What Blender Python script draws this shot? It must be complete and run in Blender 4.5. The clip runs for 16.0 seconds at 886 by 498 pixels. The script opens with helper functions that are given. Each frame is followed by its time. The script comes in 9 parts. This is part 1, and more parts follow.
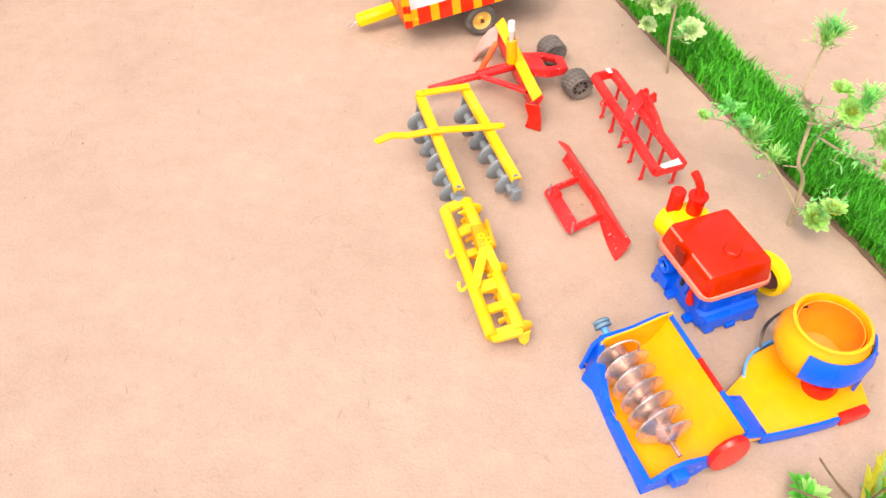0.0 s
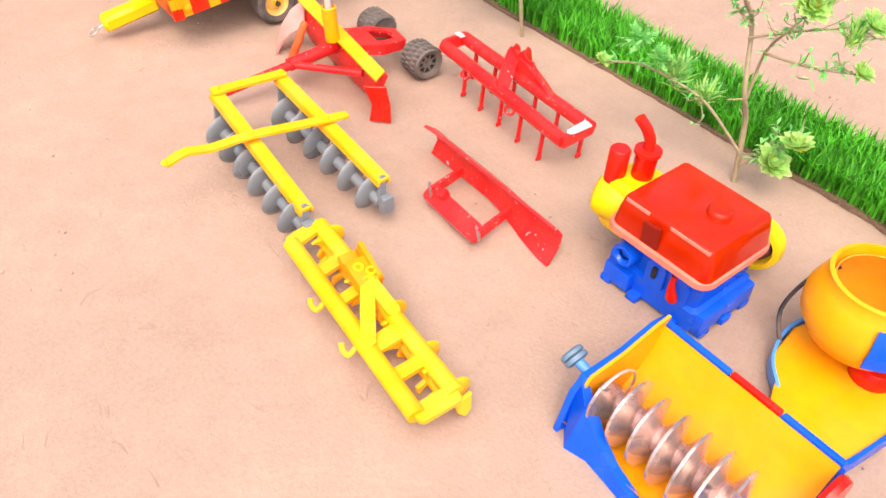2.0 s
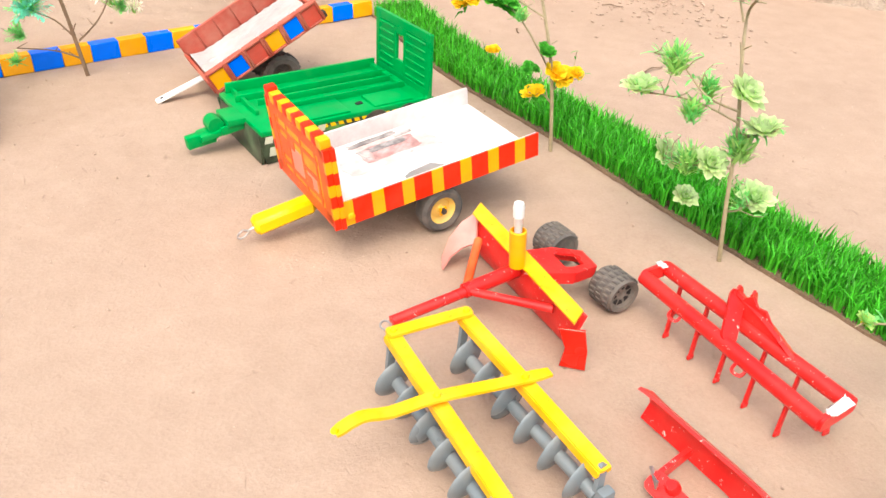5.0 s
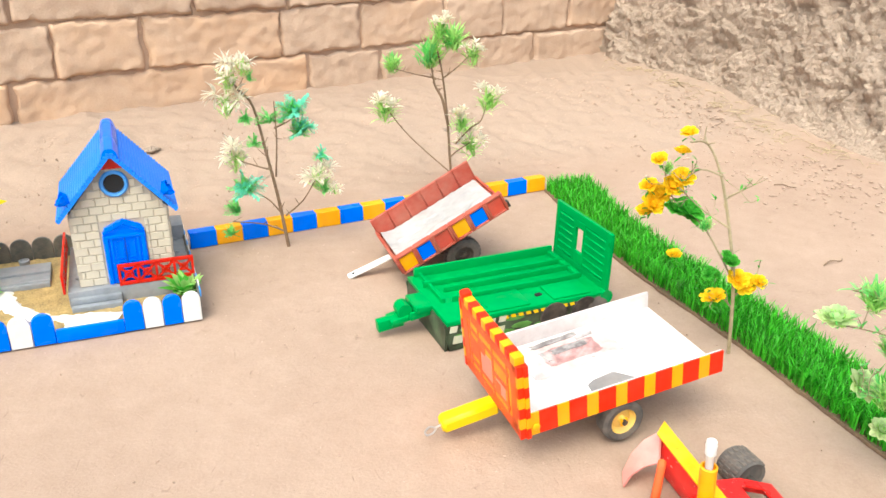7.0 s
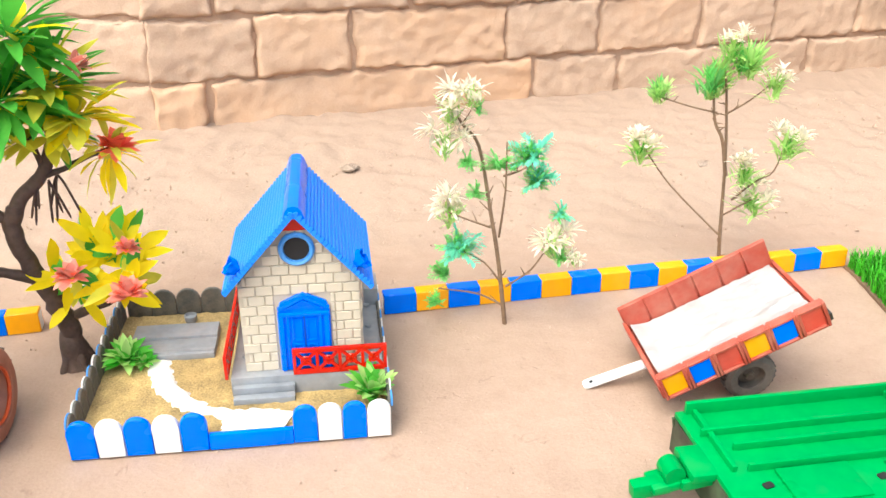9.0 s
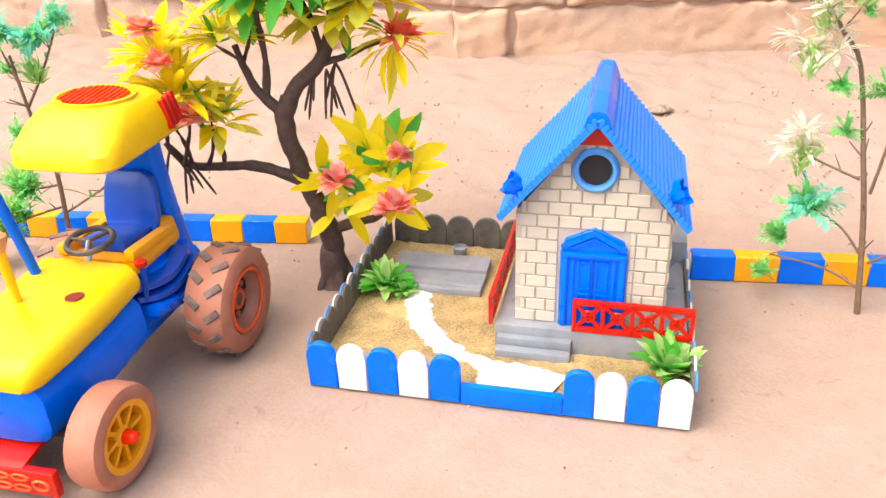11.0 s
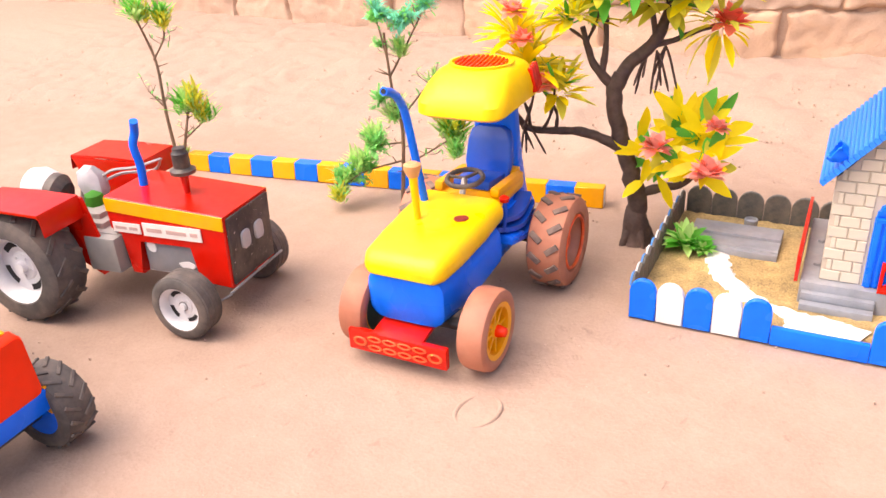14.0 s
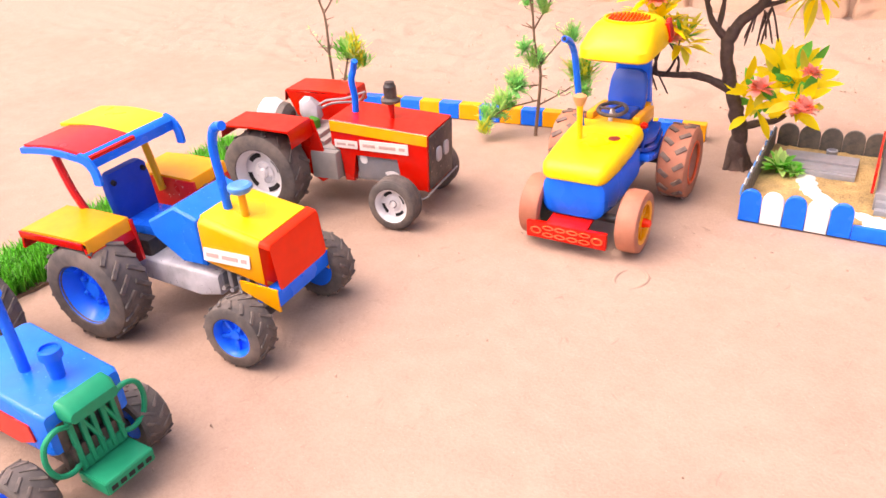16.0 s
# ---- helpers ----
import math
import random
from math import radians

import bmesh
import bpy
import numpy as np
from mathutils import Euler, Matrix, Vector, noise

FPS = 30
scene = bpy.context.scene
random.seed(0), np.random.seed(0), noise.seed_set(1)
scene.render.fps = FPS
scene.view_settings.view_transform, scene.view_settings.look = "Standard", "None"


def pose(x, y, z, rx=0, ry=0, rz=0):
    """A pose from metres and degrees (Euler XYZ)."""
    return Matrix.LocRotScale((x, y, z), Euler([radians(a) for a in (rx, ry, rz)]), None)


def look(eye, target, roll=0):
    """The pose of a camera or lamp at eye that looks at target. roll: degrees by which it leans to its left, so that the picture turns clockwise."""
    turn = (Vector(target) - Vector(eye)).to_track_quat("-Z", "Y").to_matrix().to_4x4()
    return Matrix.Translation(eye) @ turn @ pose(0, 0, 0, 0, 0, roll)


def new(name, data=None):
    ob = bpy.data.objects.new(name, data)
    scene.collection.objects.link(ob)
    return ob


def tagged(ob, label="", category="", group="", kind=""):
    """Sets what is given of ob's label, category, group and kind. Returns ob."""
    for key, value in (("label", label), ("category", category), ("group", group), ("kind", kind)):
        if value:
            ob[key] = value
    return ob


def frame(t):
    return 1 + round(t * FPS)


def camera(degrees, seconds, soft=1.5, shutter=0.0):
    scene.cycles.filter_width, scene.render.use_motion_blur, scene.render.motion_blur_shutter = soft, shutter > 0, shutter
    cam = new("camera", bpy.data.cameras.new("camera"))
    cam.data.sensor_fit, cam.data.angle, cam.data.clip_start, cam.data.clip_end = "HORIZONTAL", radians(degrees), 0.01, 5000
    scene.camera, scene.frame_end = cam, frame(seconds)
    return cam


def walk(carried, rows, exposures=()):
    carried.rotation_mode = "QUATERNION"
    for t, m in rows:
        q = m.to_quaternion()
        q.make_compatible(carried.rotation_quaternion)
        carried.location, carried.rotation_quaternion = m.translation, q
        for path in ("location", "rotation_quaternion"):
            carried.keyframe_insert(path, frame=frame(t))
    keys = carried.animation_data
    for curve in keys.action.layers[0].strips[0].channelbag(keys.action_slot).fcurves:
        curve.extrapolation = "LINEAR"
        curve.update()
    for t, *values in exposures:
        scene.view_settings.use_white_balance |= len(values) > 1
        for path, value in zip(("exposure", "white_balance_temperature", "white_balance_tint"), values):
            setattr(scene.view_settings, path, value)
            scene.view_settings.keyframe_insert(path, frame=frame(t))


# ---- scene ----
cam = camera(58.1, 16.0)
PATH = [
    (0, (0.803, 0.631, 0.823), (0.979, 1.963, -0.658), 1.1),
    (0.5, (0.731, 0.753, 0.7), (1.075, 2.057, -0.777), 0.5),
    (1, (0.721, 0.8, 0.588), (1.208, 2.12, -0.833), 1.3),
    (1.5, (0.756, 0.835, 0.551), (1.349, 2.143, -0.841), 2.1),
    (2, (0.785, 0.869, 0.538), (1.458, 2.174, -0.821), 3.6),
    (2.5, (0.794, 0.903, 0.523), (1.516, 2.235, -0.783), 4.5),
    (3, (0.785, 0.943, 0.525), (1.514, 2.293, -0.758), 4.6),
    (3.5, (0.782, 0.98, 0.518), (1.477, 2.386, -0.723), 3.8),
    (3.7, (0.777, 0.996, 0.517), (1.463, 2.418, -0.711), 3.7),
    (5.8, (0.718, 1.121, 0.541), (1.192, 2.796, -0.444), 2.3),
    (6, (0.715, 1.117, 0.561), (1.152, 2.815, -0.402), 1.9),
    (6.5, (0.712, 1.128, 0.589), (1.049, 2.89, -0.295), 0.8),
    (7, (0.677, 1.125, 0.636), (0.965, 2.918, -0.201), 1.4),
    (7.5, (0.655, 1.102, 0.664), (0.908, 2.901, -0.172), 2.2),
    (8, (0.653, 1.093, 0.679), (0.862, 2.878, -0.198), 2.3),
    (8.5, (0.648, 1.259, 0.643), (0.698, 3.054, -0.237), 1.3),
    (9, (0.604, 1.521, 0.619), (0.443, 3.306, -0.269), 0.8),
    (9.5, (0.611, 1.683, 0.605), (0.158, 3.385, -0.343), -0.9),
    (9.7, (0.598, 1.7, 0.581), (0.084, 3.385, -0.367), -1.2),
    (11.8, (0.534, 1.64, 0.474), (-0.426, 3.123, -0.463), -2.8),
    (12, (0.53, 1.63, 0.475), (-0.461, 3.093, -0.461), -3.0),
    (12.5, (0.512, 1.592, 0.474), (-0.536, 3.03, -0.438), -2.8),
    (13, (0.504, 1.559, 0.477), (-0.607, 2.957, -0.425), -3.3),
    (13.5, (0.495, 1.511, 0.484), (-0.661, 2.873, -0.413), -3.5),
    (14, (0.494, 1.451, 0.494), (-0.696, 2.788, -0.398), -3.4),
    (14.5, (0.494, 1.358, 0.52), (-0.699, 2.686, -0.382), -2.6),
    (15, (0.515, 1.286, 0.539), (-0.703, 2.586, -0.37), -2.8),
    (15.5, (0.537, 1.205, 0.55), (-0.691, 2.487, -0.371), -2.8),
    (16, (0.547, 1.122, 0.562), (-0.677, 2.37, -0.409), -3.4),
]
walk(cam, [(t, look(eye, target, roll)) for t, eye, target, roll in PATH], [(0.0, 1.13, 6600, 6), (1.0, 1.14, 6550, 5), (2.5, 1.13, 6700, 16), (3.5, 1.14, 6480, 5), (5.0, 1.13, 6350, 0), (7.0, 1.12, 6100, -5), (8.5, 1.14, 6220, -2), (9.0, 1.27, 6160, -2), (9.5, 1.29, 6200, 0), (12.0, 1.28, 6420, 12), (14.0, 1.29, 6800, 17), (16.0, 1.33, 7000, 25)])

# ---- light ----
world = bpy.data.worlds.new("sky")
scene.world = world
world.use_nodes = True
_n = world.node_tree.nodes
_sky = _n.new("ShaderNodeTexSky")
_sky.sky_type = "NISHITA"
_sky.sun_disc = False
_sky.sun_elevation = radians(60)
_sky.sun_rotation = radians(215)
_sky.air_density, _sky.dust_density, _sky.ozone_density = 0.8, 6.0, 0.3
world.node_tree.links.new(_sky.outputs[0], _n["Background"].inputs["Color"])
_n["Background"].inputs["Strength"].default_value = 0.15
_sun = bpy.data.lights.new("sun", "SUN")
_sun.energy, _sun.angle, _sun.color = 1.1, radians(100), (1.0, 0.925, 0.85)
_so = new("sun", _sun)
_so.matrix_world = look((-0.56, -0.80, 1.72), (0.0, 0.0, 0.0))


# ---- materials ----
def mat(name, color, rough=0.5, metal=0.0, vary=0.12, scale=60.0, bump=0.1, dust=0.0, chips=None, spec=0.5, island=0.0,
        coarse=9.0, dustcol=(0.55, 0.40, 0.29), thin=0.0):
    """Painted, plastic or mineral surface: two scales of tone, fine relief, patches of dust, chips of another colour."""
    m = bpy.data.materials.new(name)
    m.use_nodes = True
    nt = m.node_tree
    N, Lk = nt.nodes, nt.links.new
    bs = N["Principled BSDF"]
    bs.inputs["Metallic"].default_value = metal
    bs.inputs["Specular IOR Level"].default_value = spec
    tc = N.new("ShaderNodeTexCoord")

    def noi(sc, det=4.0, ro=0.55):
        t = N.new("ShaderNodeTexNoise")
        t.inputs["Scale"].default_value, t.inputs["Detail"].default_value, t.inputs["Roughness"].default_value = sc, det, ro
        Lk(tc.outputs["Object"], t.inputs["Vector"])
        return t.outputs["Fac"]

    def ramp(src, lo, hi, a=0.0, b=1.0):
        r = N.new("ShaderNodeMapRange")
        r.inputs[1].default_value, r.inputs[2].default_value, r.inputs[3].default_value, r.inputs[4].default_value = lo, hi, a, b
        Lk(src, r.inputs[0])
        return r.outputs[0]

    def mix(fac, a, b, mode="MIX"):
        x = N.new("ShaderNodeMix")
        x.data_type, x.blend_type = "RGBA", mode
        for sock, v in ((x.inputs[0], fac), (x.inputs[6], a), (x.inputs[7], b)):
            if hasattr(v, "node"):
                Lk(v, sock)
            else:
                sock.default_value = v if not isinstance(v, tuple) else (*v, 1.0)
        return x.outputs[2]

    f1, f2 = noi(scale), noi(coarse, 3.0)
    c = mix(1.0, (*color,), (1.0, 1.0, 1.0), "MULTIPLY")
    val = N.new("ShaderNodeMath")
    val.operation = "ADD"
    Lk(ramp(f1, 0.25, 0.75, 1.0 - vary, 1.0 + vary * 0.6), val.inputs[0])
    Lk(ramp(f2, 0.3, 0.7, -vary * 0.7, vary * 0.7), val.inputs[1])
    shade = val.outputs[0]
    if island:
        g = N.new("ShaderNodeNewGeometry")
        oi = N.new("ShaderNodeObjectInfo")
        ad = N.new("ShaderNodeMath")
        ad.operation = "ADD"
        Lk(g.outputs["Random Per Island"], ad.inputs[0])
        Lk(oi.outputs["Random"], ad.inputs[1])
        fr = N.new("ShaderNodeMath")
        fr.operation = "FRACT"
        Lk(ad.outputs[0], fr.inputs[0])
        ml = N.new("ShaderNodeMath")
        ml.operation = "MULTIPLY"
        Lk(shade, ml.inputs[0])
        Lk(ramp(fr.outputs[0], 0, 1, 1 - island, 1 + island * 0.6), ml.inputs[1])
        shade = ml.outputs[0]
    cb = N.new("ShaderNodeCombineColor")
    for i in range(3):
        Lk(shade, cb.inputs[i])
    c = mix(1.0, (*color,), cb.outputs[0], "MULTIPLY")
    if chips:
        c = mix(ramp(noi(150.0, 5.0, 0.7), 0.64, 0.66), c, chips)
    if dust:
        c = mix(ramp(noi(22.0, 5.0, 0.65), 0.42, 0.72, 0.0, dust), c, dustcol)
    Lk(c, bs.inputs["Base Color"])
    Lk(ramp(f2, 0.3, 0.7, max(0.03, rough - 0.08), min(1, rough + 0.12)), bs.inputs["Roughness"])
    if bump:
        b = N.new("ShaderNodeBump")
        b.inputs["Strength"].default_value, b.inputs["Distance"].default_value = min(1.0, bump), 0.002
        Lk(f1, b.inputs["Height"])
        Lk(b.outputs[0], bs.inputs["Normal"])
    if thin:
        tr = N.new("ShaderNodeBsdfTranslucent")
        Lk(c, tr.inputs["Color"])
        ms = N.new("ShaderNodeMixShader")
        ms.inputs[0].default_value = thin
        Lk(bs.outputs[0], ms.inputs[1])
        Lk(tr.outputs[0], ms.inputs[2])
        Lk(ms.outputs[0], N["Material Output"].inputs["Surface"])
    return m


YEL = mat("yellow_paint", (0.86, 0.53, 0.0), 0.34, vary=0.06, dust=0.04, bump=0.05, spec=0.3)
YELI = mat("handled_yellow_paint", (0.86, 0.42, 0.0), 0.40, vary=0.16, scale=45, dust=0.10, bump=0.12, chips=(0.75, 0.28, 0.0), spec=0.3)
YELO = mat("amber_plastic", (0.84, 0.335, 0.0), 0.36, vary=0.08, dust=0.05, bump=0.06, spec=0.3)
ORA = mat("orange_paint", (0.84, 0.36, 0.0), 0.36, vary=0.07, dust=0.06, bump=0.08, spec=0.3)
RED = mat("red_paint", (0.56, 0.008, 0.001), 0.20, vary=0.10, dust=0.02, bump=0.05, spec=0.4)
REDO = mat("orange_red_paint", (0.88, 0.030, 0.001), 0.30, vary=0.07, dust=0.01, bump=0.06, spec=0.2)
STR = mat("striping_red_paint", (0.74, 0.020, 0.002), 0.34, vary=0.12, scale=40, dust=0.03, bump=0.08, spec=0.25)
REDC = mat("glossy_deep_red_plastic", (0.43, 0.014, 0.0), 0.13, vary=0.14, dust=0.02, bump=0.05, spec=0.35)
ORD = mat("worn_orange_red_paint", (0.78, 0.10, 0.02), 0.45, vary=0.3, scale=40, dust=0.08, chips=(0.8, 0.35, 0.03), spec=0.3)
REDW = mat("worn_red_paint", (0.68, 0.012, 0.012), 0.32, vary=0.1, dust=0.05, bump=0.25, chips=(0.75, 0.55, 0.48), spec=0.35)
BRICKRED = mat("brick_red_plastic", (0.36, 0.055, 0.032), 0.45, dust=0.2, bump=0.1)
BLU = mat("blue_paint", (0.0, 0.145, 0.86), 0.26, vary=0.08, bump=0.06, spec=0.22)
BLUH = mat("deep_glossy_blue_paint", (0.0, 0.085, 0.66), 0.22, vary=0.12, bump=0.06, spec=0.3, dust=0.02)
BLUD = mat("deep_blue_plastic", (0.003, 0.055, 0.40), 0.38, vary=0.1, dust=0.03, bump=0.06, spec=0.18)
BLUS = mat("glossy_dark_blue_plastic", (0.003, 0.07, 0.46), 0.14, vary=0.1, dust=0.02, bump=0.03, spec=0.5)
BLUL = mat("sky_blue_plastic", (0.06, 0.27, 0.68), 0.35, dust=0.06, bump=0.06)
# corrugated roof blue, lightened: the sky's sheen is put into its base colour
BLUR = mat("sky_sheen_blue_plastic", (0.02, 0.20, 0.80), 0.36, vary=0.06, dust=0.02, bump=0.05, spec=0.2)
GRN = mat("green_plastic", (0.0, 0.27, 0.055), 0.32, vary=0.08, dust=0.03, bump=0.05, spec=0.25)
TEAL = mat("teal_green_plastic", (0.0, 0.27, 0.13), 0.30, vary=0.10, dust=0.01, bump=0.05, spec=0.2)
WHI = mat("white_paint", (0.72, 0.70, 0.685), 0.5, vary=0.05, dust=0.1, bump=0.15)
WORNW = mat("scuffed_white_board", (0.66, 0.62, 0.615), 0.55, vary=0.08, dust=0.28, bump=0.1)
LBL = mat("label_paper", (0.75, 0.66, 0.60), 0.6, vary=0.06)
INK = mat("label_ink", (0.50, 0.34, 0.30), 0.6, vary=0.1)
GREY = mat("grey_plastic", (0.20, 0.20, 0.21), 0.45, dust=0.2, bump=0.1)
GREYL = mat("light_grey_casting", (0.42, 0.42, 0.43), 0.42, metal=0.0, vary=0.2, dust=0.2, bump=0.3)
RIMW = mat("grey_white_rim", (0.66, 0.66, 0.67), 0.42, vary=0.12, dust=0.12, bump=0.2)
DISC = mat("grey_disc_plastic", (0.155, 0.18, 0.20), 0.30, dust=0.10, bump=0.1)
CHIPB = mat("chipped_black_paint", (0.03, 0.026, 0.025), 0.5, vary=0.3, dust=0.2, bump=0.15, chips=(0.55, 0.45, 0.40))
BLUW = mat("worn_blue_paint", (0.0, 0.17, 0.84), 0.24, vary=0.12, scale=40, bump=0.12, dust=0.03, spec=0.3, chips=(0.04, 0.26, 0.80), dustcol=(0.35, 0.50, 0.74))
FLAKE = mat("flaking_silver_paint", (0.50, 0.50, 0.52), 0.45, vary=0.45, scale=35, dust=0.12, bump=0.4, chips=(0.14, 0.13, 0.13))
BLK = mat("black_plastic", (0.025, 0.022, 0.022), 0.45, vary=0.3, dust=0.25, bump=0.1)
RUB = mat("dusty_rubber", (0.085, 0.074, 0.068), 0.75, vary=0.3, dust=0.5, bump=0.3, dustcol=(0.30, 0.23, 0.18))
TERRA = mat("clay_brown_tyre", (0.41, 0.145, 0.08), 0.6, vary=0.2, scale=40, dust=0.15, bump=0.15)
TREAD = mat("dark_tread_block", (0.13, 0.085, 0.07), 0.7, vary=0.2, dust=0.3)
STEEL = mat("thin_steel_wire", (0.42, 0.38, 0.36), 0.4, metal=0.8, vary=0.2)
AUG = mat("bright_auger_metal", (0.66, 0.52, 0.47), 0.17, metal=0.8, vary=0.35, bump=0.15, coarse=40)
AUGS = mat("brown_cast_auger", (0.42, 0.24, 0.21), 0.25, metal=0.45, vary=0.35, bump=0.2, coarse=40)
# near-black for flat pieces at openings; the shade inside is put in as colour
HOLE = mat("dark_hollow", (0.012, 0.010, 0.010), 0.8, vary=0.2)
TANW = mat("tan_knob", (0.60, 0.30, 0.12), 0.4)
CREAM = mat("cream_brick_plastic", (0.56, 0.495, 0.39), 0.6, vary=0.08, bump=0.35, island=0.05)
MORT = mat("tan_mortar_plastic", (0.49, 0.42, 0.33), 0.7, vary=0.12, bump=0.2)
SLATE = mat("slate_grey_plastic", (0.25, 0.265, 0.29), 0.5, vary=0.2, dust=0.2, bump=0.1)
DARKP = mat("dark_picket_plastic", (0.07, 0.075, 0.07), 0.55, vary=0.3, dust=0.35, bump=0.2)
GSAND = mat("coarse_ochre_sand", (0.44, 0.31, 0.13), 0.95, vary=0.45, scale=420.0, bump=1.0, coarse=25)
BARK = mat("dark_brown_bark", (0.075, 0.045, 0.034), 0.75, vary=0.4, scale=120, bump=0.8)
TWIG = mat("brown_twig", (0.20, 0.125, 0.075), 0.75, vary=0.25, scale=90, bump=0.3)
TWIGP = mat("beige_green_twig", (0.34, 0.27, 0.16), 0.7, vary=0.25, scale=90, bump=0.3)
LEAF = mat("green_plastic_leaf", (0.15, 0.58, 0.07), 0.5, vary=0.12, island=0.25, spec=0.25, thin=0.5, bump=0)
LEAFG = mat("mint_fern_leaf", (0.28, 0.74, 0.22), 0.5, vary=0.12, island=0.25, spec=0.25, thin=0.48, bump=0)
LEAFD = mat("dark_green_leaf", (0.10, 0.42, 0.05), 0.5, vary=0.12, island=0.28, spec=0.25, thin=0.48, bump=0)
LEAFO = mat("olive_leaf", (0.75, 0.72, 0.07), 0.5, vary=0.12, island=0.25, spec=0.25, thin=0.48, bump=0)
LEAFY = mat("yellow_leaf", (1.0, 0.82, 0.01), 0.5, vary=0.06, island=0.12, spec=0.25, thin=0.48, bump=0)
LEAFT = mat("teal_fern_leaf", (0.26, 0.80, 0.58), 0.5, vary=0.12, island=0.25, spec=0.25, thin=0.48, bump=0)
LEAFL = mat("light_green_leaf", (0.52, 0.80, 0.26), 0.5, vary=0.12, island=0.25, spec=0.25, thin=0.48, bump=0)
LEAFP = mat("pale_green_leaf", (0.70, 0.84, 0.46), 0.5, vary=0.12, island=0.25, spec=0.25, thin=0.48, bump=0)
PETW = mat("cream_petal", (0.88, 0.82, 0.68), 0.5, vary=0.06, island=0.15, spec=0.25, thin=0.48, bump=0)
PETY = mat("yellow_petal", (1.0, 0.74, 0.03), 0.5, vary=0.06, island=0.15, spec=0.25, thin=0.48, bump=0)
PETR = mat("coral_petal", (1.0, 0.24, 0.15), 0.5, vary=0.08, island=0.2, spec=0.25, thin=0.48, bump=0)
PETP = mat("pale_pink_petal", (0.95, 0.42, 0.34), 0.5, vary=0.06, island=0.2, spec=0.25, thin=0.48, bump=0)
GRASS = mat("grass_blade_plastic", (0.10, 0.50, 0.03), 0.38, vary=0.15, island=0.62, spec=0.3, thin=0.4, bump=0)
MATB = mat("brown_mat_backing", (0.16, 0.10, 0.06), 0.9, vary=0.4, scale=300, bump=0.8)
CARD = mat("printed_dark_green_panel", (0.05, 0.075, 0.04), 0.4, vary=0.8, scale=45, coarse=18)


def sand_material(name, base, dark, rel=1.0, mid=0.55, scratch=0.0, tint=None, lumps=0.0, loose=None):
    """Earth: four scales of tone and relief, dark specks; scratch: thin scuffs with groove shade painted dark, tint: a
    second colour in patches, lumps: small clotted relief, loose: colour of the unswept earth beyond the toys.
    """
    m = bpy.data.materials.new(name)
    m.use_nodes = True
    nt = m.node_tree
    N, Lk = nt.nodes, nt.links.new
    bs = N["Principled BSDF"]
    bs.inputs["Roughness"].default_value = 0.95
    bs.inputs["Specular IOR Level"].default_value = 0.15
    tc = N.new("ShaderNodeTexCoord")
    outs = []
    for sc, det in ((4.0, 4.0), (26.0, 6.0), (260.0, 5.0), (900.0, 2.0)):
        t = N.new("ShaderNodeTexNoise")
        t.inputs["Scale"].default_value, t.inputs["Detail"].default_value = sc, det
        t.inputs["Roughness"].default_value = 0.6
        Lk(tc.outputs["Object"], t.inputs["Vector"])
        outs.append(t.outputs["Fac"])
    cr = N.new("ShaderNodeValToRGB")
    cr.color_ramp.elements[0].position, cr.color_ramp.elements[1].position = 0.35, 0.65
    cr.color_ramp.elements[0].color, cr.color_ramp.elements[1].color = (*dark, 1), (*base, 1)
    s = None
    for o, w in zip(outs, (0.30, 0.26, 0.27, 0.17)):
        mu = N.new("ShaderNodeMath")
        mu.operation = "MULTIPLY"
        mu.inputs[1].default_value = w
        Lk(o, mu.inputs[0])
        if s:
            ad = N.new("ShaderNodeMath")
            ad.operation = "ADD"
            Lk(s, ad.inputs[0])
            Lk(mu.outputs[0], ad.inputs[1])
            s = ad.outputs[0]
        else:
            s = mu.outputs[0]
    Lk(s, cr.inputs[0])
    vo = N.new("ShaderNodeTexVoronoi")
    vo.inputs["Scale"].default_value = 55.0
    Lk(tc.outputs["Object"], vo.inputs["Vector"])
    mr = N.new("ShaderNodeMapRange")
    mr.inputs[1].default_value, mr.inputs[2].default_value = 0.05, 0.12
    mr.inputs[3].default_value, mr.inputs[4].default_value = 0.35, 0.0
    Lk(vo.outputs["Distance"], mr.inputs[0])
    gate = N.new("ShaderNodeMapRange")
    gate.inputs[1].default_value, gate.inputs[2].default_value = 0.56, 0.66
    Lk(outs[1], gate.inputs[0])
    mg = N.new("ShaderNodeMath")
    mg.operation = "MULTIPLY"
    Lk(mr.outputs[0], mg.inputs[0])
    Lk(gate.outputs[0], mg.inputs[1])
    mx = N.new("ShaderNodeMix")
    mx.data_type = "RGBA"
    Lk(mg.outputs[0], mx.inputs[0])
    Lk(cr.outputs[0], mx.inputs[6])
    mx.inputs[7].default_value = (0.20, 0.13, 0.09, 1)
    col = mx.outputs[2]
    last = None
    if tint:
        oi = N.new("ShaderNodeObjectInfo")
        ta = N.new("ShaderNodeMath")
        ta.operation = "MULTIPLY_ADD"
        ta.inputs[1].default_value = 0.55
        Lk(oi.outputs["Random"], ta.inputs[0])
        Lk(outs[0], ta.inputs[2])
        tm = N.new("ShaderNodeMapRange")
        tm.inputs[1].default_value, tm.inputs[2].default_value, tm.inputs[3].default_value, tm.inputs[4].default_value = 0.76, 1.12, 0.0, 0.8
        Lk(ta.outputs[0], tm.inputs[0])
        tx = N.new("ShaderNodeMix")
        tx.data_type = "RGBA"
        Lk(tm.outputs[0], tx.inputs[0])
        Lk(col, tx.inputs[6])
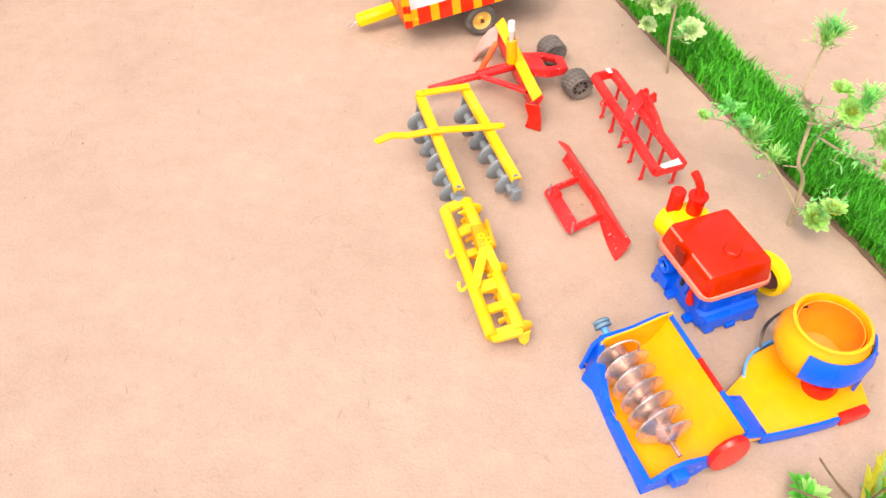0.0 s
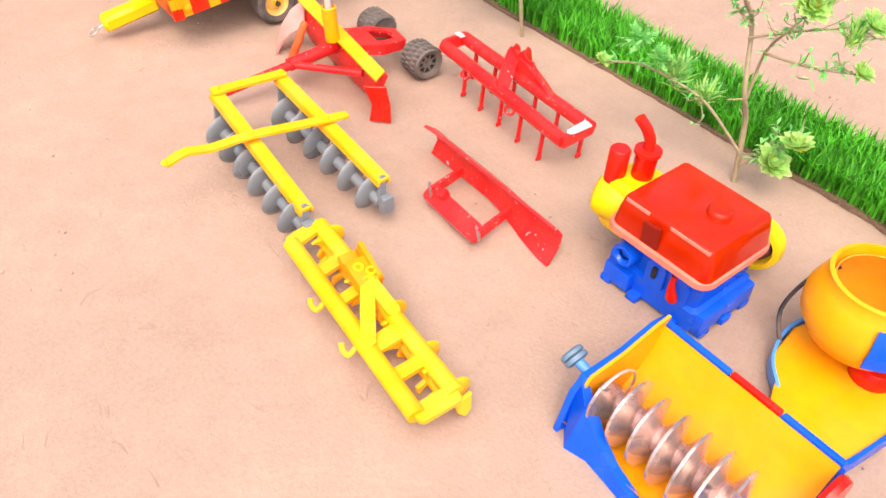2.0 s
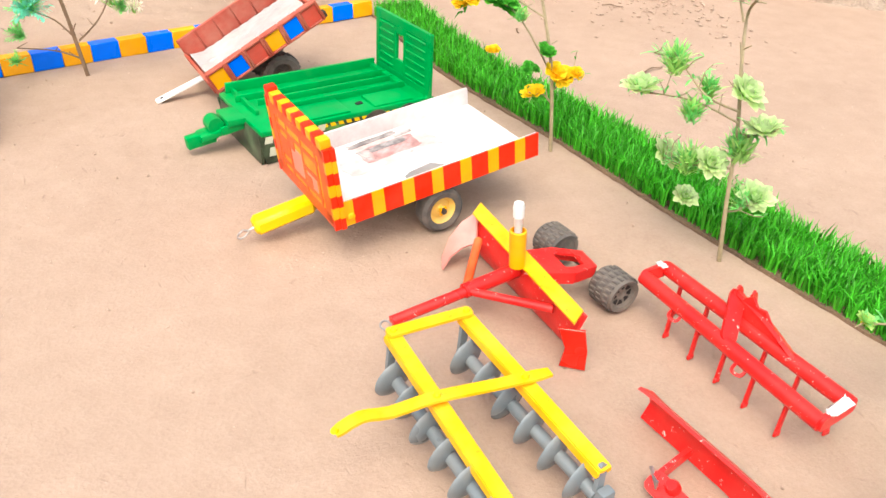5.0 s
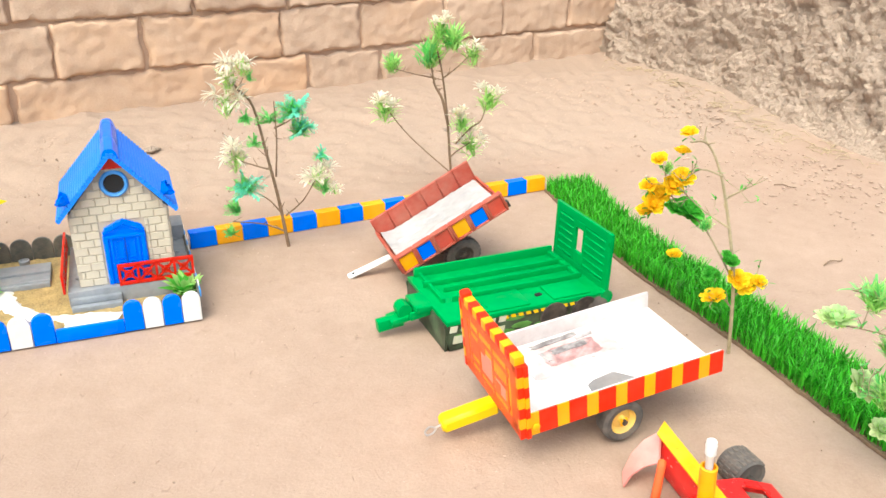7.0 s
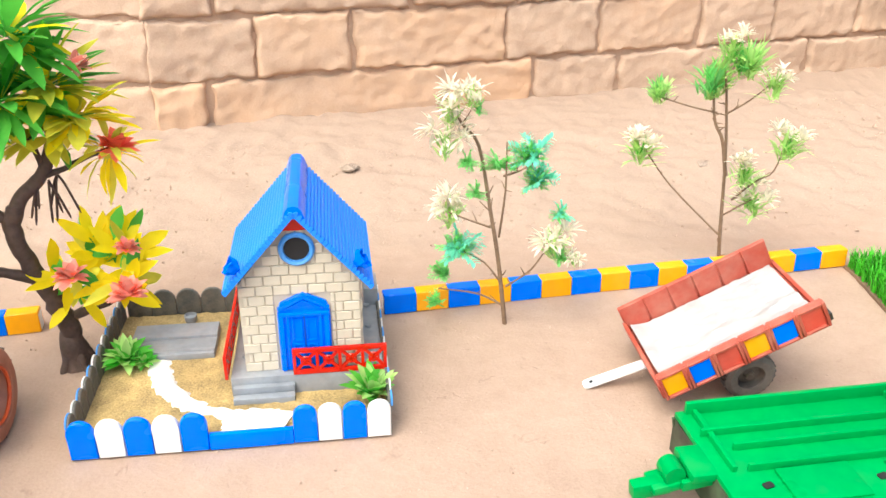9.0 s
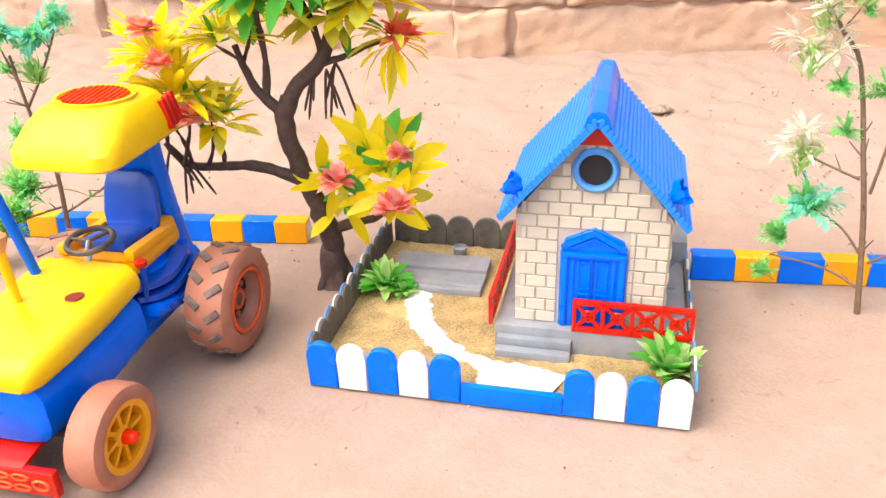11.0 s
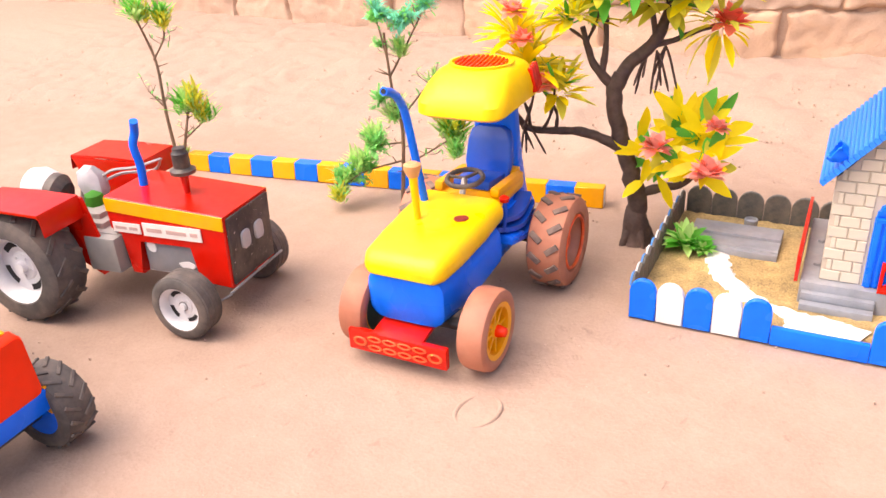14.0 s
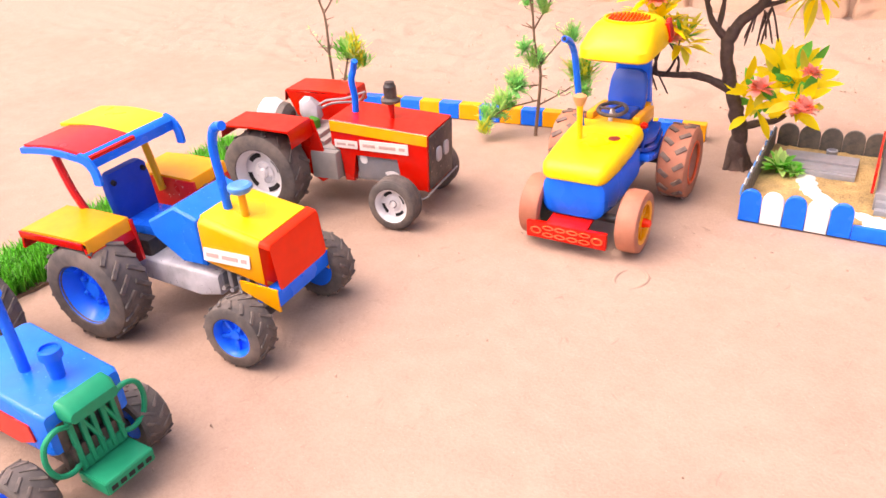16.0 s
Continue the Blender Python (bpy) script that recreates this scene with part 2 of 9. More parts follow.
        tx.inputs[7].default_value = (*tint, 1)
        col = tx.outputs[2]
    if lumps:
        for sc, di in ((45.0, 0.014), (110.0, 0.007)):
            wv = N.new("ShaderNodeTexVoronoi")
            wv.feature = "SMOOTH_F1"
            wv.inputs["Scale"].default_value, wv.inputs["Smoothness"].default_value = sc, 0.25
            ds = N.new("ShaderNodeMix")
            ds.data_type = "RGBA"
            ds.blend_type = "LINEAR_LIGHT"
            ds.inputs[0].default_value = 0.02
            nz = N.new("ShaderNodeTexNoise")
            nz.inputs["Scale"].default_value = sc
            Lk(tc.outputs["Object"], nz.inputs["Vector"])
            Lk(tc.outputs["Object"], ds.inputs[6])
            Lk(nz.outputs["Color"], ds.inputs[7])
            Lk(ds.outputs[2], wv.inputs["Vector"])
            b = N.new("ShaderNodeBump")
            b.invert = True
            b.inputs["Strength"].default_value, b.inputs["Distance"].default_value = lumps, di
            Lk(wv.outputs["Distance"], b.inputs["Height"])
            if last:
                Lk(last, b.inputs["Normal"])
            last = b.outputs[0]
    if scratch:
        # sparse thin wandering scuffs, the shade in their grooves put in as dark colour
        w1 = N.new("ShaderNodeTexNoise")
        w1.inputs["Scale"].default_value, w1.inputs["Detail"].default_value, w1.inputs["Distortion"].default_value = 9.0, 4.0, 1.2
        mp = N.new("ShaderNodeMapping")
        mp.inputs["Rotation"].default_value, mp.inputs["Scale"].default_value = (0, 0, 0.7), (1.0, 0.45, 1.0)
        Lk(tc.outputs["Object"], mp.inputs["Vector"])
        Lk(mp.outputs[0], w1.inputs["Vector"])
        df = N.new("ShaderNodeMath")
        df.operation = "SUBTRACT"
        df.inputs[1].default_value = 0.5
        Lk(w1.outputs["Fac"], df.inputs[0])
        ab = N.new("ShaderNodeMath")
        ab.operation = "ABSOLUTE"
        Lk(df.outputs[0], ab.inputs[0])
        ln = N.new("ShaderNodeMapRange")
        ln.inputs[1].default_value, ln.inputs[2].default_value, ln.inputs[3].default_value, ln.inputs[4].default_value = 0.0, 0.016, 1.0, 0.0
        Lk(ab.outputs[0], ln.inputs[0])
        g2 = N.new("ShaderNodeMapRange")
        g2.inputs[1].default_value, g2.inputs[2].default_value = 0.58, 0.70
        gt = N.new("ShaderNodeTexNoise")
        gt.inputs["Scale"].default_value, gt.inputs["Detail"].default_value = 34.0, 4.0
        Lk(tc.outputs["Object"], gt.inputs["Vector"])
        Lk(gt.outputs["Fac"], g2.inputs[0])
        sm = N.new("ShaderNodeMath")
        sm.operation = "MULTIPLY"
        Lk(ln.outputs[0], sm.inputs[0])
        Lk(g2.outputs[0], sm.inputs[1])
        sf = N.new("ShaderNodeMath")
        sf.operation = "MULTIPLY"
        sf.inputs[1].default_value = scratch
        Lk(sm.outputs[0], sf.inputs[0])
        m2 = N.new("ShaderNodeMix")
        m2.data_type = "RGBA"
        Lk(sf.outputs[0], m2.inputs[0])
        Lk(col, m2.inputs[6])
        m2.inputs[7].default_value = (0.24, 0.16, 0.12, 1)
        col = m2.outputs[2]
        b = N.new("ShaderNodeBump")
        b.invert = True
        b.inputs["Strength"].default_value, b.inputs["Distance"].default_value = 0.5, 0.002
        Lk(sm.outputs[0], b.inputs["Height"])
        last = b.outputs[0]
    if loose:
        sx = N.new("ShaderNodeSeparateXYZ")
        Lk(tc.outputs["Object"], sx.inputs[0])
        la = N.new("ShaderNodeMath")
        la.operation = "MULTIPLY_ADD"
        la.inputs[1].default_value = -0.26
        Lk(sx.outputs[0], la.inputs[0])
        Lk(sx.outputs[1], la.inputs[2])
        lb = N.new("ShaderNodeMath")
        lb.operation = "MULTIPLY_ADD"
        lb.inputs[1].default_value = 0.5
        Lk(outs[0], lb.inputs[0])
        Lk(la.outputs[0], lb.inputs[2])
        lr = N.new("ShaderNodeMapRange")
        lr.inputs[1].default_value, lr.inputs[2].default_value, lr.inputs[3].default_value, lr.inputs[4].default_value = 2.82, 3.02, 0.0, 0.75
        Lk(lb.outputs[0], lr.inputs[0])
        lx = N.new("ShaderNodeMix")
        lx.data_type = "RGBA"
        Lk(lr.outputs[0], lx.inputs[0])
        Lk(col, lx.inputs[6])
        lm = N.new("ShaderNodeMix")
        lm.data_type = "RGBA"
        Lk(outs[2], lm.inputs[0])
        lm.inputs[6].default_value = (*[0.72 * v for v in loose], 1)
        lm.inputs[7].default_value = (*[1.2 * v for v in loose], 1)
        Lk(lm.outputs[2], lx.inputs[7])
        col = lx.outputs[2]
    Lk(col, bs.inputs["Base Color"])
    # relief comes and goes over the surface: trodden and smooth stretches
    am = N.new("ShaderNodeMapRange")
    am.inputs[1].default_value, am.inputs[2].default_value, am.inputs[3].default_value, am.inputs[4].default_value = 0.46, 0.64, 0.5, 2.2 if scratch else 1.0
    Lk(outs[0], am.inputs[0])
    amp = am.outputs[0]
    if loose:
        gain = N.new("ShaderNodeMath")
        gain.operation = "MULTIPLY_ADD"
        gain.inputs[1].default_value = 3.2
        Lk(lr.outputs[0], gain.inputs[0])
        Lk(amp, gain.inputs[2])
        amp = gain.outputs[0]
    hm = N.new("ShaderNodeMath")
    hm.operation = "MULTIPLY"
    Lk(outs[1], hm.inputs[0])
    Lk(amp, hm.inputs[1])
    for o, st, di in ((hm.outputs[0], mid * rel, 0.010), (outs[2], 0.75 * rel, 0.0020), (outs[3], 0.5 * rel, 0.0007)):
        b = N.new("ShaderNodeBump")
        b.inputs["Strength"].default_value, b.inputs["Distance"].default_value = min(1, st), di
        Lk(o, b.inputs["Height"])
        if last:
            Lk(last, b.inputs["Normal"])
        last = b.outputs[0]
    Lk(last, bs.inputs["Normal"])
    return m


SAND = sand_material("fine_pink_sand", (0.414, 0.298, 0.231), (0.303, 0.208, 0.157), 0.7, 0.26, 0.46, loose=(0.365, 0.272, 0.214))
ADOBE = sand_material("sun_dried_mud_brick", (0.605, 0.44, 0.33), (0.445, 0.305, 0.22), 1.0, 0.6, tint=(0.63, 0.39, 0.24))
ADOBE2 = sand_material("dark_mud_joint", (0.52, 0.36, 0.26), (0.36, 0.235, 0.165), 1.0)
CRUMB = sand_material("dry_sand_crumb", (0.50, 0.365, 0.285), (0.37, 0.26, 0.20), 0.8)
MUD = sand_material("eroded_mud", (0.53, 0.415, 0.335), (0.33, 0.245, 0.19), 1.0, 0.8, lumps=0.7)


# ---- mesh helpers ----
def part(name, bm, material, parent=None, label="", smooth=True):
    """Links a bmesh as one mesh object under a thing or under a part."""
    me = bpy.data.meshes.new(name)
    bmesh.ops.recalc_face_normals(bm, faces=bm.faces)
    bm.to_mesh(me)
    bm.free()
    me.materials.append(material)
    if smooth:
        me.shade_smooth()
        me.set_sharp_from_angle(angle=radians(38))
    ob = new(name, me)
    ob.parent = parent
    if label:
        tagged(ob, label)
    return ob


def shared(name, me, parent, m):
    ob = new(name, me)
    ob.parent = parent
    ob.matrix_basis = m
    return ob


GROUPS = {"toy tractor": "toy tractors in a row", "toy trailer": "toy trailers", "toy implement": "toy farm implements", "kerb": "painted kerbs", "grass mat": "grass mats", "artificial plant": "artificial plants"}


def thing(name, m, label, category, group="", kind=""):
    ob = new(name)
    ob.empty_display_size = 0.02
    ob.matrix_basis = m
    return tagged(ob, label, category, group or GROUPS.get(category, ""), kind)


def box(bm, c, s, bev=0.0, rot=(0, 0, 0), seg=2, taper=None):
    """A box with rounded edges; taper scales its upper face."""
    r = bmesh.ops.create_cube(bm, size=1.0)
    vs = r["verts"]
    if taper:
        for v in vs:
            if v.co.z > 0:
                v.co.x *= taper[0]
                v.co.y *= taper[1]
    bmesh.ops.transform(bm, matrix=pose(*c, *rot) @ Matrix.Diagonal((*s, 1)), verts=vs)
    if bev:
        es = list({e for v in vs for e in v.link_edges})
        bmesh.ops.bevel(bm, geom=es, offset=bev, segments=seg, affect="EDGES", profile=0.6)
    return bm


def cyl(bm, p0, p1, r0, r1=None, n=16, caps=True):
    p0, p1 = Vector(p0), Vector(p1)
    d = p1 - p0
    m = Matrix.Translation((p0 + p1) / 2) @ d.to_track_quat("Z", "Y").to_matrix().to_4x4()
    bmesh.ops.create_cone(bm, cap_ends=caps, segments=n, radius1=r0, radius2=r0 if r1 is None else r1, depth=d.length, matrix=m)
    return bm


def tube(bm, pts, r, n=8, caps=True):
    """A round bar swept along points, with one radius or one for each point."""
    pts = [Vector(p) for p in pts]
    rs = r if isinstance(r, (list, tuple)) else [r] * len(pts)
    ring, up = [], None
    for i, p in enumerate(pts):
        t = (pts[min(i + 1, len(pts) - 1)] - pts[max(i - 1, 0)]).normalized()
        if up is None:
            up = t.orthogonal().normalized()
        up = (up - t * up.dot(t)).normalized()
        sd = t.cross(up)
        ring.append([bm.verts.new(p + rs[i] * (up * math.cos(a) + sd * math.sin(a))) for a in [2 * math.pi * k / n for k in range(n)]])
    for a, b in zip(ring, ring[1:]):
        for k in range(n):
            bm.faces.new((a[k], a[(k + 1) % n], b[(k + 1) % n], b[k]))
    if caps:
        bm.faces.new(ring[0][::-1])
        bm.faces.new(ring[-1])
    return bm


def curved(pts, k=6):
    """Catmull-Rom points through pts."""
    pts = [Vector(p) for p in pts]
    out = []
    for i in range(len(pts) - 1):
        a, b, c, d = pts[max(i - 1, 0)], pts[i], pts[i + 1], pts[min(i + 2, len(pts) - 1)]
        for j in range(k):
            t = j / k
            out.append(0.5 * ((2 * b) + (c - a) * t + (2 * a - 5 * b + 4 * c - d) * t * t + (3 * b - a - 3 * c + d) * t ** 3))
    return out + [pts[-1]]


def lathe(bm, prof, m=Matrix(), n=32, closed=False):
    """Turns a profile of (radius, height) round the local z axis."""
    rings = []
    for r, z in prof:
        if r < 1e-6:
            rings.append([bm.verts.new(m @ Vector((0, 0, z)))])
        else:
            rings.append([bm.verts.new(m @ Vector((r * math.cos(2 * math.pi * k / n), r * math.sin(2 * math.pi * k / n), z))) for k in range(n)])
    seq = list(zip(rings, rings[1:])) + ([(rings[-1], rings[0])] if closed else [])
    for a, b in seq:
        for k in range(n):
            j = (k + 1) % n
            if len(a) == 1 and len(b) > 1:
                bm.faces.new((a[0], b[j], b[k]))
            elif len(b) == 1 and len(a) > 1:
                bm.faces.new((a[k], a[j], b[0]))
            elif len(a) > 1:
                bm.faces.new((a[k], a[j], b[j], b[k]))
    return bm


def prism(bm, pts, depth, m=Matrix(), bev=0.0):
    """A flat outline in the local xy plane, made depth thick along z, centred."""
    lo = [bm.verts.new(m @ Vector((x, y, -depth / 2))) for x, y in pts]
    hi = [bm.verts.new(m @ Vector((x, y, depth / 2))) for x, y in pts]
    n = len(pts)
    fs = [bm.faces.new(lo[::-1]), bm.faces.new(hi)] + [bm.faces.new((lo[k], lo[(k + 1) % n], hi[(k + 1) % n], hi[k])) for k in range(n)]
    if bev:
        es = list({e for f in fs[:2] for e in f.edges})
        bmesh.ops.bevel(bm, geom=es, offset=bev, segments=1, affect="EDGES")
    return bm


def rrect(w, h, r, n=4):
    """A rounded rectangle outline, centred."""
    out = []
    for cx, cy, a0 in ((w / 2 - r, h / 2 - r, 0), (-w / 2 + r, h / 2 - r, 90), (-w / 2 + r, -h / 2 + r, 180), (w / 2 - r, -h / 2 + r, 270)):
        for k in range(n + 1):
            a = radians(a0 + 90 * k / n)
            out.append((cx + r * math.cos(a), cy + r * math.sin(a)))
    return out


def loft(bm, sections, caps=True):
    """Joins rings of points, all with the same count, into a skin."""
    rings = [[bm.verts.new(p) for p in s] for s in sections]
    n = len(rings[0])
    for a, b in zip(rings, rings[1:]):
        for k in range(n):
            bm.faces.new((a[k], a[(k + 1) % n], b[(k + 1) % n], b[k]))
    if caps:
        bm.faces.new(rings[0][::-1])
        bm.faces.new(rings[-1])
    return bm


def torus(bm, m, R, r, n=28, k=8):
    return lathe(bm, [(R + r * math.cos(2 * math.pi * i / k), r * math.sin(2 * math.pi * i / k)) for i in range(k)], m, n, closed=True)


def BM():
    return bmesh.new()


def bars(parent, c, w, h, rows, m, mat_, name="printed_bar"):
    """Unreadable writing as thin raised bars in the local xz plane of m."""
    bm = BM()
    for i, (x, z, ww) in enumerate(rows):
        box(bm, (c[0] + x * w, c[1], c[2] + z * h), (ww * w, 0.0006, h * 0.3), 0)
    bmesh.ops.transform(bm, matrix=m, verts=bm.verts)
    return part(name, bm, mat_, parent, "row of unreadable print", smooth=False)


# ---- wheels ----
def mesh_of(name, bm, material, smooth=False):
    """A bare mesh for alike pieces that share it."""
    me = bpy.data.meshes.new(name)
    bmesh.ops.recalc_face_normals(bm, faces=bm.faces)
    bm.to_mesh(me)
    bm.free()
    me.materials.append(material)
    if smooth:
        me.shade_smooth()
    return me


def strap(bm, pts, w, th, up=(0, 0, 1)):
    """A flat strap bent along points, in one piece."""
    pts = [Vector(p) for p in pts]
    secs = []
    for i, p in enumerate(pts):
        d = (pts[min(i + 1, len(pts) - 1)] - pts[max(i - 1, 0)]).normalized()
        s = Vector(up).cross(d).normalized()
        n = d.cross(s)
        k = w * (0.8 if i in (0, len(pts) - 1) else 1.0)
        secs.append([p + s * k / 2 + n * th / 2, p - s * k / 2 + n * th / 2, p - s * k / 2 - n * th / 2, p + s * k / 2 - n * th / 2])
    loft(bm, secs)


def wheel(parent, x, y, r, w, tyre_mat, rim_mat, style, out=1, rim=0.6, lug_mat=None, yaw=0, lugs=0, high=.06):
    """A wheel round the local x axis; out says which way its face looks."""
    m = pose(x, y, r, 0, 0, yaw) @ pose(0, 0, 0, 0, 90 * out, 0)
    rr = r * rim
    bm = BM()
    h = w / 2
    kids = []
    if style == "dish":
        lathe(bm, [(0, h * .42), (rr * .26, h * .42), (rr * .30, h * .2), (rr * .70, h * .08), (rr * .8, h * .55), (rr, h * .9), (rr * 1.02, h * .98), (rr * 1.05, h * .8), (rr * 1.02, -h * .9), (0, -h * .9)], m, 30)
        k = BM()
        lathe(k, [(0, h * .40), (rr * .075, h * .38), (rr * .10, h * .30), (rr * .10, 0), (0, 0)], Matrix(), 10)
        me = mesh_of("rim_bolt", k, rim_mat, True)
        kids += [("rim_bolt", me, m @ pose(0, 0, 0, 0, 0, 60 * q) @ pose(rr * .5, 0, 0)) for q in range(6)]
    elif style == "spoke":
        lathe(bm, [(rr * .82, h * .5), (rr * .84, h * .9), (rr * 1.02, h * .98), (rr * 1.04, -h * .9), (rr * .84, -h * .9), (rr * .82, -h * .2)], m, 30, closed=True)
        k = BM()
        box(k, (rr * .52, 0, h * .45), (rr * .74, rr * .13, h * .5), rr * 0.02)
        me = mesh_of("spoke", k, rim_mat)
        kids += [("spoke", me, m @ pose(0, 0, 0, 0, 0, 45 * q)) for q in range(8)]
        k = BM()
        lathe(k, [(0, h * .8), (rr * .28, h * .8), (rr * .32, h * .2), (rr * .32, -h * .1), (rr * .9, -h * .12), (rr * .9, -h * .3), (0, -h * .3)], Matrix(), 24)
        kids.append(("hub_plate", mesh_of("hub_plate", k, rim_mat, True), m))
    elif style == "slot":
        lathe(bm, [(0, h * .62), (rr * .15, h * .62), (rr * .19, h * .40), (rr * .40, h * .38), (rr * .45, h * .30), (rr * .84, h * .30), (rr * .88, h * .75), (rr, h * .95), (rr * 1.02, h * .98), (rr * 1.05, h * .8), (rr * 1.02, -h * .9), (0, -h * .9)], m, 34)
        k = BM()
        arc = [radians(-24 + 8 * q) for q in range(7)]
        prism(k, [(rr * .78 * math.cos(a), rr * .78 * math.sin(a)) for a in arc] + [(rr * .60 * math.cos(a), rr * .60 * math.sin(a)) for a in arc[::-1]], 0.001, pose(0, 0, h * .31))
        me = mesh_of("rim_slot", k, HOLE)
        kids += [("rim_slot", me, m @ pose(0, 0, 0, 0, 0, 90 * q + 30)) for q in range(4)]
        k = BM()
        lathe(k, [(0, h * .44), (rr * .045, h * .44), (rr * .05, h * .3), (0, h * .3)], Matrix(), 8)
        me = mesh_of("rim_bolt", k, rim_mat, True)
        kids += [("rim_bolt", me, m @ pose(0, 0, 0, 0, 0, 72 * q) @ pose(rr * .30, 0, 0)) for q in range(5)]
    else:
        lathe(bm, [(0, h * .6), (rr * .25, h * .62), (rr * .3, h * .3), (rr * .55, h * .25), (rr * .85, h * .35), (rr * .92, h * .85), (rr * 1.02, h * .98), (rr * 1.04, -h * .9), (0, -h * .9)], m, 30)
        k = BM()
        box(k, (rr * .58, 0, h * .40), (rr * .62, rr * .2, h * .35), rr * .04)
        me = mesh_of("spoke", k, rim_mat)
        kids += [("spoke", me, m @ pose(0, 0, 0, 0, 0, 72 * q)) for q in range(5)]
    wh = part("wheel", bm, rim_mat, parent)
    for nm, me, mm in kids:
        shared(nm, me, wh, mm)
    bm = BM()
    lathe(bm, [(rr * .98, h * .9), (rr * 1.06, h * 1.02), (r * .86, h * 1.04), (r * .95, h * .9), (r * .985, h * .55), (r * .985, -h * .55), (r * .95, -h * .9), (r * .86, -h * 1.04), (rr * 1.06, -h * 1.02), (rr * .98, -h * .9)], m, 44, closed=True)
    part("tyre", bm, tyre_mat, wh)
    if lugs is None:
        # worn ribbed tyre: two round grooves between three ribs
        for z in (-0.62, 0.0, 0.62):
            bm = BM()
            lathe(bm, [(r * .97, h * (z - .22)), (r * 1.0, h * (z - .17)), (r * 1.0, h * (z + .17)), (r * .97, h * (z + .22))], m, 40, closed=True)
            part("tyre_rib", bm, tyre_mat, wh)
    elif style != "spoke":
        n = lugs or (14 if lug_mat else 20) if style in ("dish", "slot") else (13 if lug_mat else 16)
        k = BM()
        box(k, (0, 0, 0), (r * high, r * (.13 if lug_mat else .09), h * (.80 if lug_mat else .95)), r * .012, seg=1)
        me = mesh_of("tread_lug", k, lug_mat or tyre_mat)
        for q in range(n):
            for sgn in (1, -1):
                a = 360 * (q + (0.5 if sgn < 0 else 0)) / n
                shared("tread_lug", me, wh, m @ pose(0, 0, 0, 0, 0, a) @ pose(r * .985, 0, sgn * h * .48, sgn * 38, 0, 0))
    return wh

# ---- ground, wall and bank ----
def smooth01(t):
    t = max(0.0, min(1.0, t))
    return t * t * (3 - 2 * t)


def ground_z(x, y):
    """Level where the toys stand, rising gently towards the wall."""
    return 0.055 * smooth01((y - (2.52 + 0.26 * x) - 0.06) / 0.7)


def spread(lo, hi, a, b, step):
    """Fine steps from a to b, growing steps out to lo and hi."""
    mid = list(np.arange(a, b, step))
    left, right, s = [], [], step
    v = a
    while v > lo:
        s *= 1.35
        v -= s
        left.append(v)
    s, v = step, mid[-1]
    while v < hi:
        s *= 1.35
        v += s
        right.append(v)
    return left[::-1] + mid + right


def make_ground():
    xs, ys = spread(-400, 400, -1.9, 2.4, 0.0115), spread(-400, 400, 0.2, 3.75, 0.0115)
    verts, faces = [], []
    for y in ys:
        for x in xs:
            near = -2.2 < x < 2.7 and 0.0 < y < 4.2
            z = ground_z(x, y)
            if near:
                rough = 0.35 + 0.65 * smooth01((y - (2.46 + 0.26 * x)) / 0.28)
                z += rough * (0.006 * noise.noise((x * 3.1, y * 3.1, 0.3)) + 0.0026 * noise.noise((x * 13, y * 13, 5.3)) + 0.0014 * noise.noise((x * 37, y * 37, 2.1)))
                if rough > 0.75:
                    z += (rough - 0.5) * 2 * (0.014 * max(0, noise.noise((x * 8.0, y * 8.0, 9.0)) - 0.10) + 0.0065 * noise.noise((x * 24, y * 24, 4.0)) + 0.0050 * noise.noise((x * 48, y * 48, 1.0)) - 0.007 * max(0, noise.noise((x * 6.0, y * 9.0, 3.0)) - 0.2))
                z -= 0.35 * 0.003
            verts.append((x, y, z))
    nx = len(xs)
    for j in range(len(ys) - 1):
        for i in range(nx - 1):
            faces.append((j * nx + i, j * nx + i + 1, (j + 1) * nx + i + 1, (j + 1) * nx + i))
    me = bpy.data.meshes.new("ground")
    me.from_pydata(verts, [], faces)
    me.materials.append(SAND)
    me.shade_smooth()
    ob = tagged(new("ground", me), "fine pinkish sand, flattened, with small crumbs", "ground", kind="structure")
    # two low curved ridges pressed up in front of the yellow tractor
    for a0, a1 in ((-70, 110), (140, 260)):
        bm = BM()
        arc = [radians(a0 + (a1 - a0) * k / 16) for k in range(17)]
        tube(bm, [(0.092 + 0.020 * math.cos(a), 1.94 + 0.027 * math.sin(a), -0.0024) for a in arc], [0.0006 + 0.0022 * math.sin(math.pi * k / 16) for k in range(17)], 8)
        part("pressed_ridge", bm, SAND, ob)


make_ground()

WALL = pose(-0.17, 3.165, 0.0, 0, 0, 25.2)  # local x along the wall, local -y its face
WALL2 = pose(-0.17, 3.165, 0.0, 0, 0, 6.0)  # the wall bends here and goes on towards local -x


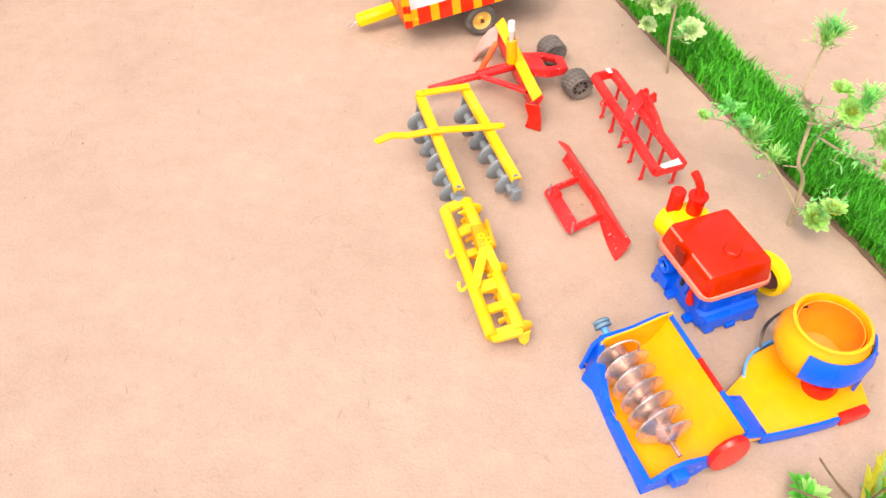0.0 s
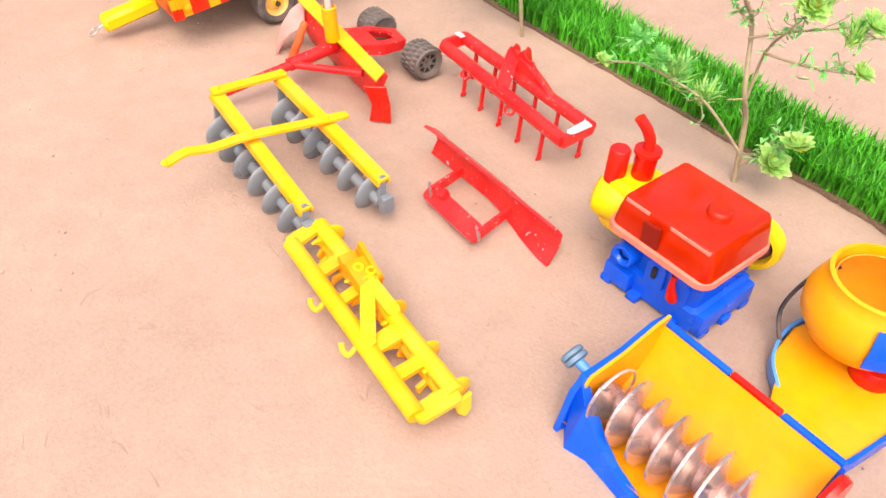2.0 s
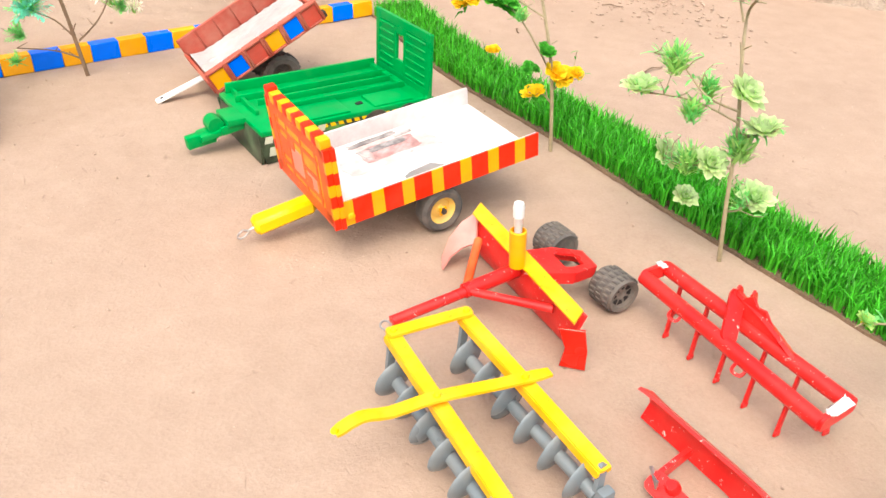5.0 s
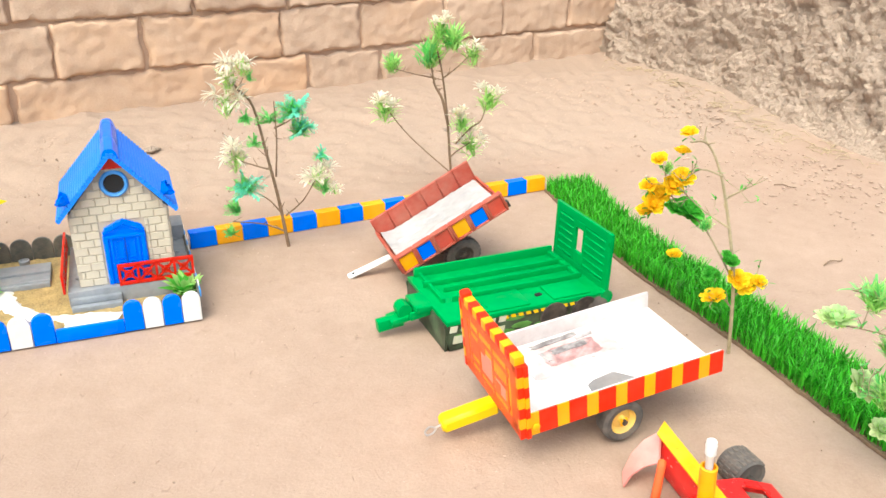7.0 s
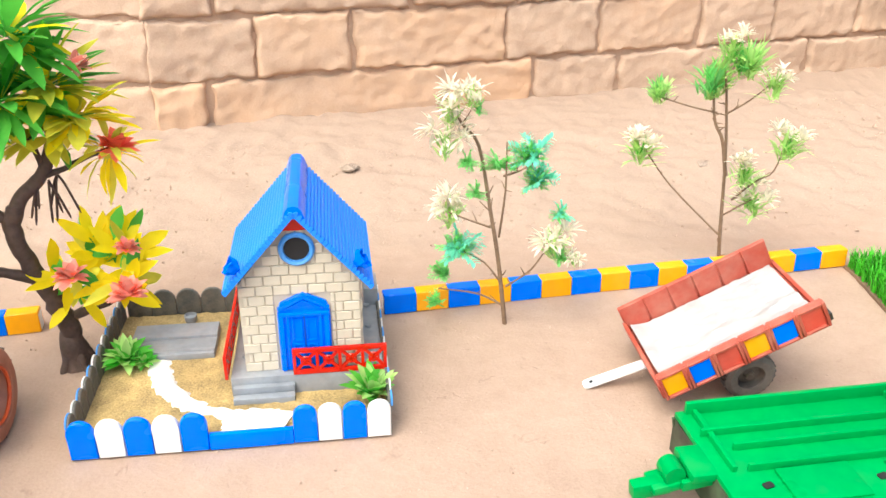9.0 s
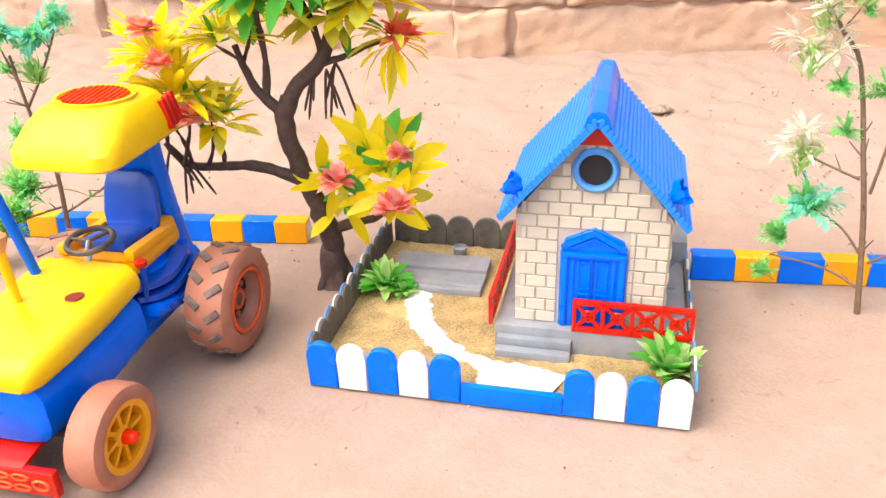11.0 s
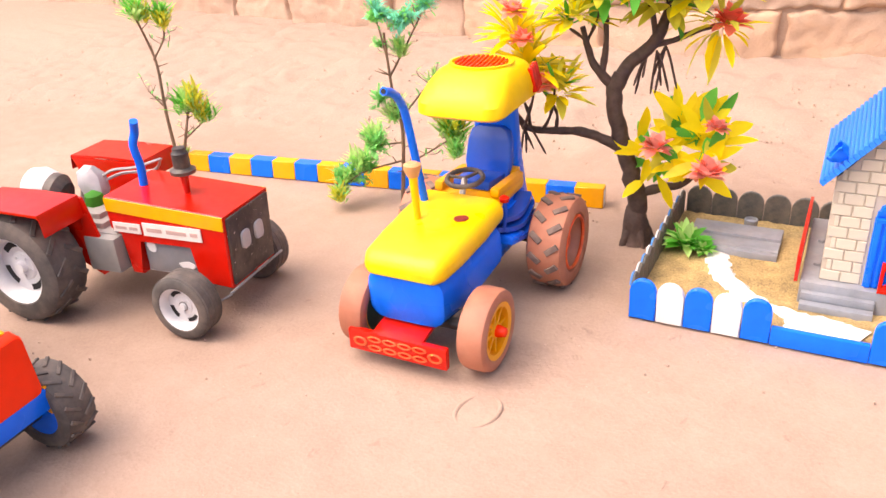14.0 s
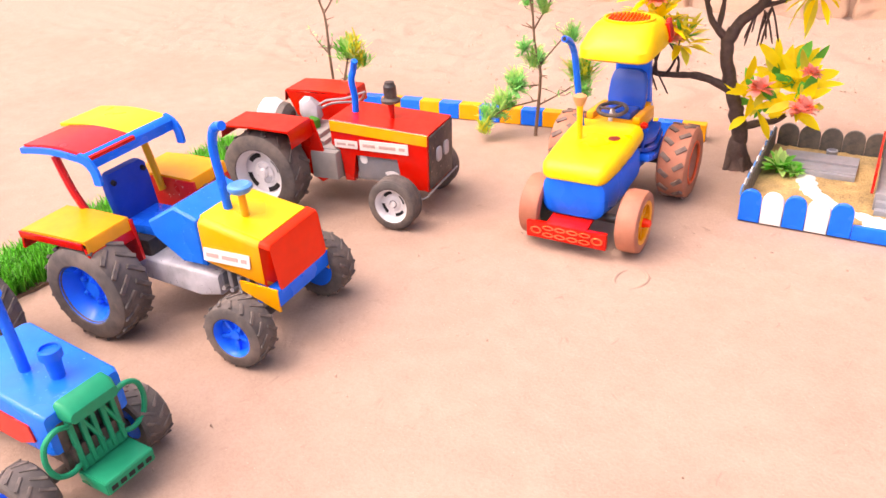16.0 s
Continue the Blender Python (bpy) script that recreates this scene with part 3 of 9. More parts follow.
def brick_mesh(w, h, seed):
    """A worn mud brick, w wide and h high, its face at local y = 0."""
    bm = BM()
    def lines(length, step):
        """Steps across the brick, closer together at its edges."""
        edge = (0.0, 0.0025, 0.006, 0.011)
        k = max(4, int((length - 0.022) / step))
        return [*edge[:3], *(0.011 + (length - 0.022) * i / k for i in range(k + 1)), *(length - e for e in edge[2::-1])]

    us, vs = lines(w, 0.0095), lines(h, 0.0095)
    nx, nz = len(us) - 1, len(vs) - 1
    grid = []
    for v in vs:
        row = []
        for u in us:
            x, z = u - w / 2, v
            corner = Vector((max(0.0, 0.022 - min(u, w - u)), max(0.0, 0.022 - min(v, h - v)))).length
            ed = min(u, w - u, v, h - v, 0.022 - corner + 0.006)
            drop = 0.017 * (1 - smooth01((ed - 0.007 * noise.noise((x * 24, z * 24, seed)) - 0.003 * noise.noise((x * 90, z * 90, seed)) + 0.001) / 0.0085))
            y = drop + 0.006 * noise.noise((x * 9 + seed * 7.7, z * 13, seed * 3.1)) + 0.0040 * noise.fractal((x * 30, z * 40, seed * 1.7), 0.5, 2.1, 5)
            y += 0.004 * max(0.0, noise.noise((x * 22 + z * 30, z * 60 - x * 30, seed * 0.7)) - 0.15)
            x += 0.009 * noise.noise((z * 22, seed * 2.3, x * 9))
            z += 0.008 * noise.noise((x * 15, seed * 4.9, 3.0)) + 0.003 * noise.noise((x * 60, seed * 1.9, 7.0))
            row.append(bm.verts.new((x, y, z)))
        grid.append(row)
    for j in range(nz):
        for i in range(nx):
            bm.faces.new((grid[j][i], grid[j][i + 1], grid[j + 1][i + 1], grid[j + 1][i]))
    rim = [grid[0][i] for i in range(nx + 1)] + [grid[j][nx] for j in range(1, nz + 1)] + [grid[nz][i] for i in range(nx - 1, -1, -1)] + [grid[j][0] for j in range(nz - 1, 0, -1)]
    back = [bm.verts.new((v.co.x, 0.09, v.co.z)) for v in rim]
    for k in range(len(rim)):
        j = (k + 1) % len(rim)
        bm.faces.new((rim[j], rim[k], back[k], back[j]))
    bm.faces.new(back)
    bmesh.ops.recalc_face_normals(bm, faces=bm.faces)
    me = bpy.data.meshes.new("brick")
    bm.to_mesh(me)
    bm.free()
    me.materials.append(ADOBE)
    me.shade_smooth()
    me.set_sharp_from_angle(angle=radians(60))
    return me


def make_wall(name, m, x0, x1, seed, joints):
    bm = BM()
    box(bm, ((x0 + x1) / 2, 0.194, 0.56), (x1 - x0, 0.335, 1.20))
    wall = part(name, bm, ADOBE2, None, smooth=False)
    wall.matrix_basis = m
    tagged(wall, "weathered wall of large sun-dried mud bricks with eroded joints", "wall", kind="structure")
    rng = random.Random(seed)
    made = {}
    for c in range(7):
        z = 0.017 + c * 0.140
        cuts = list(joints.get(c, ()))
        if not cuts:
            x, k = x0 + rng.uniform(0.0, 0.3), c
            while x < x1:
                cuts.append(x)
                x += rng.choice((0.38, 0.41, 0.36) if k % 2 else (0.23, 0.25, 0.27))
                k += 1
        else:
            while cuts[0] > x0 + 0.3:
                cuts.insert(0, cuts[0] - (0.39 if len(cuts) % 2 else 0.24))
            while cuts[-1] < x1 - 0.3:
                cuts.append(cuts[-1] + (0.38 if len(cuts) % 2 else 0.25))
        cuts = [x0] + [q for q in cuts if x0 + 0.06 < q < x1 - 0.06] + [x1]
        for a, b in zip(cuts, cuts[1:]):
            w = round((b - a) / 0.02) * 0.02
            me = made.setdefault((w, rng.randrange(2)), None) or brick_mesh(b - a - 0.006, 0.1365, rng.randrange(999))
            shared("brick", me, wall, pose((a + b) / 2, 0.010 + rng.uniform(-0.007, 0.009), z + rng.uniform(-0.003, 0.003), rng.uniform(-1, 1), rng.uniform(-0.7, 0.7), 0))


make_wall("wall_north", WALL, -0.02, 2.6, 4, {0: (0.105, 0.91), 1: (0.216, 0.44, 0.829, 1.09, 1.40, 1.64, 1.94), 2: (0.135, 0.585, 0.85, 1.25)})
make_wall("wall_northwest", WALL2, -4.4, -0.01, 9, {0: (-0.30,), 1: (-0.3, -0.05)})


def make_corner():
    """Mud core that closes the bend behind the two walls."""
    bm = BM()
    outline = [WALL @ Vector((0.01, 0.06, 0)), WALL @ Vector((-0.0195, 0.364, 0)), WALL2 @ Vector((-0.0105, 0.364, 0)), WALL2 @ Vector((-0.04, 0.06, 0))]
    prism(bm, [(v.x, v.y) for v in outline], 1.19, pose(0, 0, 0.552))
    tagged(part("wall_corner", bm, ADOBE2, smooth=False), "rough mud filling at the bend of the wall", "wall", kind="structure")


make_corner()


def make_bank():
    """Rough eroded mud bank that closes the corner: clotted lumps above, slumped and smooth at the foot."""
    base = curved([(1.62, 4.30, 0), (1.76, 3.86, 0), (1.93, 3.58, 0), (2.02, 3.38, 0), (2.06, 3.14, 0), (2.15, 2.84, 0), (2.6, 2.5, 0), (3.6, 2.2, 0)], 64)
    verts, faces = [], []
    rows = 190
    for i, p in enumerate(base):
        t = (base[min(i + 1, len(base) - 1)] - base[max(i - 1, 0)]).normalized()
        out = Vector((-t.y, t.x, 0))
        for j in range(rows):
            v = j / (rows - 1)
            z = -0.06 + 1.05 * v ** 1.25
            q = p + out * (0.36 * v ** 0.8 - 0.05)
            w = q + Vector((0, 0, z))
            w += 0.035 * noise.noise_vector(w * 9) + 0.010 * noise.noise_vector(w * 30)
            big = noise.voronoi(Vector((w.x * 13, w.y * 13, w.z * 17)))[0][0]
            mid = noise.voronoi(Vector((w.x * 34, w.y * 34, w.z * 44)))[0][0]
            small = noise.voronoi(w * 85)[0][0]
            a = 0.050 * noise.fractal(w * 4.0, 0.75, 2.1, 6) + 0.022 * (0.5 - big) + 0.022 * (0.45 - mid) + 0.011 * (0.5 - small) + 0.006 * noise.noise(w * 130)
            a *= 0.12 + 0.88 * smooth01((v - 0.08 + 0.05 * noise.noise(w * 3)) / 0.14)
            verts.append((q.x - out.x * a, q.y - out.y * a, z + 0.5 * a))
    for i in range(len(base) - 1):
        for k in range(i * rows, i * rows + rows - 1):
            faces.append((k, k + rows, k + rows + 1, k + 1))
    me = bpy.data.meshes.new("mud_bank")
    me.from_pydata(verts, [], faces)
    me.materials.append(MUD)
    me.shade_smooth()
    tagged(new("mud_bank", me), "rough eroded mud bank with lumps and cracks", "bank", kind="structure")


make_bank()


# ---- kerbs ----
def kerb(name, a, b, n, first, label):
    a, b = Vector((*a, 0)), Vector((*b, 0))
    d = b - a
    L = d.length
    ob = thing(name, pose(a.x, a.y, 0, 0, 0, math.degrees(math.atan2(d.y, d.x))), label, "kerb")
    s = L / n
    bm = BM()
    box(bm, (L / 2, 0.012, 0.014), (L, 0.020, 0.027), 0.001)
    part("core", bm, WHI, ob)
    for k in range(n):
        bm = BM()
        box(bm, (s * (k + .5), 0.012, 0.0155), (s * 0.998, 0.026, 0.031), 0.0012, seg=1, taper=(1, 0.82))
        part("painted_block", bm, (BLU, ORA)[(k + first) % 2], ob, ("blue block", "orange-yellow block")[(k + first) % 2])
    return ob


kerb("kerb", (0.426, 2.534), (1.176, 2.783), 16, 0, "low kerb of blue and orange painted blocks on sand")
kerb("kerb", (-0.757, 2.178), (-0.052, 2.431), 17, 1, "low kerb of blue and orange painted blocks ending by the tree")


# ---- grass mats ----
def grass_mat(line, width, n, seed, label):
    pts = curved([(x, y, 0) for x, y in line], 24)
    ob = thing("grass_mat", pose(0, 0, 0), label, "grass mat")
    bm = BM()
    rows = []
    rng = random.Random(seed)
    side = []
    for i, p in enumerate(pts):
        t = (pts[min(i + 1, len(pts) - 1)] - pts[max(i - 1, 0)]).normalized()
        s = Vector((-t.y, t.x, 0))
        side.append(s)
        e = 0.0025 * noise.noise((p.x * 30, p.y * 30, seed)) + 0.0015 * noise.noise((p.x * 140, p.y * 140, seed))
        rows.append([bm.verts.new(p + s * q + Vector((0, 0, z))) for q, z in ((-0.005 + e, -0.001), (-0.004 + e, 0.0032), (width + e, 0.0036), (width + 0.001 + e, -0.001))])
    for a, b in zip(rows, rows[1:]):
        for k in range(3):
            bm.faces.new((a[k], a[k + 1], b[k + 1], b[k]))
    bm.faces.new(rows[0])
    bm.faces.new(rows[-1][::-1])
    part("backing", bm, MATB, ob, "coarse brown mat edge")
    V, F = [], []
    for _ in range(n):
        f = rng.random() * (len(pts) - 1)
        i = int(f)
        p = pts[i].lerp(pts[i + 1], f - i) + side[i] * rng.uniform(-0.001, width - 0.003)
        a, ln = rng.uniform(0, 2 * math.pi), rng.uniform(0.020, 0.040)
        lean = rng.uniform(0.05, 0.75)
        d = Vector((math.cos(a), math.sin(a), 0))
        w = Vector((-math.sin(a), math.cos(a), 0)) * rng.uniform(0.0009, 0.0016)
        k = len(V)
        m1 = p + d * ln * lean * 0.3 + Vector((0, 0, 0.003 + ln * 0.58))
        tip = p + d * ln * lean + Vector((0, 0, 0.005 + ln * (1.0 - 0.3 * lean)))
        p0 = p + Vector((0, 0, 0.002))
        V += [p0 - w, p0 + w, m1 + w * 0.9, m1 - w * 0.9, tip]
        F += [(k, k + 1, k + 2, k + 3), (k + 3, k + 2, k + 4)]
    me = bpy.data.meshes.new("turf")
    me.from_pydata([tuple(v) for v in V], [], F)
    me.materials.append(GRASS)
    bl = new("turf", me)
    bl.parent = ob
    tagged(bl, "dense bright green plastic blades", kind="stuff")
    return ob


grass_mat([(1.497, 1.10), (1.497, 1.257), (1.452, 1.425), (1.405, 1.613), (1.345, 1.86), (1.295, 2.10), (1.215, 2.42), (1.178, 2.78)][::-1], 0.105, 22000, 3,
          "strip of bright green artificial grass along the sand yard")
grass_mat([(-0.52, 1.20), (-0.545, 1.44), (-0.615, 1.70), (-0.66, 1.90)], 0.105, 10500, 5,
          "strip of bright green artificial grass behind the tractors")

# ---- tractors: local y points ahead, the origin lies on the ground under the front axle ----
def hood_sections(ys, ws, z0s, z1s, r, n=4):
    out = []
    for y, w, z0, z1 in zip(ys, ws, z0s, z1s):
        rr = min(r, w / 2.2, (z1 - z0) / 2.2)
        out.append([(px, y, (z0 + z1) / 2 + pz) for px, pz in rrect(w, z1 - z0, rr, n)])
    return out


def yellow_tractor():
    ob = thing("toy_tractor", pose(-0.0267, 1.9885, 0, 0, 0, 193.35) @ Matrix.Diagonal((1, 1, 0.97, 1)), "yellow and blue plastic toy tractor with canopy and clay-brown wheels", "toy tractor")
    bm = BM()
    loft(bm, hood_sections([0.027, 0.022, -0.03, -0.112], [0.076, 0.090, 0.100, 0.104], [0.052, 0.048, 0.045, 0.055], [0.106, 0.108, 0.108, 0.114], 0.018))
    body = part("lower_body", bm, BLU, ob, "glossy blue lower body")
    bm = BM()
    loft(bm, hood_sections([0.031, 0.027, 0.016, -0.02, -0.07, -0.116, -0.122], [0.076, 0.088, 0.098, 0.104, 0.108, 0.107, 0.096],
                           [0.107, 0.104, 0.102, 0.102, 0.106, 0.111, 0.116], [0.117, 0.125, 0.1315, 0.1365, 0.1410, 0.1445, 0.141], 0.020, 6))
    hood = part("hood", bm, YEL, ob, "glossy yellow hood")
    bm = BM()
    lathe(bm, [(0, 0.0), (0.008, 0.0), (0.0085, -0.001)], pose(-0.027, -0.062, 0.1414, 3, 3, 0), 18)
    part("hood_hole", bm, mat("dark_red_recess_plastic", (0.22, 0.012, 0.008), 0.5), hood, "round dark red hole")
    # chassis
    bm = BM()
    loft(bm, hood_sections([-0.105, -0.14, -0.19, -0.236], [0.06, 0.078, 0.098, 0.09], [0.05, 0.052, 0.055, 0.065], [0.105, 0.112, 0.110, 0.105], 0.014))
    box(bm, (0, -0.11, 0.062), (0.07, 0.22, 0.03), 0.004)
    box(bm, (0, -0.175, 0.113), (0.075, 0.07, 0.018), 0.004)
    cyl(bm, (0, -0.178, 0.104), (0, -0.178, 0.116), 0.047, 0.044, 28)
    for s in (-1, 1):
        box(bm, (s * 0.053, -0.15, 0.083), (0.020, 0.06, 0.012), 0.004, (14, 0, 0))
    part("chassis", bm, BLU, ob)
    # moulded fairings that step down beside the seat
    for s in (-1, 1):
        for k, (z, d, w) in enumerate(((0.112, 0.030, 0.020), (0.100, 0.040, 0.018), (0.086, 0.050, 0.016))):
            bm = BM()
            pts = curved([(s * (0.034 + 0.005 * k), -0.118 - 0.004 * k, z + 0.004), (s * (0.045 + 0.005 * k), -0.140, z - 0.001), (s * (0.050 + 0.004 * k), -0.165, z - 0.002), (s * (0.046 + 0.004 * k), -0.192 - 0.3 * d, z + 0.006)], 5)
            strap(bm, pts, w, 0.006, (0, 0, 1))
            part("fairing", bm, BLUS, ob, "glossy blue moulded fairing")
    bm = BM()
    cyl(bm, (-0.1, -0.2035, 0.058), (0.1, -0.2035, 0.058), 0.009)
    part("axle", bm, BLK, ob)
    bm = BM()
    cyl(bm, (-0.085, 0, 0.044), (0.065, 0, 0.044), 0.007)
    part("axle", bm, BLK, ob)
    bm = BM()
    box(bm, (0, 0, 0.046), (0.05, 0.03, 0.02), 0.003)
    part("axle_block", bm, BLK, ob)
    bm = BM()
    box(bm, (-0.043, -0.016, 0.064), (0.006, 0.02, 0.014), 0.002)
    part("axle_block", bm, BLK, ob)
    # seat, platform, pillar, canopy
    bm = BM()
    box(bm, (0, -0.172, 0.130), (0.084, 0.080, 0.016), 0.006)
    box(bm, (0, -0.208, 0.136), (0.070, 0.02, 0.022), 0.005)
    for s in (-1, 1):
        box(bm, (s * 0.036, -0.170, 0.141), (0.012, 0.078, 0.012), 0.004, (4, 0, 0))
    part("seat_base", bm, ORA, ob, "orange seat base")
    bm = BM()
    box(bm, (0, -0.170, 0.142), (0.048, 0.050, 0.012), 0.004, (6, 0, 0))
    loft(bm, [[(px, -0.196 - 0.012 * (z - 0.14) / 0.05 + py, z) for px, py in rrect(w, 0.010, 0.004, 3)] for z, w in ((0.140, 0.056), (0.155, 0.062), (0.182, 0.058), (0.194, 0.050), (0.199, 0.034))])
    part("seat", bm, BLUS, ob, "dark blue seat")
    bm = BM()
    loft(bm, [[(px, y + py, z) for px, py in rrect(w, d, 0.006, 3)] for z, y, w, d in ((0.10, -0.232, 0.066, 0.030), (0.15, -0.229, 0.058, 0.024), (0.20, -0.225, 0.054, 0.022), (0.245, -0.222, 0.054, 0.022))])
    part("canopy_pillar", bm, BLU, ob, "blue canopy pillar")
    bm = BM()
    secs = []
    for z, y0, y1, w, r in ((0.226, -0.108, -0.240, 0.112, 0.020), (0.232, -0.098, -0.250, 0.124, 0.024), (0.246, -0.100, -0.254, 0.126, 0.026), (0.262, -0.118, -0.250, 0.116, 0.028), (0.274, -0.134, -0.244, 0.102, 0.030), (0.279, -0.146, -0.236, 0.086, 0.028)):
        secs.append([(px, (y0 + y1) / 2 + py, z) for px, py in rrect(w, abs(y1 - y0), r, 5)])
    loft(bm, secs)
    for v in bm.verts:
        v.co.z -= 0.06 * max(0, v.co.y + 0.150)
        v.co = Vector((v.co.x * 0.86, -0.186 + (v.co.y + 0.186) * 0.86, 0.268 + (v.co.z - 0.262) * 0.88))
    can = part("canopy", bm, YEL, ob, "rounded yellow canopy")
    bm = BM()
    lathe(bm, [(0.034, -0.001), (0.034, 0.0032), (0.031, 0.0035), (0.030, 0.0005), (0, 0.0005)], pose(0, -0.186, 0.2825) @ Matrix.Diagonal((1.12, 0.98, 1, 1)), 32)
    part("vent_ring", bm, YEL, can)
    bm = BM()
    for k in range(11):
        xx = -0.028 + 0.0056 * k
        hh = 0.87 * math.sqrt(max(0.0, 0.0325 ** 2 - xx ** 2))
        box(bm, (xx, -0.186, 0.2845), (0.0034, 2 * hh, 0.0045), 0.0008, (0, 0, 8), 1)
    part("vent_grille", bm, REDO, can, "orange-red roof grille")
    for s in (-1, 1):
        for k in range(3):
            bm = BM()
            box(bm, (s * (0.0530 - 0.0016 * k), -0.212 - 0.0100 * k, 0.260 + 0.001 * k), (0.006, 0.0070, 0.030), 0.001, (0, -s * 14, 0), 1)
            part("side_vent", bm, RED, can, "red side slot")
    # steering
    bm = BM()
    torus(bm, pose(0, -0.130, 0.159, -8, 0, 0), 0.021, 0.0030)
    for a in (0, 120, 240):
        m = pose(0, -0.130, 0.159, -8, 0, 0) @ pose(0, 0, 0, 0, 0, a)
        cyl(bm, m @ Vector((0, 0, 0)), m @ Vector((0.021, 0, 0)), 0.0022, n=6)
    part("steering_wheel", bm, BLK, ob)
    bm = BM()
    cyl(bm, (0, -0.120, 0.140), (0, -0.130, 0.159), 0.0035, n=10)
    part("steering_column", bm, GREYL, ob)
    bm = BM()
    tube(bm, curved([(0.033, -0.092, 0.136), (0.036, -0.086, 0.18), (0.039, -0.077, 0.235), (0.040, -0.069, 0.262), (0.041, -0.055, 0.279), (0.042, -0.037, 0.287)]), 0.0047, 12)
    ex = part("exhaust_pipe", bm, BLU, ob, "bent blue exhaust pipe")
    bm = BM()
    cyl(bm, (0.0419, -0.0372, 0.2869), (0.0421, -0.0362, 0.2873), 0.0030, n=12)
    part("pipe_bore", bm, HOLE, ex)
    bm = BM()
    cyl(bm, (0.020, -0.049, 0.138), (0.020, -0.046, 0.192), 0.0038, 0.0048, 12)
    part("filter_stem", bm, YEL, ob)
    bm = BM()
    lathe(bm, [(0, 0), (0.006, 0.001), (0.0095, 0.010), (0.0095, 0.015), (0.006, 0.017), (0, 0.016)], pose(0.020, -0.0455, 0.190), 16)
    part("filter_cap", bm, TANW, ob, "tan filter cap")
    bm = BM()
    tube(bm, curved([(-0.050, -0.124, 0.10), (-0.052, -0.126, 0.125), (-0.050, -0.128, 0.137)], 3), 0.0025, 8)
    part("lever", bm, BLUD, ob)
    bm = BM()
    lathe(bm, [(0, -0.005), (0.005, -0.003), (0.006, 0.002), (0, 0.006)], pose(-0.050, -0.128, 0.140), 12)
    part("lever_knob", bm, RED, ob)
    # bumper with raised oval rings
    bm = BM()
    box(bm, (0, 0.046, 0.030), (0.118, 0.008, 0.026), 0.002)
    box(bm, (0.0, 0.030, 0.044), (0.06, 0.036, 0.005), 0.001, (-10, 0, 0))
    bp = part("bumper", bm, RED, ob, "red plastic front bumper")
    for k, x in enumerate((-0.046, -0.028, -0.010, 0.008, 0.026, 0.044)):
        for zz in ((0.030,) if k in (0, 5) else (0.025, 0.036)):
            bm = BM()
            torus(bm, pose(x, 0.0505, zz, 90, 0, 0) @ Matrix.Diagonal((1.3, 0.9 if k in (0, 5) else 0.55, 1, 1)), 0.0055, 0.0013, 14, 5)
            part("bumper_ring", bm, ORD, bp, "worn raised ring")
    for s in (-1, 1):
        wr = wheel(ob, s * 0.089, -0.2035, 0.059, 0.044, TERRA, TERRA, "dish", s, 0.62, TREAD)
        fx = -0.082 if s < 0 else 0.060
        w = wheel(ob, fx, 0.0, 0.0465, 0.030, TERRA, ORA, "spoke", s, 0.68)
        bm = BM()
        lathe(bm, [(0, 0.024), (0.005, 0.022), (0.007, 0.014), (0.007, 0.01), (0, 0.01)], pose(fx, 0, 0.0465, 0, 90 * s, 0), 14)
        part("hub", bm, REDO, w, "orange-red hub cap")
        # disc added behind the open rim; the dark wheel inside put in as colour
        bm = BM()
        lathe(bm, [(0, -0.0135), (0.012, -0.015), (0.030, -0.0135), (0.031, -0.0125), (0, -0.0125)], pose(fx, 0, 0.0465, 0, 90 * s, 0), 24)
        part("brake_plate", bm, mat("dark_green_plastic", (0.02, 0.045, 0.03), 0.4, dust=0.15) if s < 0 else bpy.data.materials["dark_green_plastic"], w, "dark backing disc inside the wheel")
        bm = BM()
        torus(bm, pose(s * 0.1095, -0.2035, 0.059, 0, 90, 0), 0.0335, 0.0022, 30, 6)
        part("rim_ring", bm, ORD, wr, "worn orange-red ring on the rim")
        k = BM()
        prism(k, [(0.009, -0.0045), (0.0235, -0.0095), (0.0265, 0.0), (0.0235, 0.0095), (0.009, 0.0045)], 0.002, Matrix())
        me = mesh_of("rim_slot", k, HOLE)
        for q in range(5):
            shared("rim_slot", me, wr, pose(s * 0.0925, -0.2035, 0.059) @ pose(0, 0, 0, 0, 90 * s, 0) @ pose(0, 0, 0, 0, 0, 72 * q) @ pose(0, 0, 0.002))
        bm = BM()
        torus(bm, pose(s * 0.0985, -0.2035, 0.059, 0, 90, 0), 0.0095, 0.003, 20, 6)
        part("hub_ring", bm, ORD, wr, "orange-red hub ring")
    return ob


yellow_tractor()


def label_plate(ob, x, y, z, w, h, rows, side=1, tilt=0):
    """A paper label on a tractor's side, with unreadable print; local plane yz."""
    m = pose(x, y, z, 0, 0, 90 * side) @ pose(0, 0, 0, tilt, 0, 0)
    bm = BM()
    box(bm, (0, 0, 0), (w, 0.0012, h), 0)
    bmesh.ops.transform(bm, matrix=m, verts=bm.verts)
    pl = part("label", bm, LBL, ob, "pale paper label with unreadable print", smooth=False)
    bars(pl, (0, -0.0009, 0), w, h, rows, m, INK)


WORDS = [(-0.30, 0, 0.26), (0.08, 0, 0.34), (0.38, 0, 0.12)]


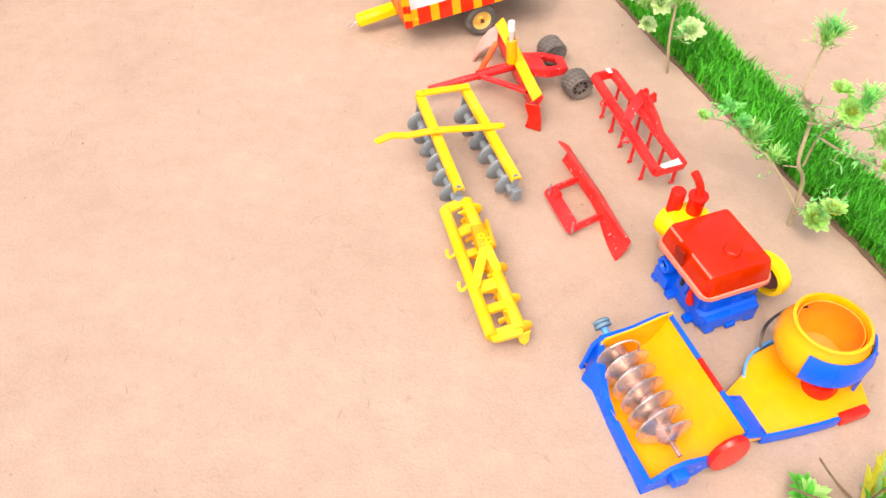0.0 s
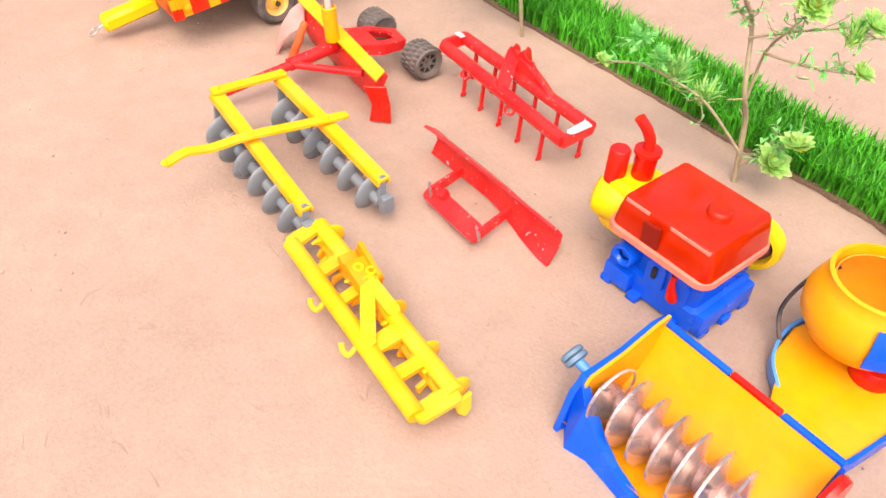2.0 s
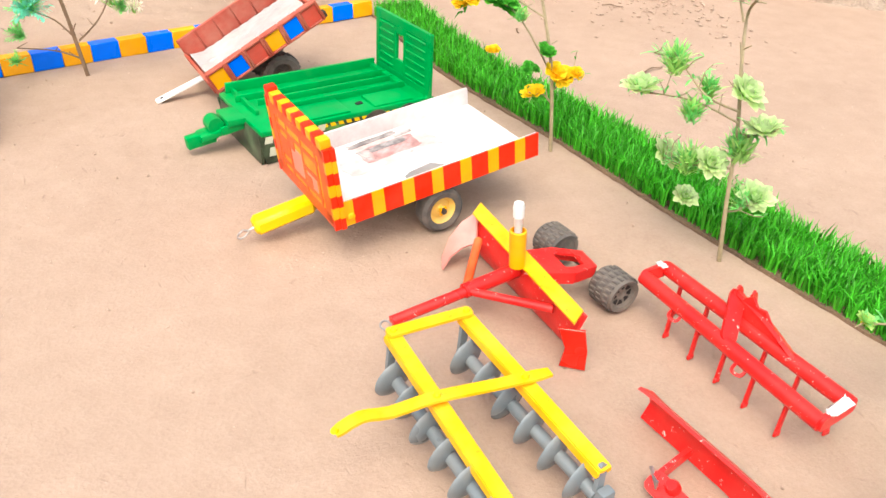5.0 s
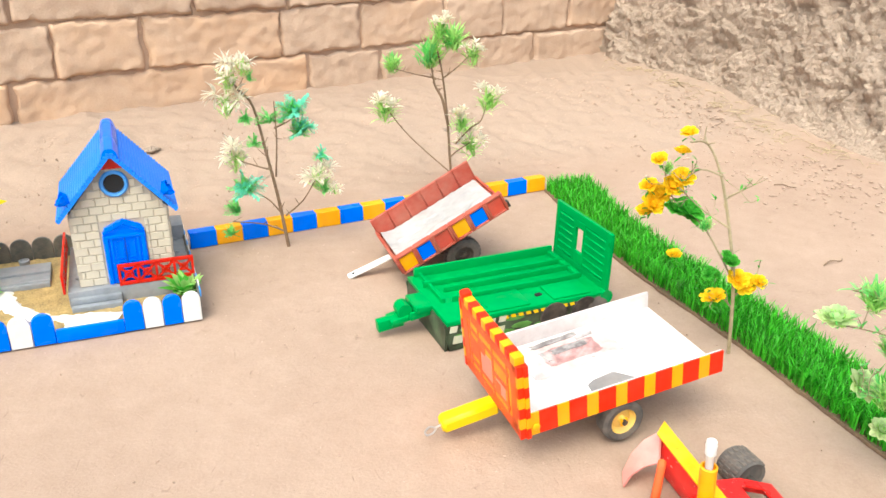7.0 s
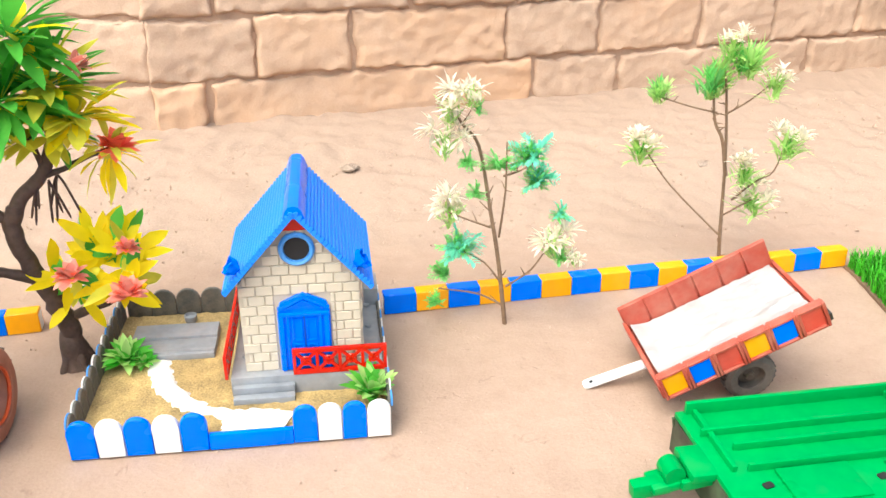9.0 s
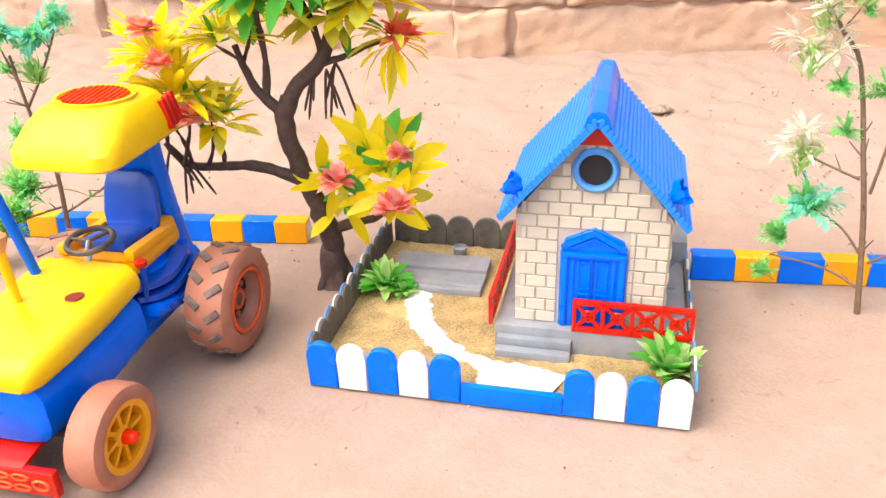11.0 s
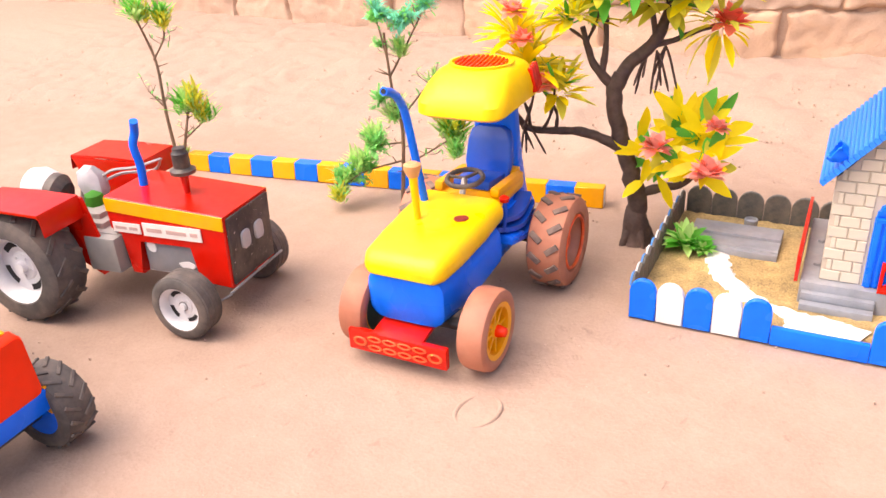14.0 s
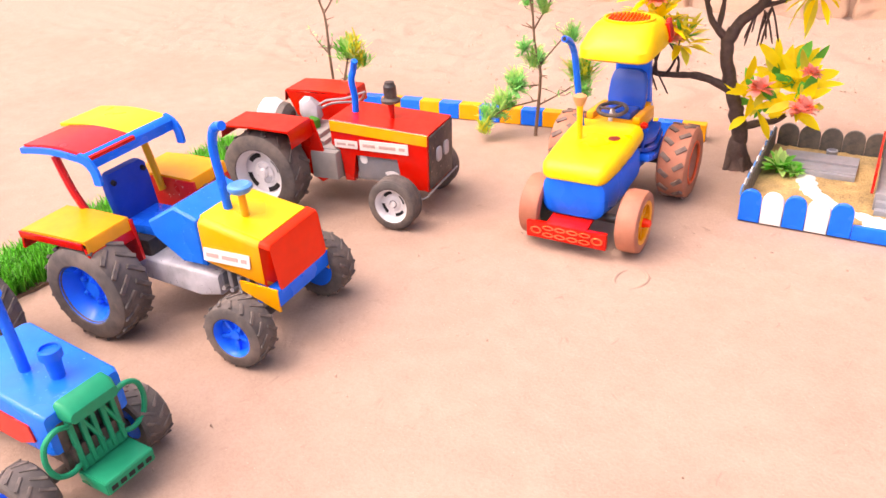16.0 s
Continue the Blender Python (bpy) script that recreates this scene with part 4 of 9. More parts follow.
def fender(ob, s, x0, x1, y0, y1, ztop, mat_, drop, label="", fwd=0.052):
    """Flat top with a bent front and rear lip and an inner cheek."""
    bm = BM()
    xc, w = s * (x0 + x1) / 2, x1 - x0
    prof = [Vector(q) for q in ((0, y1 + 0.007, ztop - 0.022), (0, y1 + 0.005, ztop - 0.002), (0, y1 + 0.003, ztop + 0.001), (0, (y0 + y1) / 2, ztop + 0.0025), (0, y0 + 0.002, ztop + 0.001), (0, y0, ztop - 0.001), (0, y0 - 0.002, ztop - 0.016))]
    secs = [[(xc - w / 2, p.y, p.z), (xc + w / 2, p.y, p.z), (xc + w / 2, p.y, p.z - 0.003), (xc - w / 2, p.y, p.z - 0.003)] for p in prof]
    loft(bm, secs)
    f = part("fender", bm, mat_[0], ob, label)
    bm = BM()
    m = pose(s * x0, 0, 0) @ Matrix(((0, 0, 1, 0), (1, 0, 0, 0), (0, 1, 0, 0), (0, 0, 0, 1)))
    prism(bm, [(y0 + 0.004, ztop - 0.002), (y1 + 0.008, ztop - 0.002), (y1 + fwd, ztop - drop), (y1 + fwd - 0.018, ztop - drop - 0.010), (y0 + 0.02, ztop - 0.04)], 0.004, m)
    part("fender_cheek", bm, mat_[1], f)
    return f


def red_tractor():
    ob = thing("toy_tractor", pose(-0.2956, 1.9328, 0, 0, 0, -69.97) @ Matrix.Diagonal((1, 1, 1.04, 1)), "handmade red toy tractor with yellow stripe and black grille", "toy tractor")
    bm = BM()
    prism(bm, [(-0.122, 0.143), (0.044, 0.133), (0.040, 0.044), (-0.004, 0.047), (-0.008, 0.092), (-0.082, 0.092), (-0.088, 0.047), (-0.104, 0.047), (-0.106, 0.098), (-0.122, 0.103)], 0.094,
          Matrix(((0, 0, 1, 0), (1, 0, 0, 0), (0, 1, 0, 0), (0, 0, 0, 1))), 0.0015)
    hood = part("hood", bm, RED, ob, "glossy red boxy hood")
    for s in (-1, 1):
        bm = BM()
        prism(bm, [(-0.121, 0.1415), (0.043, 0.1320), (0.042, 0.116), (-0.121, 0.126)], 0.0016, Matrix(((0, 0, 1, s * 0.0475), (1, 0, 0, 0), (0, 1, 0, 0), (0, 0, 0, 1))))
        part("stripe", bm, ORA, hood, "yellow-orange stripe", smooth=False)
    bm = BM()
    box(bm, (0, 0.0425, 0.0885), (0.086, 0.005, 0.082), 0.0015, (-2.5, 0, 0))
    gr = part("grille", bm, CHIPB, ob, "chipped black front grille")
    for x in (-0.014, 0.014):
        bm = BM()
        prism(bm, rrect(0.017, 0.022, 0.006), 0.004, pose(x, 0.046, 0.094, 90, 0, 0), 0.0006)
        part("headlight", bm, GREYL, gr, "grey oval headlight")
    bm = BM()
    box(bm, (0, -0.045, 0.072), (0.084, 0.076, 0.044), 0.006)
    en = part("engine_block", bm, GREY, ob, "grey engine side with paint chips")
    for y, z, w, h, a in ((-0.070, 0.083, 0.014, 0.014, 12), (-0.022, 0.064, 0.024, 0.009, -6)):
        for x in (0.0425, -0.0425):
            bm = BM()
            prism(bm, [(w / 2 * math.cos(t) * (1 + 0.3 * noise.noise((t, y * 50, 1))), h / 2 * math.sin(t) * (1 + 0.3 * noise.noise((t, 3, z * 50)))) for t in [2 * math.pi * q / 14 for q in range(14)]], 0.001, pose(x, y, z, 90, 0, 90))
            part("paint_chip", bm, WHI, en, smooth=False)
    # grey housings between seat and hood
    for y0, y1, z0, z1, hw in ((-0.168, -0.112, 0.062, 0.098, 0.050), (-0.190, -0.150, 0.080, 0.112, 0.032)):
        bm = BM()
        box(bm, (0, (y0 + y1) / 2, (z0 + z1) / 2), (2 * hw, y1 - y0, z1 - z0), 0.004)
        part("gear_housing", bm, mat("olive_grey_plastic", (0.26, 0.25, 0.23), 0.45, vary=0.15, dust=0.15) if hw == 0.05 else bpy.data.materials["olive_grey_plastic"], ob, "olive-grey gear housing")
    label_plate(ob, 0.0485, -0.030, 0.108, 0.082, 0.016, WORDS, 1)
    label_plate(ob, 0.0485, -0.095, 0.107, 0.040, 0.012, [(-0.2, 0, 0.4), (0.25, 0, 0.3)], 1)
    bm = BM()
    box(bm, (0, -0.13, 0.052), (0.07, 0.17, 0.012), 0.002)
    box(bm, (0, -0.19, 0.062), (0.055, 0.12, 0.035), 0.004)
    part("chassis", bm, GREYL, ob)
    bm = BM()
    box(bm, (0.036, -0.131, 0.074), (0.052, 0.046, 0.044), 0.003)
    box(bm, (0.012, -0.158, 0.095), (0.06, 0.04, 0.02), 0.003)
    box(bm, (-0.02, -0.135, 0.085), (0.04, 0.04, 0.05), 0.003)
    part("gearbox", bm, bpy.data.materials["olive_grey_plastic"], ob, "olive-grey gearbox cover")
    bm = BM()
    box(bm, (0.005, -0.222, 0.100), (0.06, 0.05, 0.012), 0.004)
    seat = part("seat", bm, BLK, ob, "black seat pan")
    bm = BM()
    lathe(bm, [(0, 0.026), (0.016, 0.022), (0.025, 0.008), (0.026, -0.004), (0.022, -0.018), (0, -0.022)], pose(0.018, -0.244, 0.132, 60, 0, 10), 22)
    part("seat_back", bm, WHI, ob, "round white seat back")
    bm = BM()
    lathe(bm, [(0, 0.020), (0.014, 0.018), (0.0235, 0.006), (0.024, -0.004), (0.016, -0.014), (0, -0.016)], pose(0.016, -0.226, 0.127, 75, 0, 8), 22)
    part("seat_cushion", bm, BLK, ob, "dark seat cushion")
    bm = BM()
    lathe(bm, [(0, 0.022), (0.012, 0.018), (0.018, 0.004), (0.016, -0.014), (0.010, -0.022), (0, -0.024)], pose(-0.012, -0.192, 0.132, 20, 0, 0), 16)
    for v in bm.verts:
        v.co += 0.004 * noise.noise_vector(v.co * 120)
    part("knotted_ball", bm, GREYL, ob, "grey knotted ball")
    bm = BM()
    lathe(bm, [(0, 0.014), (0.011, 0.008), (0.012, -0.008), (0.007, -0.018), (0, -0.02)], pose(0.006, -0.178, 0.117), 14)
    for v in bm.verts:
        v.co += 0.003 * noise.noise_vector(v.co * 150)
    part("knotted_ball", bm, LEAFD, ob, "dark green knotted ball")
    bm = BM()
    tube(bm, curved([(-0.012, -0.186, 0.134), (-0.02, -0.165, 0.147), (-0.03, -0.135, 0.150), (-0.045, -0.105, 0.158)], 4), 0.0018, 6)
    tube(bm, curved([(-0.012, -0.184, 0.130), (-0.03, -0.16, 0.140), (-0.045, -0.12, 0.142), (-0.045, -0.105, 0.158)], 4), 0.0018, 6)
    part("wire_lever", bm, STEEL, ob, "bent wire levers")
    for s in (-1, 1):
        fender(ob, s, 0.058, 0.122, -0.268, -0.152, 0.146, (RED, RED), 0.090, "folded red fender", 0.032)
        wr = wheel(ob, s * 0.092, -0.218, 0.068, 0.052, RUB, RIMW, "slot", s, 0.60, lugs=15, high=.035)
        wheel(ob, 0.083 if s > 0 else -0.070, 0.0, 0.039, 0.032, RUB, RIMW, "slot", s, 0.66, lugs=None)
    bm = BM()
    cyl(bm, (-0.1, -0.218, 0.068), (0.1, -0.218, 0.068), 0.008)
    part("axle", bm, GREY, ob)
    bm = BM()
    cyl(bm, (-0.09, 0, 0.039), (0.09, 0, 0.039), 0.006)
    part("axle", bm, GREY, ob)
    bm = BM()
    tube(bm, [(-0.055, 0.046, 0.046), (0.06, 0.046, 0.046)], 0.0016, 6)
    part("tie_rod", bm, GREY, ob)
    bm = BM()
    tube(bm, [(0.058, 0.046, 0.044), (0.066, 0.02, 0.030)], 0.0014, 6)
    part("tie_rod", bm, GREY, ob)
    bm = BM()
    box(bm, (0, 0, 0.047), (0.03, 0.03, 0.02), 0.002)
    part("axle_block", bm, GREY, ob)
    bm = BM()
    tube(bm, curved([(0, -0.100, 0.138), (-0.001, -0.099, 0.165), (0.001, -0.101, 0.190), (-0.003, -0.098, 0.205), (0.001, -0.092, 0.220)], 5), [0.0052] * 21, 10)
    part("exhaust_pipe", bm, BLU, ob, "crooked blue exhaust pipe")
    bm = BM()
    lathe(bm, [(0, 0), (0.0035, 0), (0.0055, 0.022), (0.004, 0.026), (0, 0.026)], pose(0, -0.036, 0.136), 14)
    part("filter_stem", bm, RED, ob)
    bm = BM()
    lathe(bm, [(0.004, 0.020), (0.0150, 0.023), (0.0155, 0.027), (0.010, 0.030), (0.010, 0.047), (0.008, 0.049), (0.0075, 0.053), (0, 0.053)], pose(0, -0.036, 0.139), 20)
    part("filter_cap", bm, BLK, ob, "black air filter cap")


red_tractor()


def canopy_tractor():
    ob = thing("toy_tractor", pose(-0.1885, 1.5984, 0, 0, 0, -72.05) @ Matrix.Diagonal((1, 1, 1.02, 1)), "handmade yellow, red and blue toy tractor with a striped canopy", "toy tractor")
    bm = BM()
    loft(bm, hood_sections([-0.085, -0.078, 0.0, 0.006], [0.098, 0.102, 0.106, 0.100], [0.088, 0.087, 0.074, 0.074], [0.146, 0.148, 0.133, 0.130], 0.008, 3))
    hood = part("hood", bm, ORA, ob, "yellow hood, its shaded sides coloured orange")
    # brighter sheet on top: lit top and shaded sides put in as two colours
    bm = BM()
    loft(bm, hood_sections([-0.084, 0.005], [0.086, 0.092], [0.145, 0.128], [0.1498, 0.1345], 0.002, 2))
    part("hood_top", bm, YEL, hood, "hood top coloured as lit yellow")
    bm = BM()
    loft(bm, [[(px, 0.004, 0.1025 + pz) for px, pz in rrect(0.105, 0.062, 0.005, 2)], [(px, 0.018 - 0.10 * pz, 0.1015 + pz) for px, pz in rrect(0.104, 0.061, 0.006, 3)], [(px, 0.0205 - 0.10 * pz, 0.1015 + pz) for px, pz in rrect(0.101, 0.058, 0.006, 3)]])
    part("front_panel", bm, REDO, ob, "orange-red front panel")
    bm = BM()
    box(bm, (0, 0.006, 0.063), (0.108, 0.034, 0.022), 0.002)
    part("front_band", bm, BLU, ob, "blue front band")
    for s in (-1, 1):
        bm = BM()
        prism(bm, [(0.022, 0.075), (0.022, 0.046), (-0.03, 0.066), (-0.032, 0.078)], 0.003, Matrix(((0, 0, 1, s * 0.054), (1, 0, 0, 0), (0, 1, 0, 0), (0, 0, 0, 1))))
        part("front_cheek", bm, ORA, ob)
    bm = BM()
    prism(bm, [(-0.085, 0.146), (-0.118, 0.158), (-0.165, 0.132), (-0.160, 0.112), (-0.120, 0.084), (-0.085, 0.084)], 0.100, Matrix(((0, 0, 1, 0), (1, 0, 0, 0), (0, 1, 0, 0), (0, 0, 0, 1))), 0.003)
    part("dashboard", bm, BLUW, ob, "faceted blue dashboard cover")
    label_plate(ob, 0.0545, -0.045, 0.106, 0.068, 0.016, WORDS, 1, -9)
    bm = BM()
    loft(bm, hood_sections([-0.075, -0.10, -0.20, -0.235], [0.09, 0.108, 0.100, 0.07], [0.042, 0.042, 0.048, 0.05], [0.070, 0.078, 0.078, 0.07], 0.004, 3))
    part("chassis", bm, FLAKE, ob, "flaking silver-grey chassis")
    bm = BM()
    box(bm, (0, -0.04, 0.062), (0.06, 0.08, 0.03), 0.003)
    for k in range(5):
        box(bm, (0.034, -0.075 + 0.014 * k, 0.060 + 0.004 * (k % 2)), (0.010, 0.006, 0.022), 0.001)
        cyl(bm, (0.03, -0.07 + 0.014 * k, 0.05), (0.046, -0.068 + 0.013 * k, 0.055), 0.003, n=6)
    part("engine_linkage", bm, GREY, ob, "exposed grey linkage")
    bm = BM()
    box(bm, (0, -0.205, 0.105), (0.062, 0.056, 0.014), 0.004)
    seat = part("seat", bm, BLU, ob, "blue seat")
    bm = BM()
    loft(bm, [[(px, -0.232 - 0.15 * (z - 0.105) + py, z) for px, py in rrect(w, 0.012, 0.004, 3)] for z, w in ((0.108, 0.068), (0.15, 0.072), (0.168, 0.070), (0.174, 0.056))])
    bk = part("backrest", bm, BLUD, ob, "dark blue backrest")
    for x in (-0.026, 0.026):
        bm = BM()
        cyl(bm, (x, -0.231, 0.162), (x, -0.2355, 0.163), 0.0035, n=12)
        part("bolt", bm, HOLE, bk)
    bm = BM()
    box(bm, (0, -0.215, 0.085), (0.09, 0.075, 0.03), 0.004)
    part("seat_mount", bm, BLK, ob)
    for s in (-1, 1):
        fender(ob, s, 0.058, 0.128, -0.292, -0.190, 0.137, (YELO, REDW), 0.055, "amber fender with red edge", 0.014)
        for y, z in ((-0.185, 0.120), (-0.2925, 0.122)):
            bm = BM()
            box(bm, (s * 0.093, y, z), (0.072, 0.004, 0.020), 0.001, (20 if y > -0.2 else -14, 0, 0))
            part("fender_edge", bm, RED, ob, "red bent end of the fender")
        bm = BM()
        box(bm, (s * 0.1292, -0.241, 0.132), (0.003, 0.104, 0.009), 0.001)
        part("fender_edge", bm, RED, ob, "red outer edge of the fender")
        wheel(ob, 0.106 if s > 0 else -0.096, -0.210, 0.064, 0.052, RUB, BLU, "dish", s, 0.60)
        wheel(ob, 0.097 if s > 0 else -0.070, -0.006 if s > 0 else 0.0, 0.041, 0.036, RUB, BLU, "star", s, 0.60)
        bm = BM()
        tube(bm, curved([(s * 0.056, -0.258, 0.132), (s * 0.058, -0.272, 0.165), (s * 0.058, -0.284, 0.205)] if s > 0 else [(s * 0.052, -0.235, 0.120), (s * 0.052, -0.244, 0.165), (s * 0.05, -0.252, 0.208)], 4), 0.0050, 8)
        part("canopy_post", bm, REDW if s > 0 else ORA, ob, "red canopy post" if s > 0 else "orange canopy post")
    # canopy: one bent sheet in two colours with a blue rim
    def sheet(bm, x0, x1, y0, y1, dz, th, droop=0.0):
        prof = curved([(0, y1 + 0.014, 0.196 - droop), (0, y1 + 0.009, 0.212), (0, y1 - 0.002, 0.2195), (0, (y0 + y1) / 2, 0.2245), (0, y0, 0.2205)], 5)
        if not droop:
            prof = prof[8:]
        loft(bm, [[(x0, p.y, p.z + dz), (x1, p.y, p.z + dz), (x1, p.y, p.z + dz - th), (x0, p.y, p.z + dz - th)] for p in prof])
    bm = BM()
    sheet(bm, 0.002, 0.074, -0.312, -0.208, 0.002, 0.004)
    part("canopy_panel", bm, RED, ob, "red canopy half")
    bm = BM()
    sheet(bm, -0.069, 0.002, -0.330, -0.214, 0.002, 0.004)
    part("canopy_panel", bm, YEL, ob, "yellow canopy half")
    bm = BM()
    sheet(bm, -0.072, 0.078, -0.316, -0.212, -0.0015, 0.007)
    rim = part("canopy_rim", bm, BLUW, ob, "blue canopy rim with worn edges")
    bm = BM()
    loft(bm, [[(-0.068, y, z), (0.078, y, z), (0.078, y - d, z - 0.013), (-0.068, y - d, z - 0.013)] for y, z, d in ((-0.212, 0.2225, 0.0), (-0.206, 0.2205, 0.002), (-0.203, 0.2165, 0.002))])
    part("front_lip", bm, BLUW, rim)
    for s in (-1, 1):
        bm = BM()
        x = 0.072 * s + 0.005
        strap(bm, curved([(x, -0.218, 0.219), (x, -0.206, 0.214), (x, -0.198, 0.203), (x, -0.196, 0.186)], 5), 0.012, 0.004, (1, 0, 0))
        part("hook", bm, BLUW, rim, "downturned corner hook")
    bm = BM()
    tube(bm, curved([(0.010, -0.068, 0.140), (0.010, -0.070, 0.18), (0.010, -0.073, 0.222), (0.012, -0.064, 0.247), (0.018, -0.046, 0.255)], 5), [0.0056] * 21, 10)
    part("exhaust_pipe", bm, BLU, ob, "bent blue exhaust pipe")
    bm = BM()
    cyl(bm, (0.012, -0.042, 0.135), (0.012, -0.042, 0.174), 0.0055, 0.0045, 12)
    part("filter_stem", bm, ORA, ob)
    bm = BM()
    lathe(bm, [(0, 0.0), (0.012, 0.001), (0.015, 0.005), (0.015, 0.009), (0.011, 0.011), (0.005, 0.009), (0, 0.010)], pose(0.012, -0.042, 0.172), 20)
    part("filter_cap", bm, BLUL, ob, "pale blue filter cap")
    bm = BM()
    cyl(bm, (-0.1, -0.21, 0.064), (0.1, -0.21, 0.064), 0.008)
    part("axle", bm, BLK, ob)
    bm = BM()
    cyl(bm, (-0.09, 0, 0.041), (0.09, 0, 0.041), 0.006)
    part("axle", bm, BLK, ob)
    bm = BM()
    tube(bm, [(-0.05, 0.012, 0.050), (0.05, 0.012, 0.050)], 0.0022, 6)
    part("tie_rod", bm, BLK, ob)


canopy_tractor()


def blue_tractor():
    ob = thing("toy_tractor", pose(-0.1096, 1.2997, 0, 0, 0, -77.7) @ Matrix.Diagonal((0.94, 0.94, 0.92, 1)), "handmade blue toy tractor with a green plastic front guard", "toy tractor")
    bm = BM()
    loft(bm, hood_sections([-0.135, -0.128, 0.002, 0.008], [0.088, 0.092, 0.090, 0.086], [0.075, 0.072, 0.070, 0.072], [0.134, 0.136, 0.122, 0.119], 0.005, 3))
    hood = part("hood", bm, BLUW, ob, "glossy blue hood with worn edges")
    for s in (-1, 1):
        bm = BM()
        prism(bm, [(-0.128, 0.112), (-0.016, 0.104), (-0.012, 0.086), (-0.04, 0.074), (-0.128, 0.078)], 0.002, Matrix(((0, 0, 1, s * 0.0462), (1, 0, 0, 0), (0, 1, 0, 0), (0, 0, 0, 1))))
        part("side_panel", bm, RED, hood, "red side panel", smooth=False)
    bm = BM()
    box(bm, (0, 0.004, 0.075), (0.07, 0.01, 0.06), 0.002)
    box(bm, (0, -0.165, 0.058), (0.06, 0.36, 0.03), 0.003)
    part("chassis", bm, BLK, ob)
    # green guard: cap, slotted plate, tray and two side loops
    bm = BM()
    loft(bm, [[(px, 0.006, 0.117 + pz) for px, pz in rrect(0.058, 0.022, 0.005, 3)], [(px, 0.018, 0.116 + pz) for px, pz in rrect(0.058, 0.020, 0.006, 3)], [(px, 0.026, 0.112 + pz) for px, pz in rrect(0.054, 0.012, 0.005, 3)]])
    g = part("front_guard", bm, TEAL, ob, "green slotted front guard")
    for x, z, w, h, a in ((-0.024, 0.078, 0.0055, 0.064, 0), (-0.012, 0.078, 0.0055, 0.064, 0), (0.0, 0.078, 0.0055, 0.064, 0), (0.012, 0.078, 0.0055, 0.064, 0), (0.024, 0.078, 0.0055, 0.064, 0), (-0.018, 0.084, 0.004, 0.05, 20), (0.006, 0.084, 0.004, 0.05, 20), (0.0, 0.050, 0.054, 0.014, 0)):
        bm = BM()
        box(bm, (x, 0.014, z), (w, 0.006, h), 0.001, (4, a, 0), 1)
        part("guard_bar", bm, TEAL, g)
    bm = BM()
    box(bm, (0, 0.030, 0.040), (0.056, 0.040, 0.004), 0.001)
    box(bm, (0, 0.0495, 0.034), (0.056, 0.003, 0.014), 0.001)
    for x in (-0.028, 0.028):
        box(bm, (x, 0.030, 0.034), (0.003, 0.040, 0.014), 0.001)
    part("guard_tray", bm, TEAL, g)
    bm = BM()
    for k in range(5):
        box(bm, (-0.021 + 0.0105 * k, 0.0513, 0.033), (0.007, 0.001, 0.005), 0)
    part("tray_slot", bm, HOLE, g, smooth=False)
    for s in (-1, 1):
        bm = BM()
        tube(bm, curved([(s * 0.026, 0.014, 0.100), (s * 0.040, 0.016, 0.106), (s * 0.054, 0.016, 0.098), (s * 0.058, 0.016, 0.078), (s * 0.052, 0.016, 0.058), (s * 0.038, 0.016, 0.050), (s * 0.026, 0.014, 0.052)], 5), 0.0030, 8)
        part("guard_loop", bm, TEAL, g)
        wheel(ob, 0.074 if s > 0 else -0.062, -0.010, 0.036, 0.034, RUB, BLU, "star", s, 0.58)
        wheel(ob, s * 0.084, -0.325, 0.064, 0.052, RUB, BLU, "dish", s, 0.60)
        fender(ob, s, 0.052, 0.110, -0.405, -0.305, 0.137, (BLU, BLU), 0.085, "blue fender")
    bm = BM()
    lathe(bm, [(0, 0), (0.007, 0), (0.0085, 0.026), (0.0115, 0.027), (0.0115, 0.037), (0.009, 0.038), (0.009, 0.035), (0, 0.035)], pose(-0.004, -0.030, 0.122), 20)
    part("muffler", bm, BLU, ob, "blue capped muffler")
    bm = BM()
    tube(bm, curved([(0.008, -0.064, 0.12), (0.008, -0.066, 0.16), (0.008, -0.070, 0.20), (0.010, -0.066, 0.22), (0.014, -0.052, 0.228)], 4), 0.0056, 10)
    part("exhaust_pipe", bm, BLU, ob, "bent blue exhaust pipe")
    bm = BM()
    cyl(bm, (-0.09, -0.325, 0.064), (0.09, -0.325, 0.064), 0.008)
    part("axle", bm, BLK, ob)
    bm = BM()
    cyl(bm, (-0.075, -0.01, 0.037), (0.075, -0.01, 0.037), 0.006)
    part("axle", bm, BLK, ob)
    bm = BM()
    box(bm, (0, -0.225, 0.105), (0.062, 0.056, 0.014), 0.004)
    box(bm, (0, -0.255, 0.135), (0.066, 0.012, 0.06), 0.004, (-8, 0, 0))
    box(bm, (0, -0.225, 0.085), (0.07, 0.06, 0.03), 0.003)
    part("seat", bm, BLUD, ob, "dark blue seat")


blue_tractor()

# ---- farm implements ----
def lo(o):
    """World places into places round a thing's origin."""
    return lambda x, y, z: (x - o[0], y - o[1], z)


def bolt(parent, p, r=0.0035, h=0.003, m=None, name="bolt"):
    bm = BM()
    lathe(bm, [(0, h), (r * 0.7, h), (r, h * 0.4), (r, 0), (0, 0)], Matrix.Translation(p) @ (m or Matrix()), 10)
    part(name, bm, m and STEEL or YEL, parent)


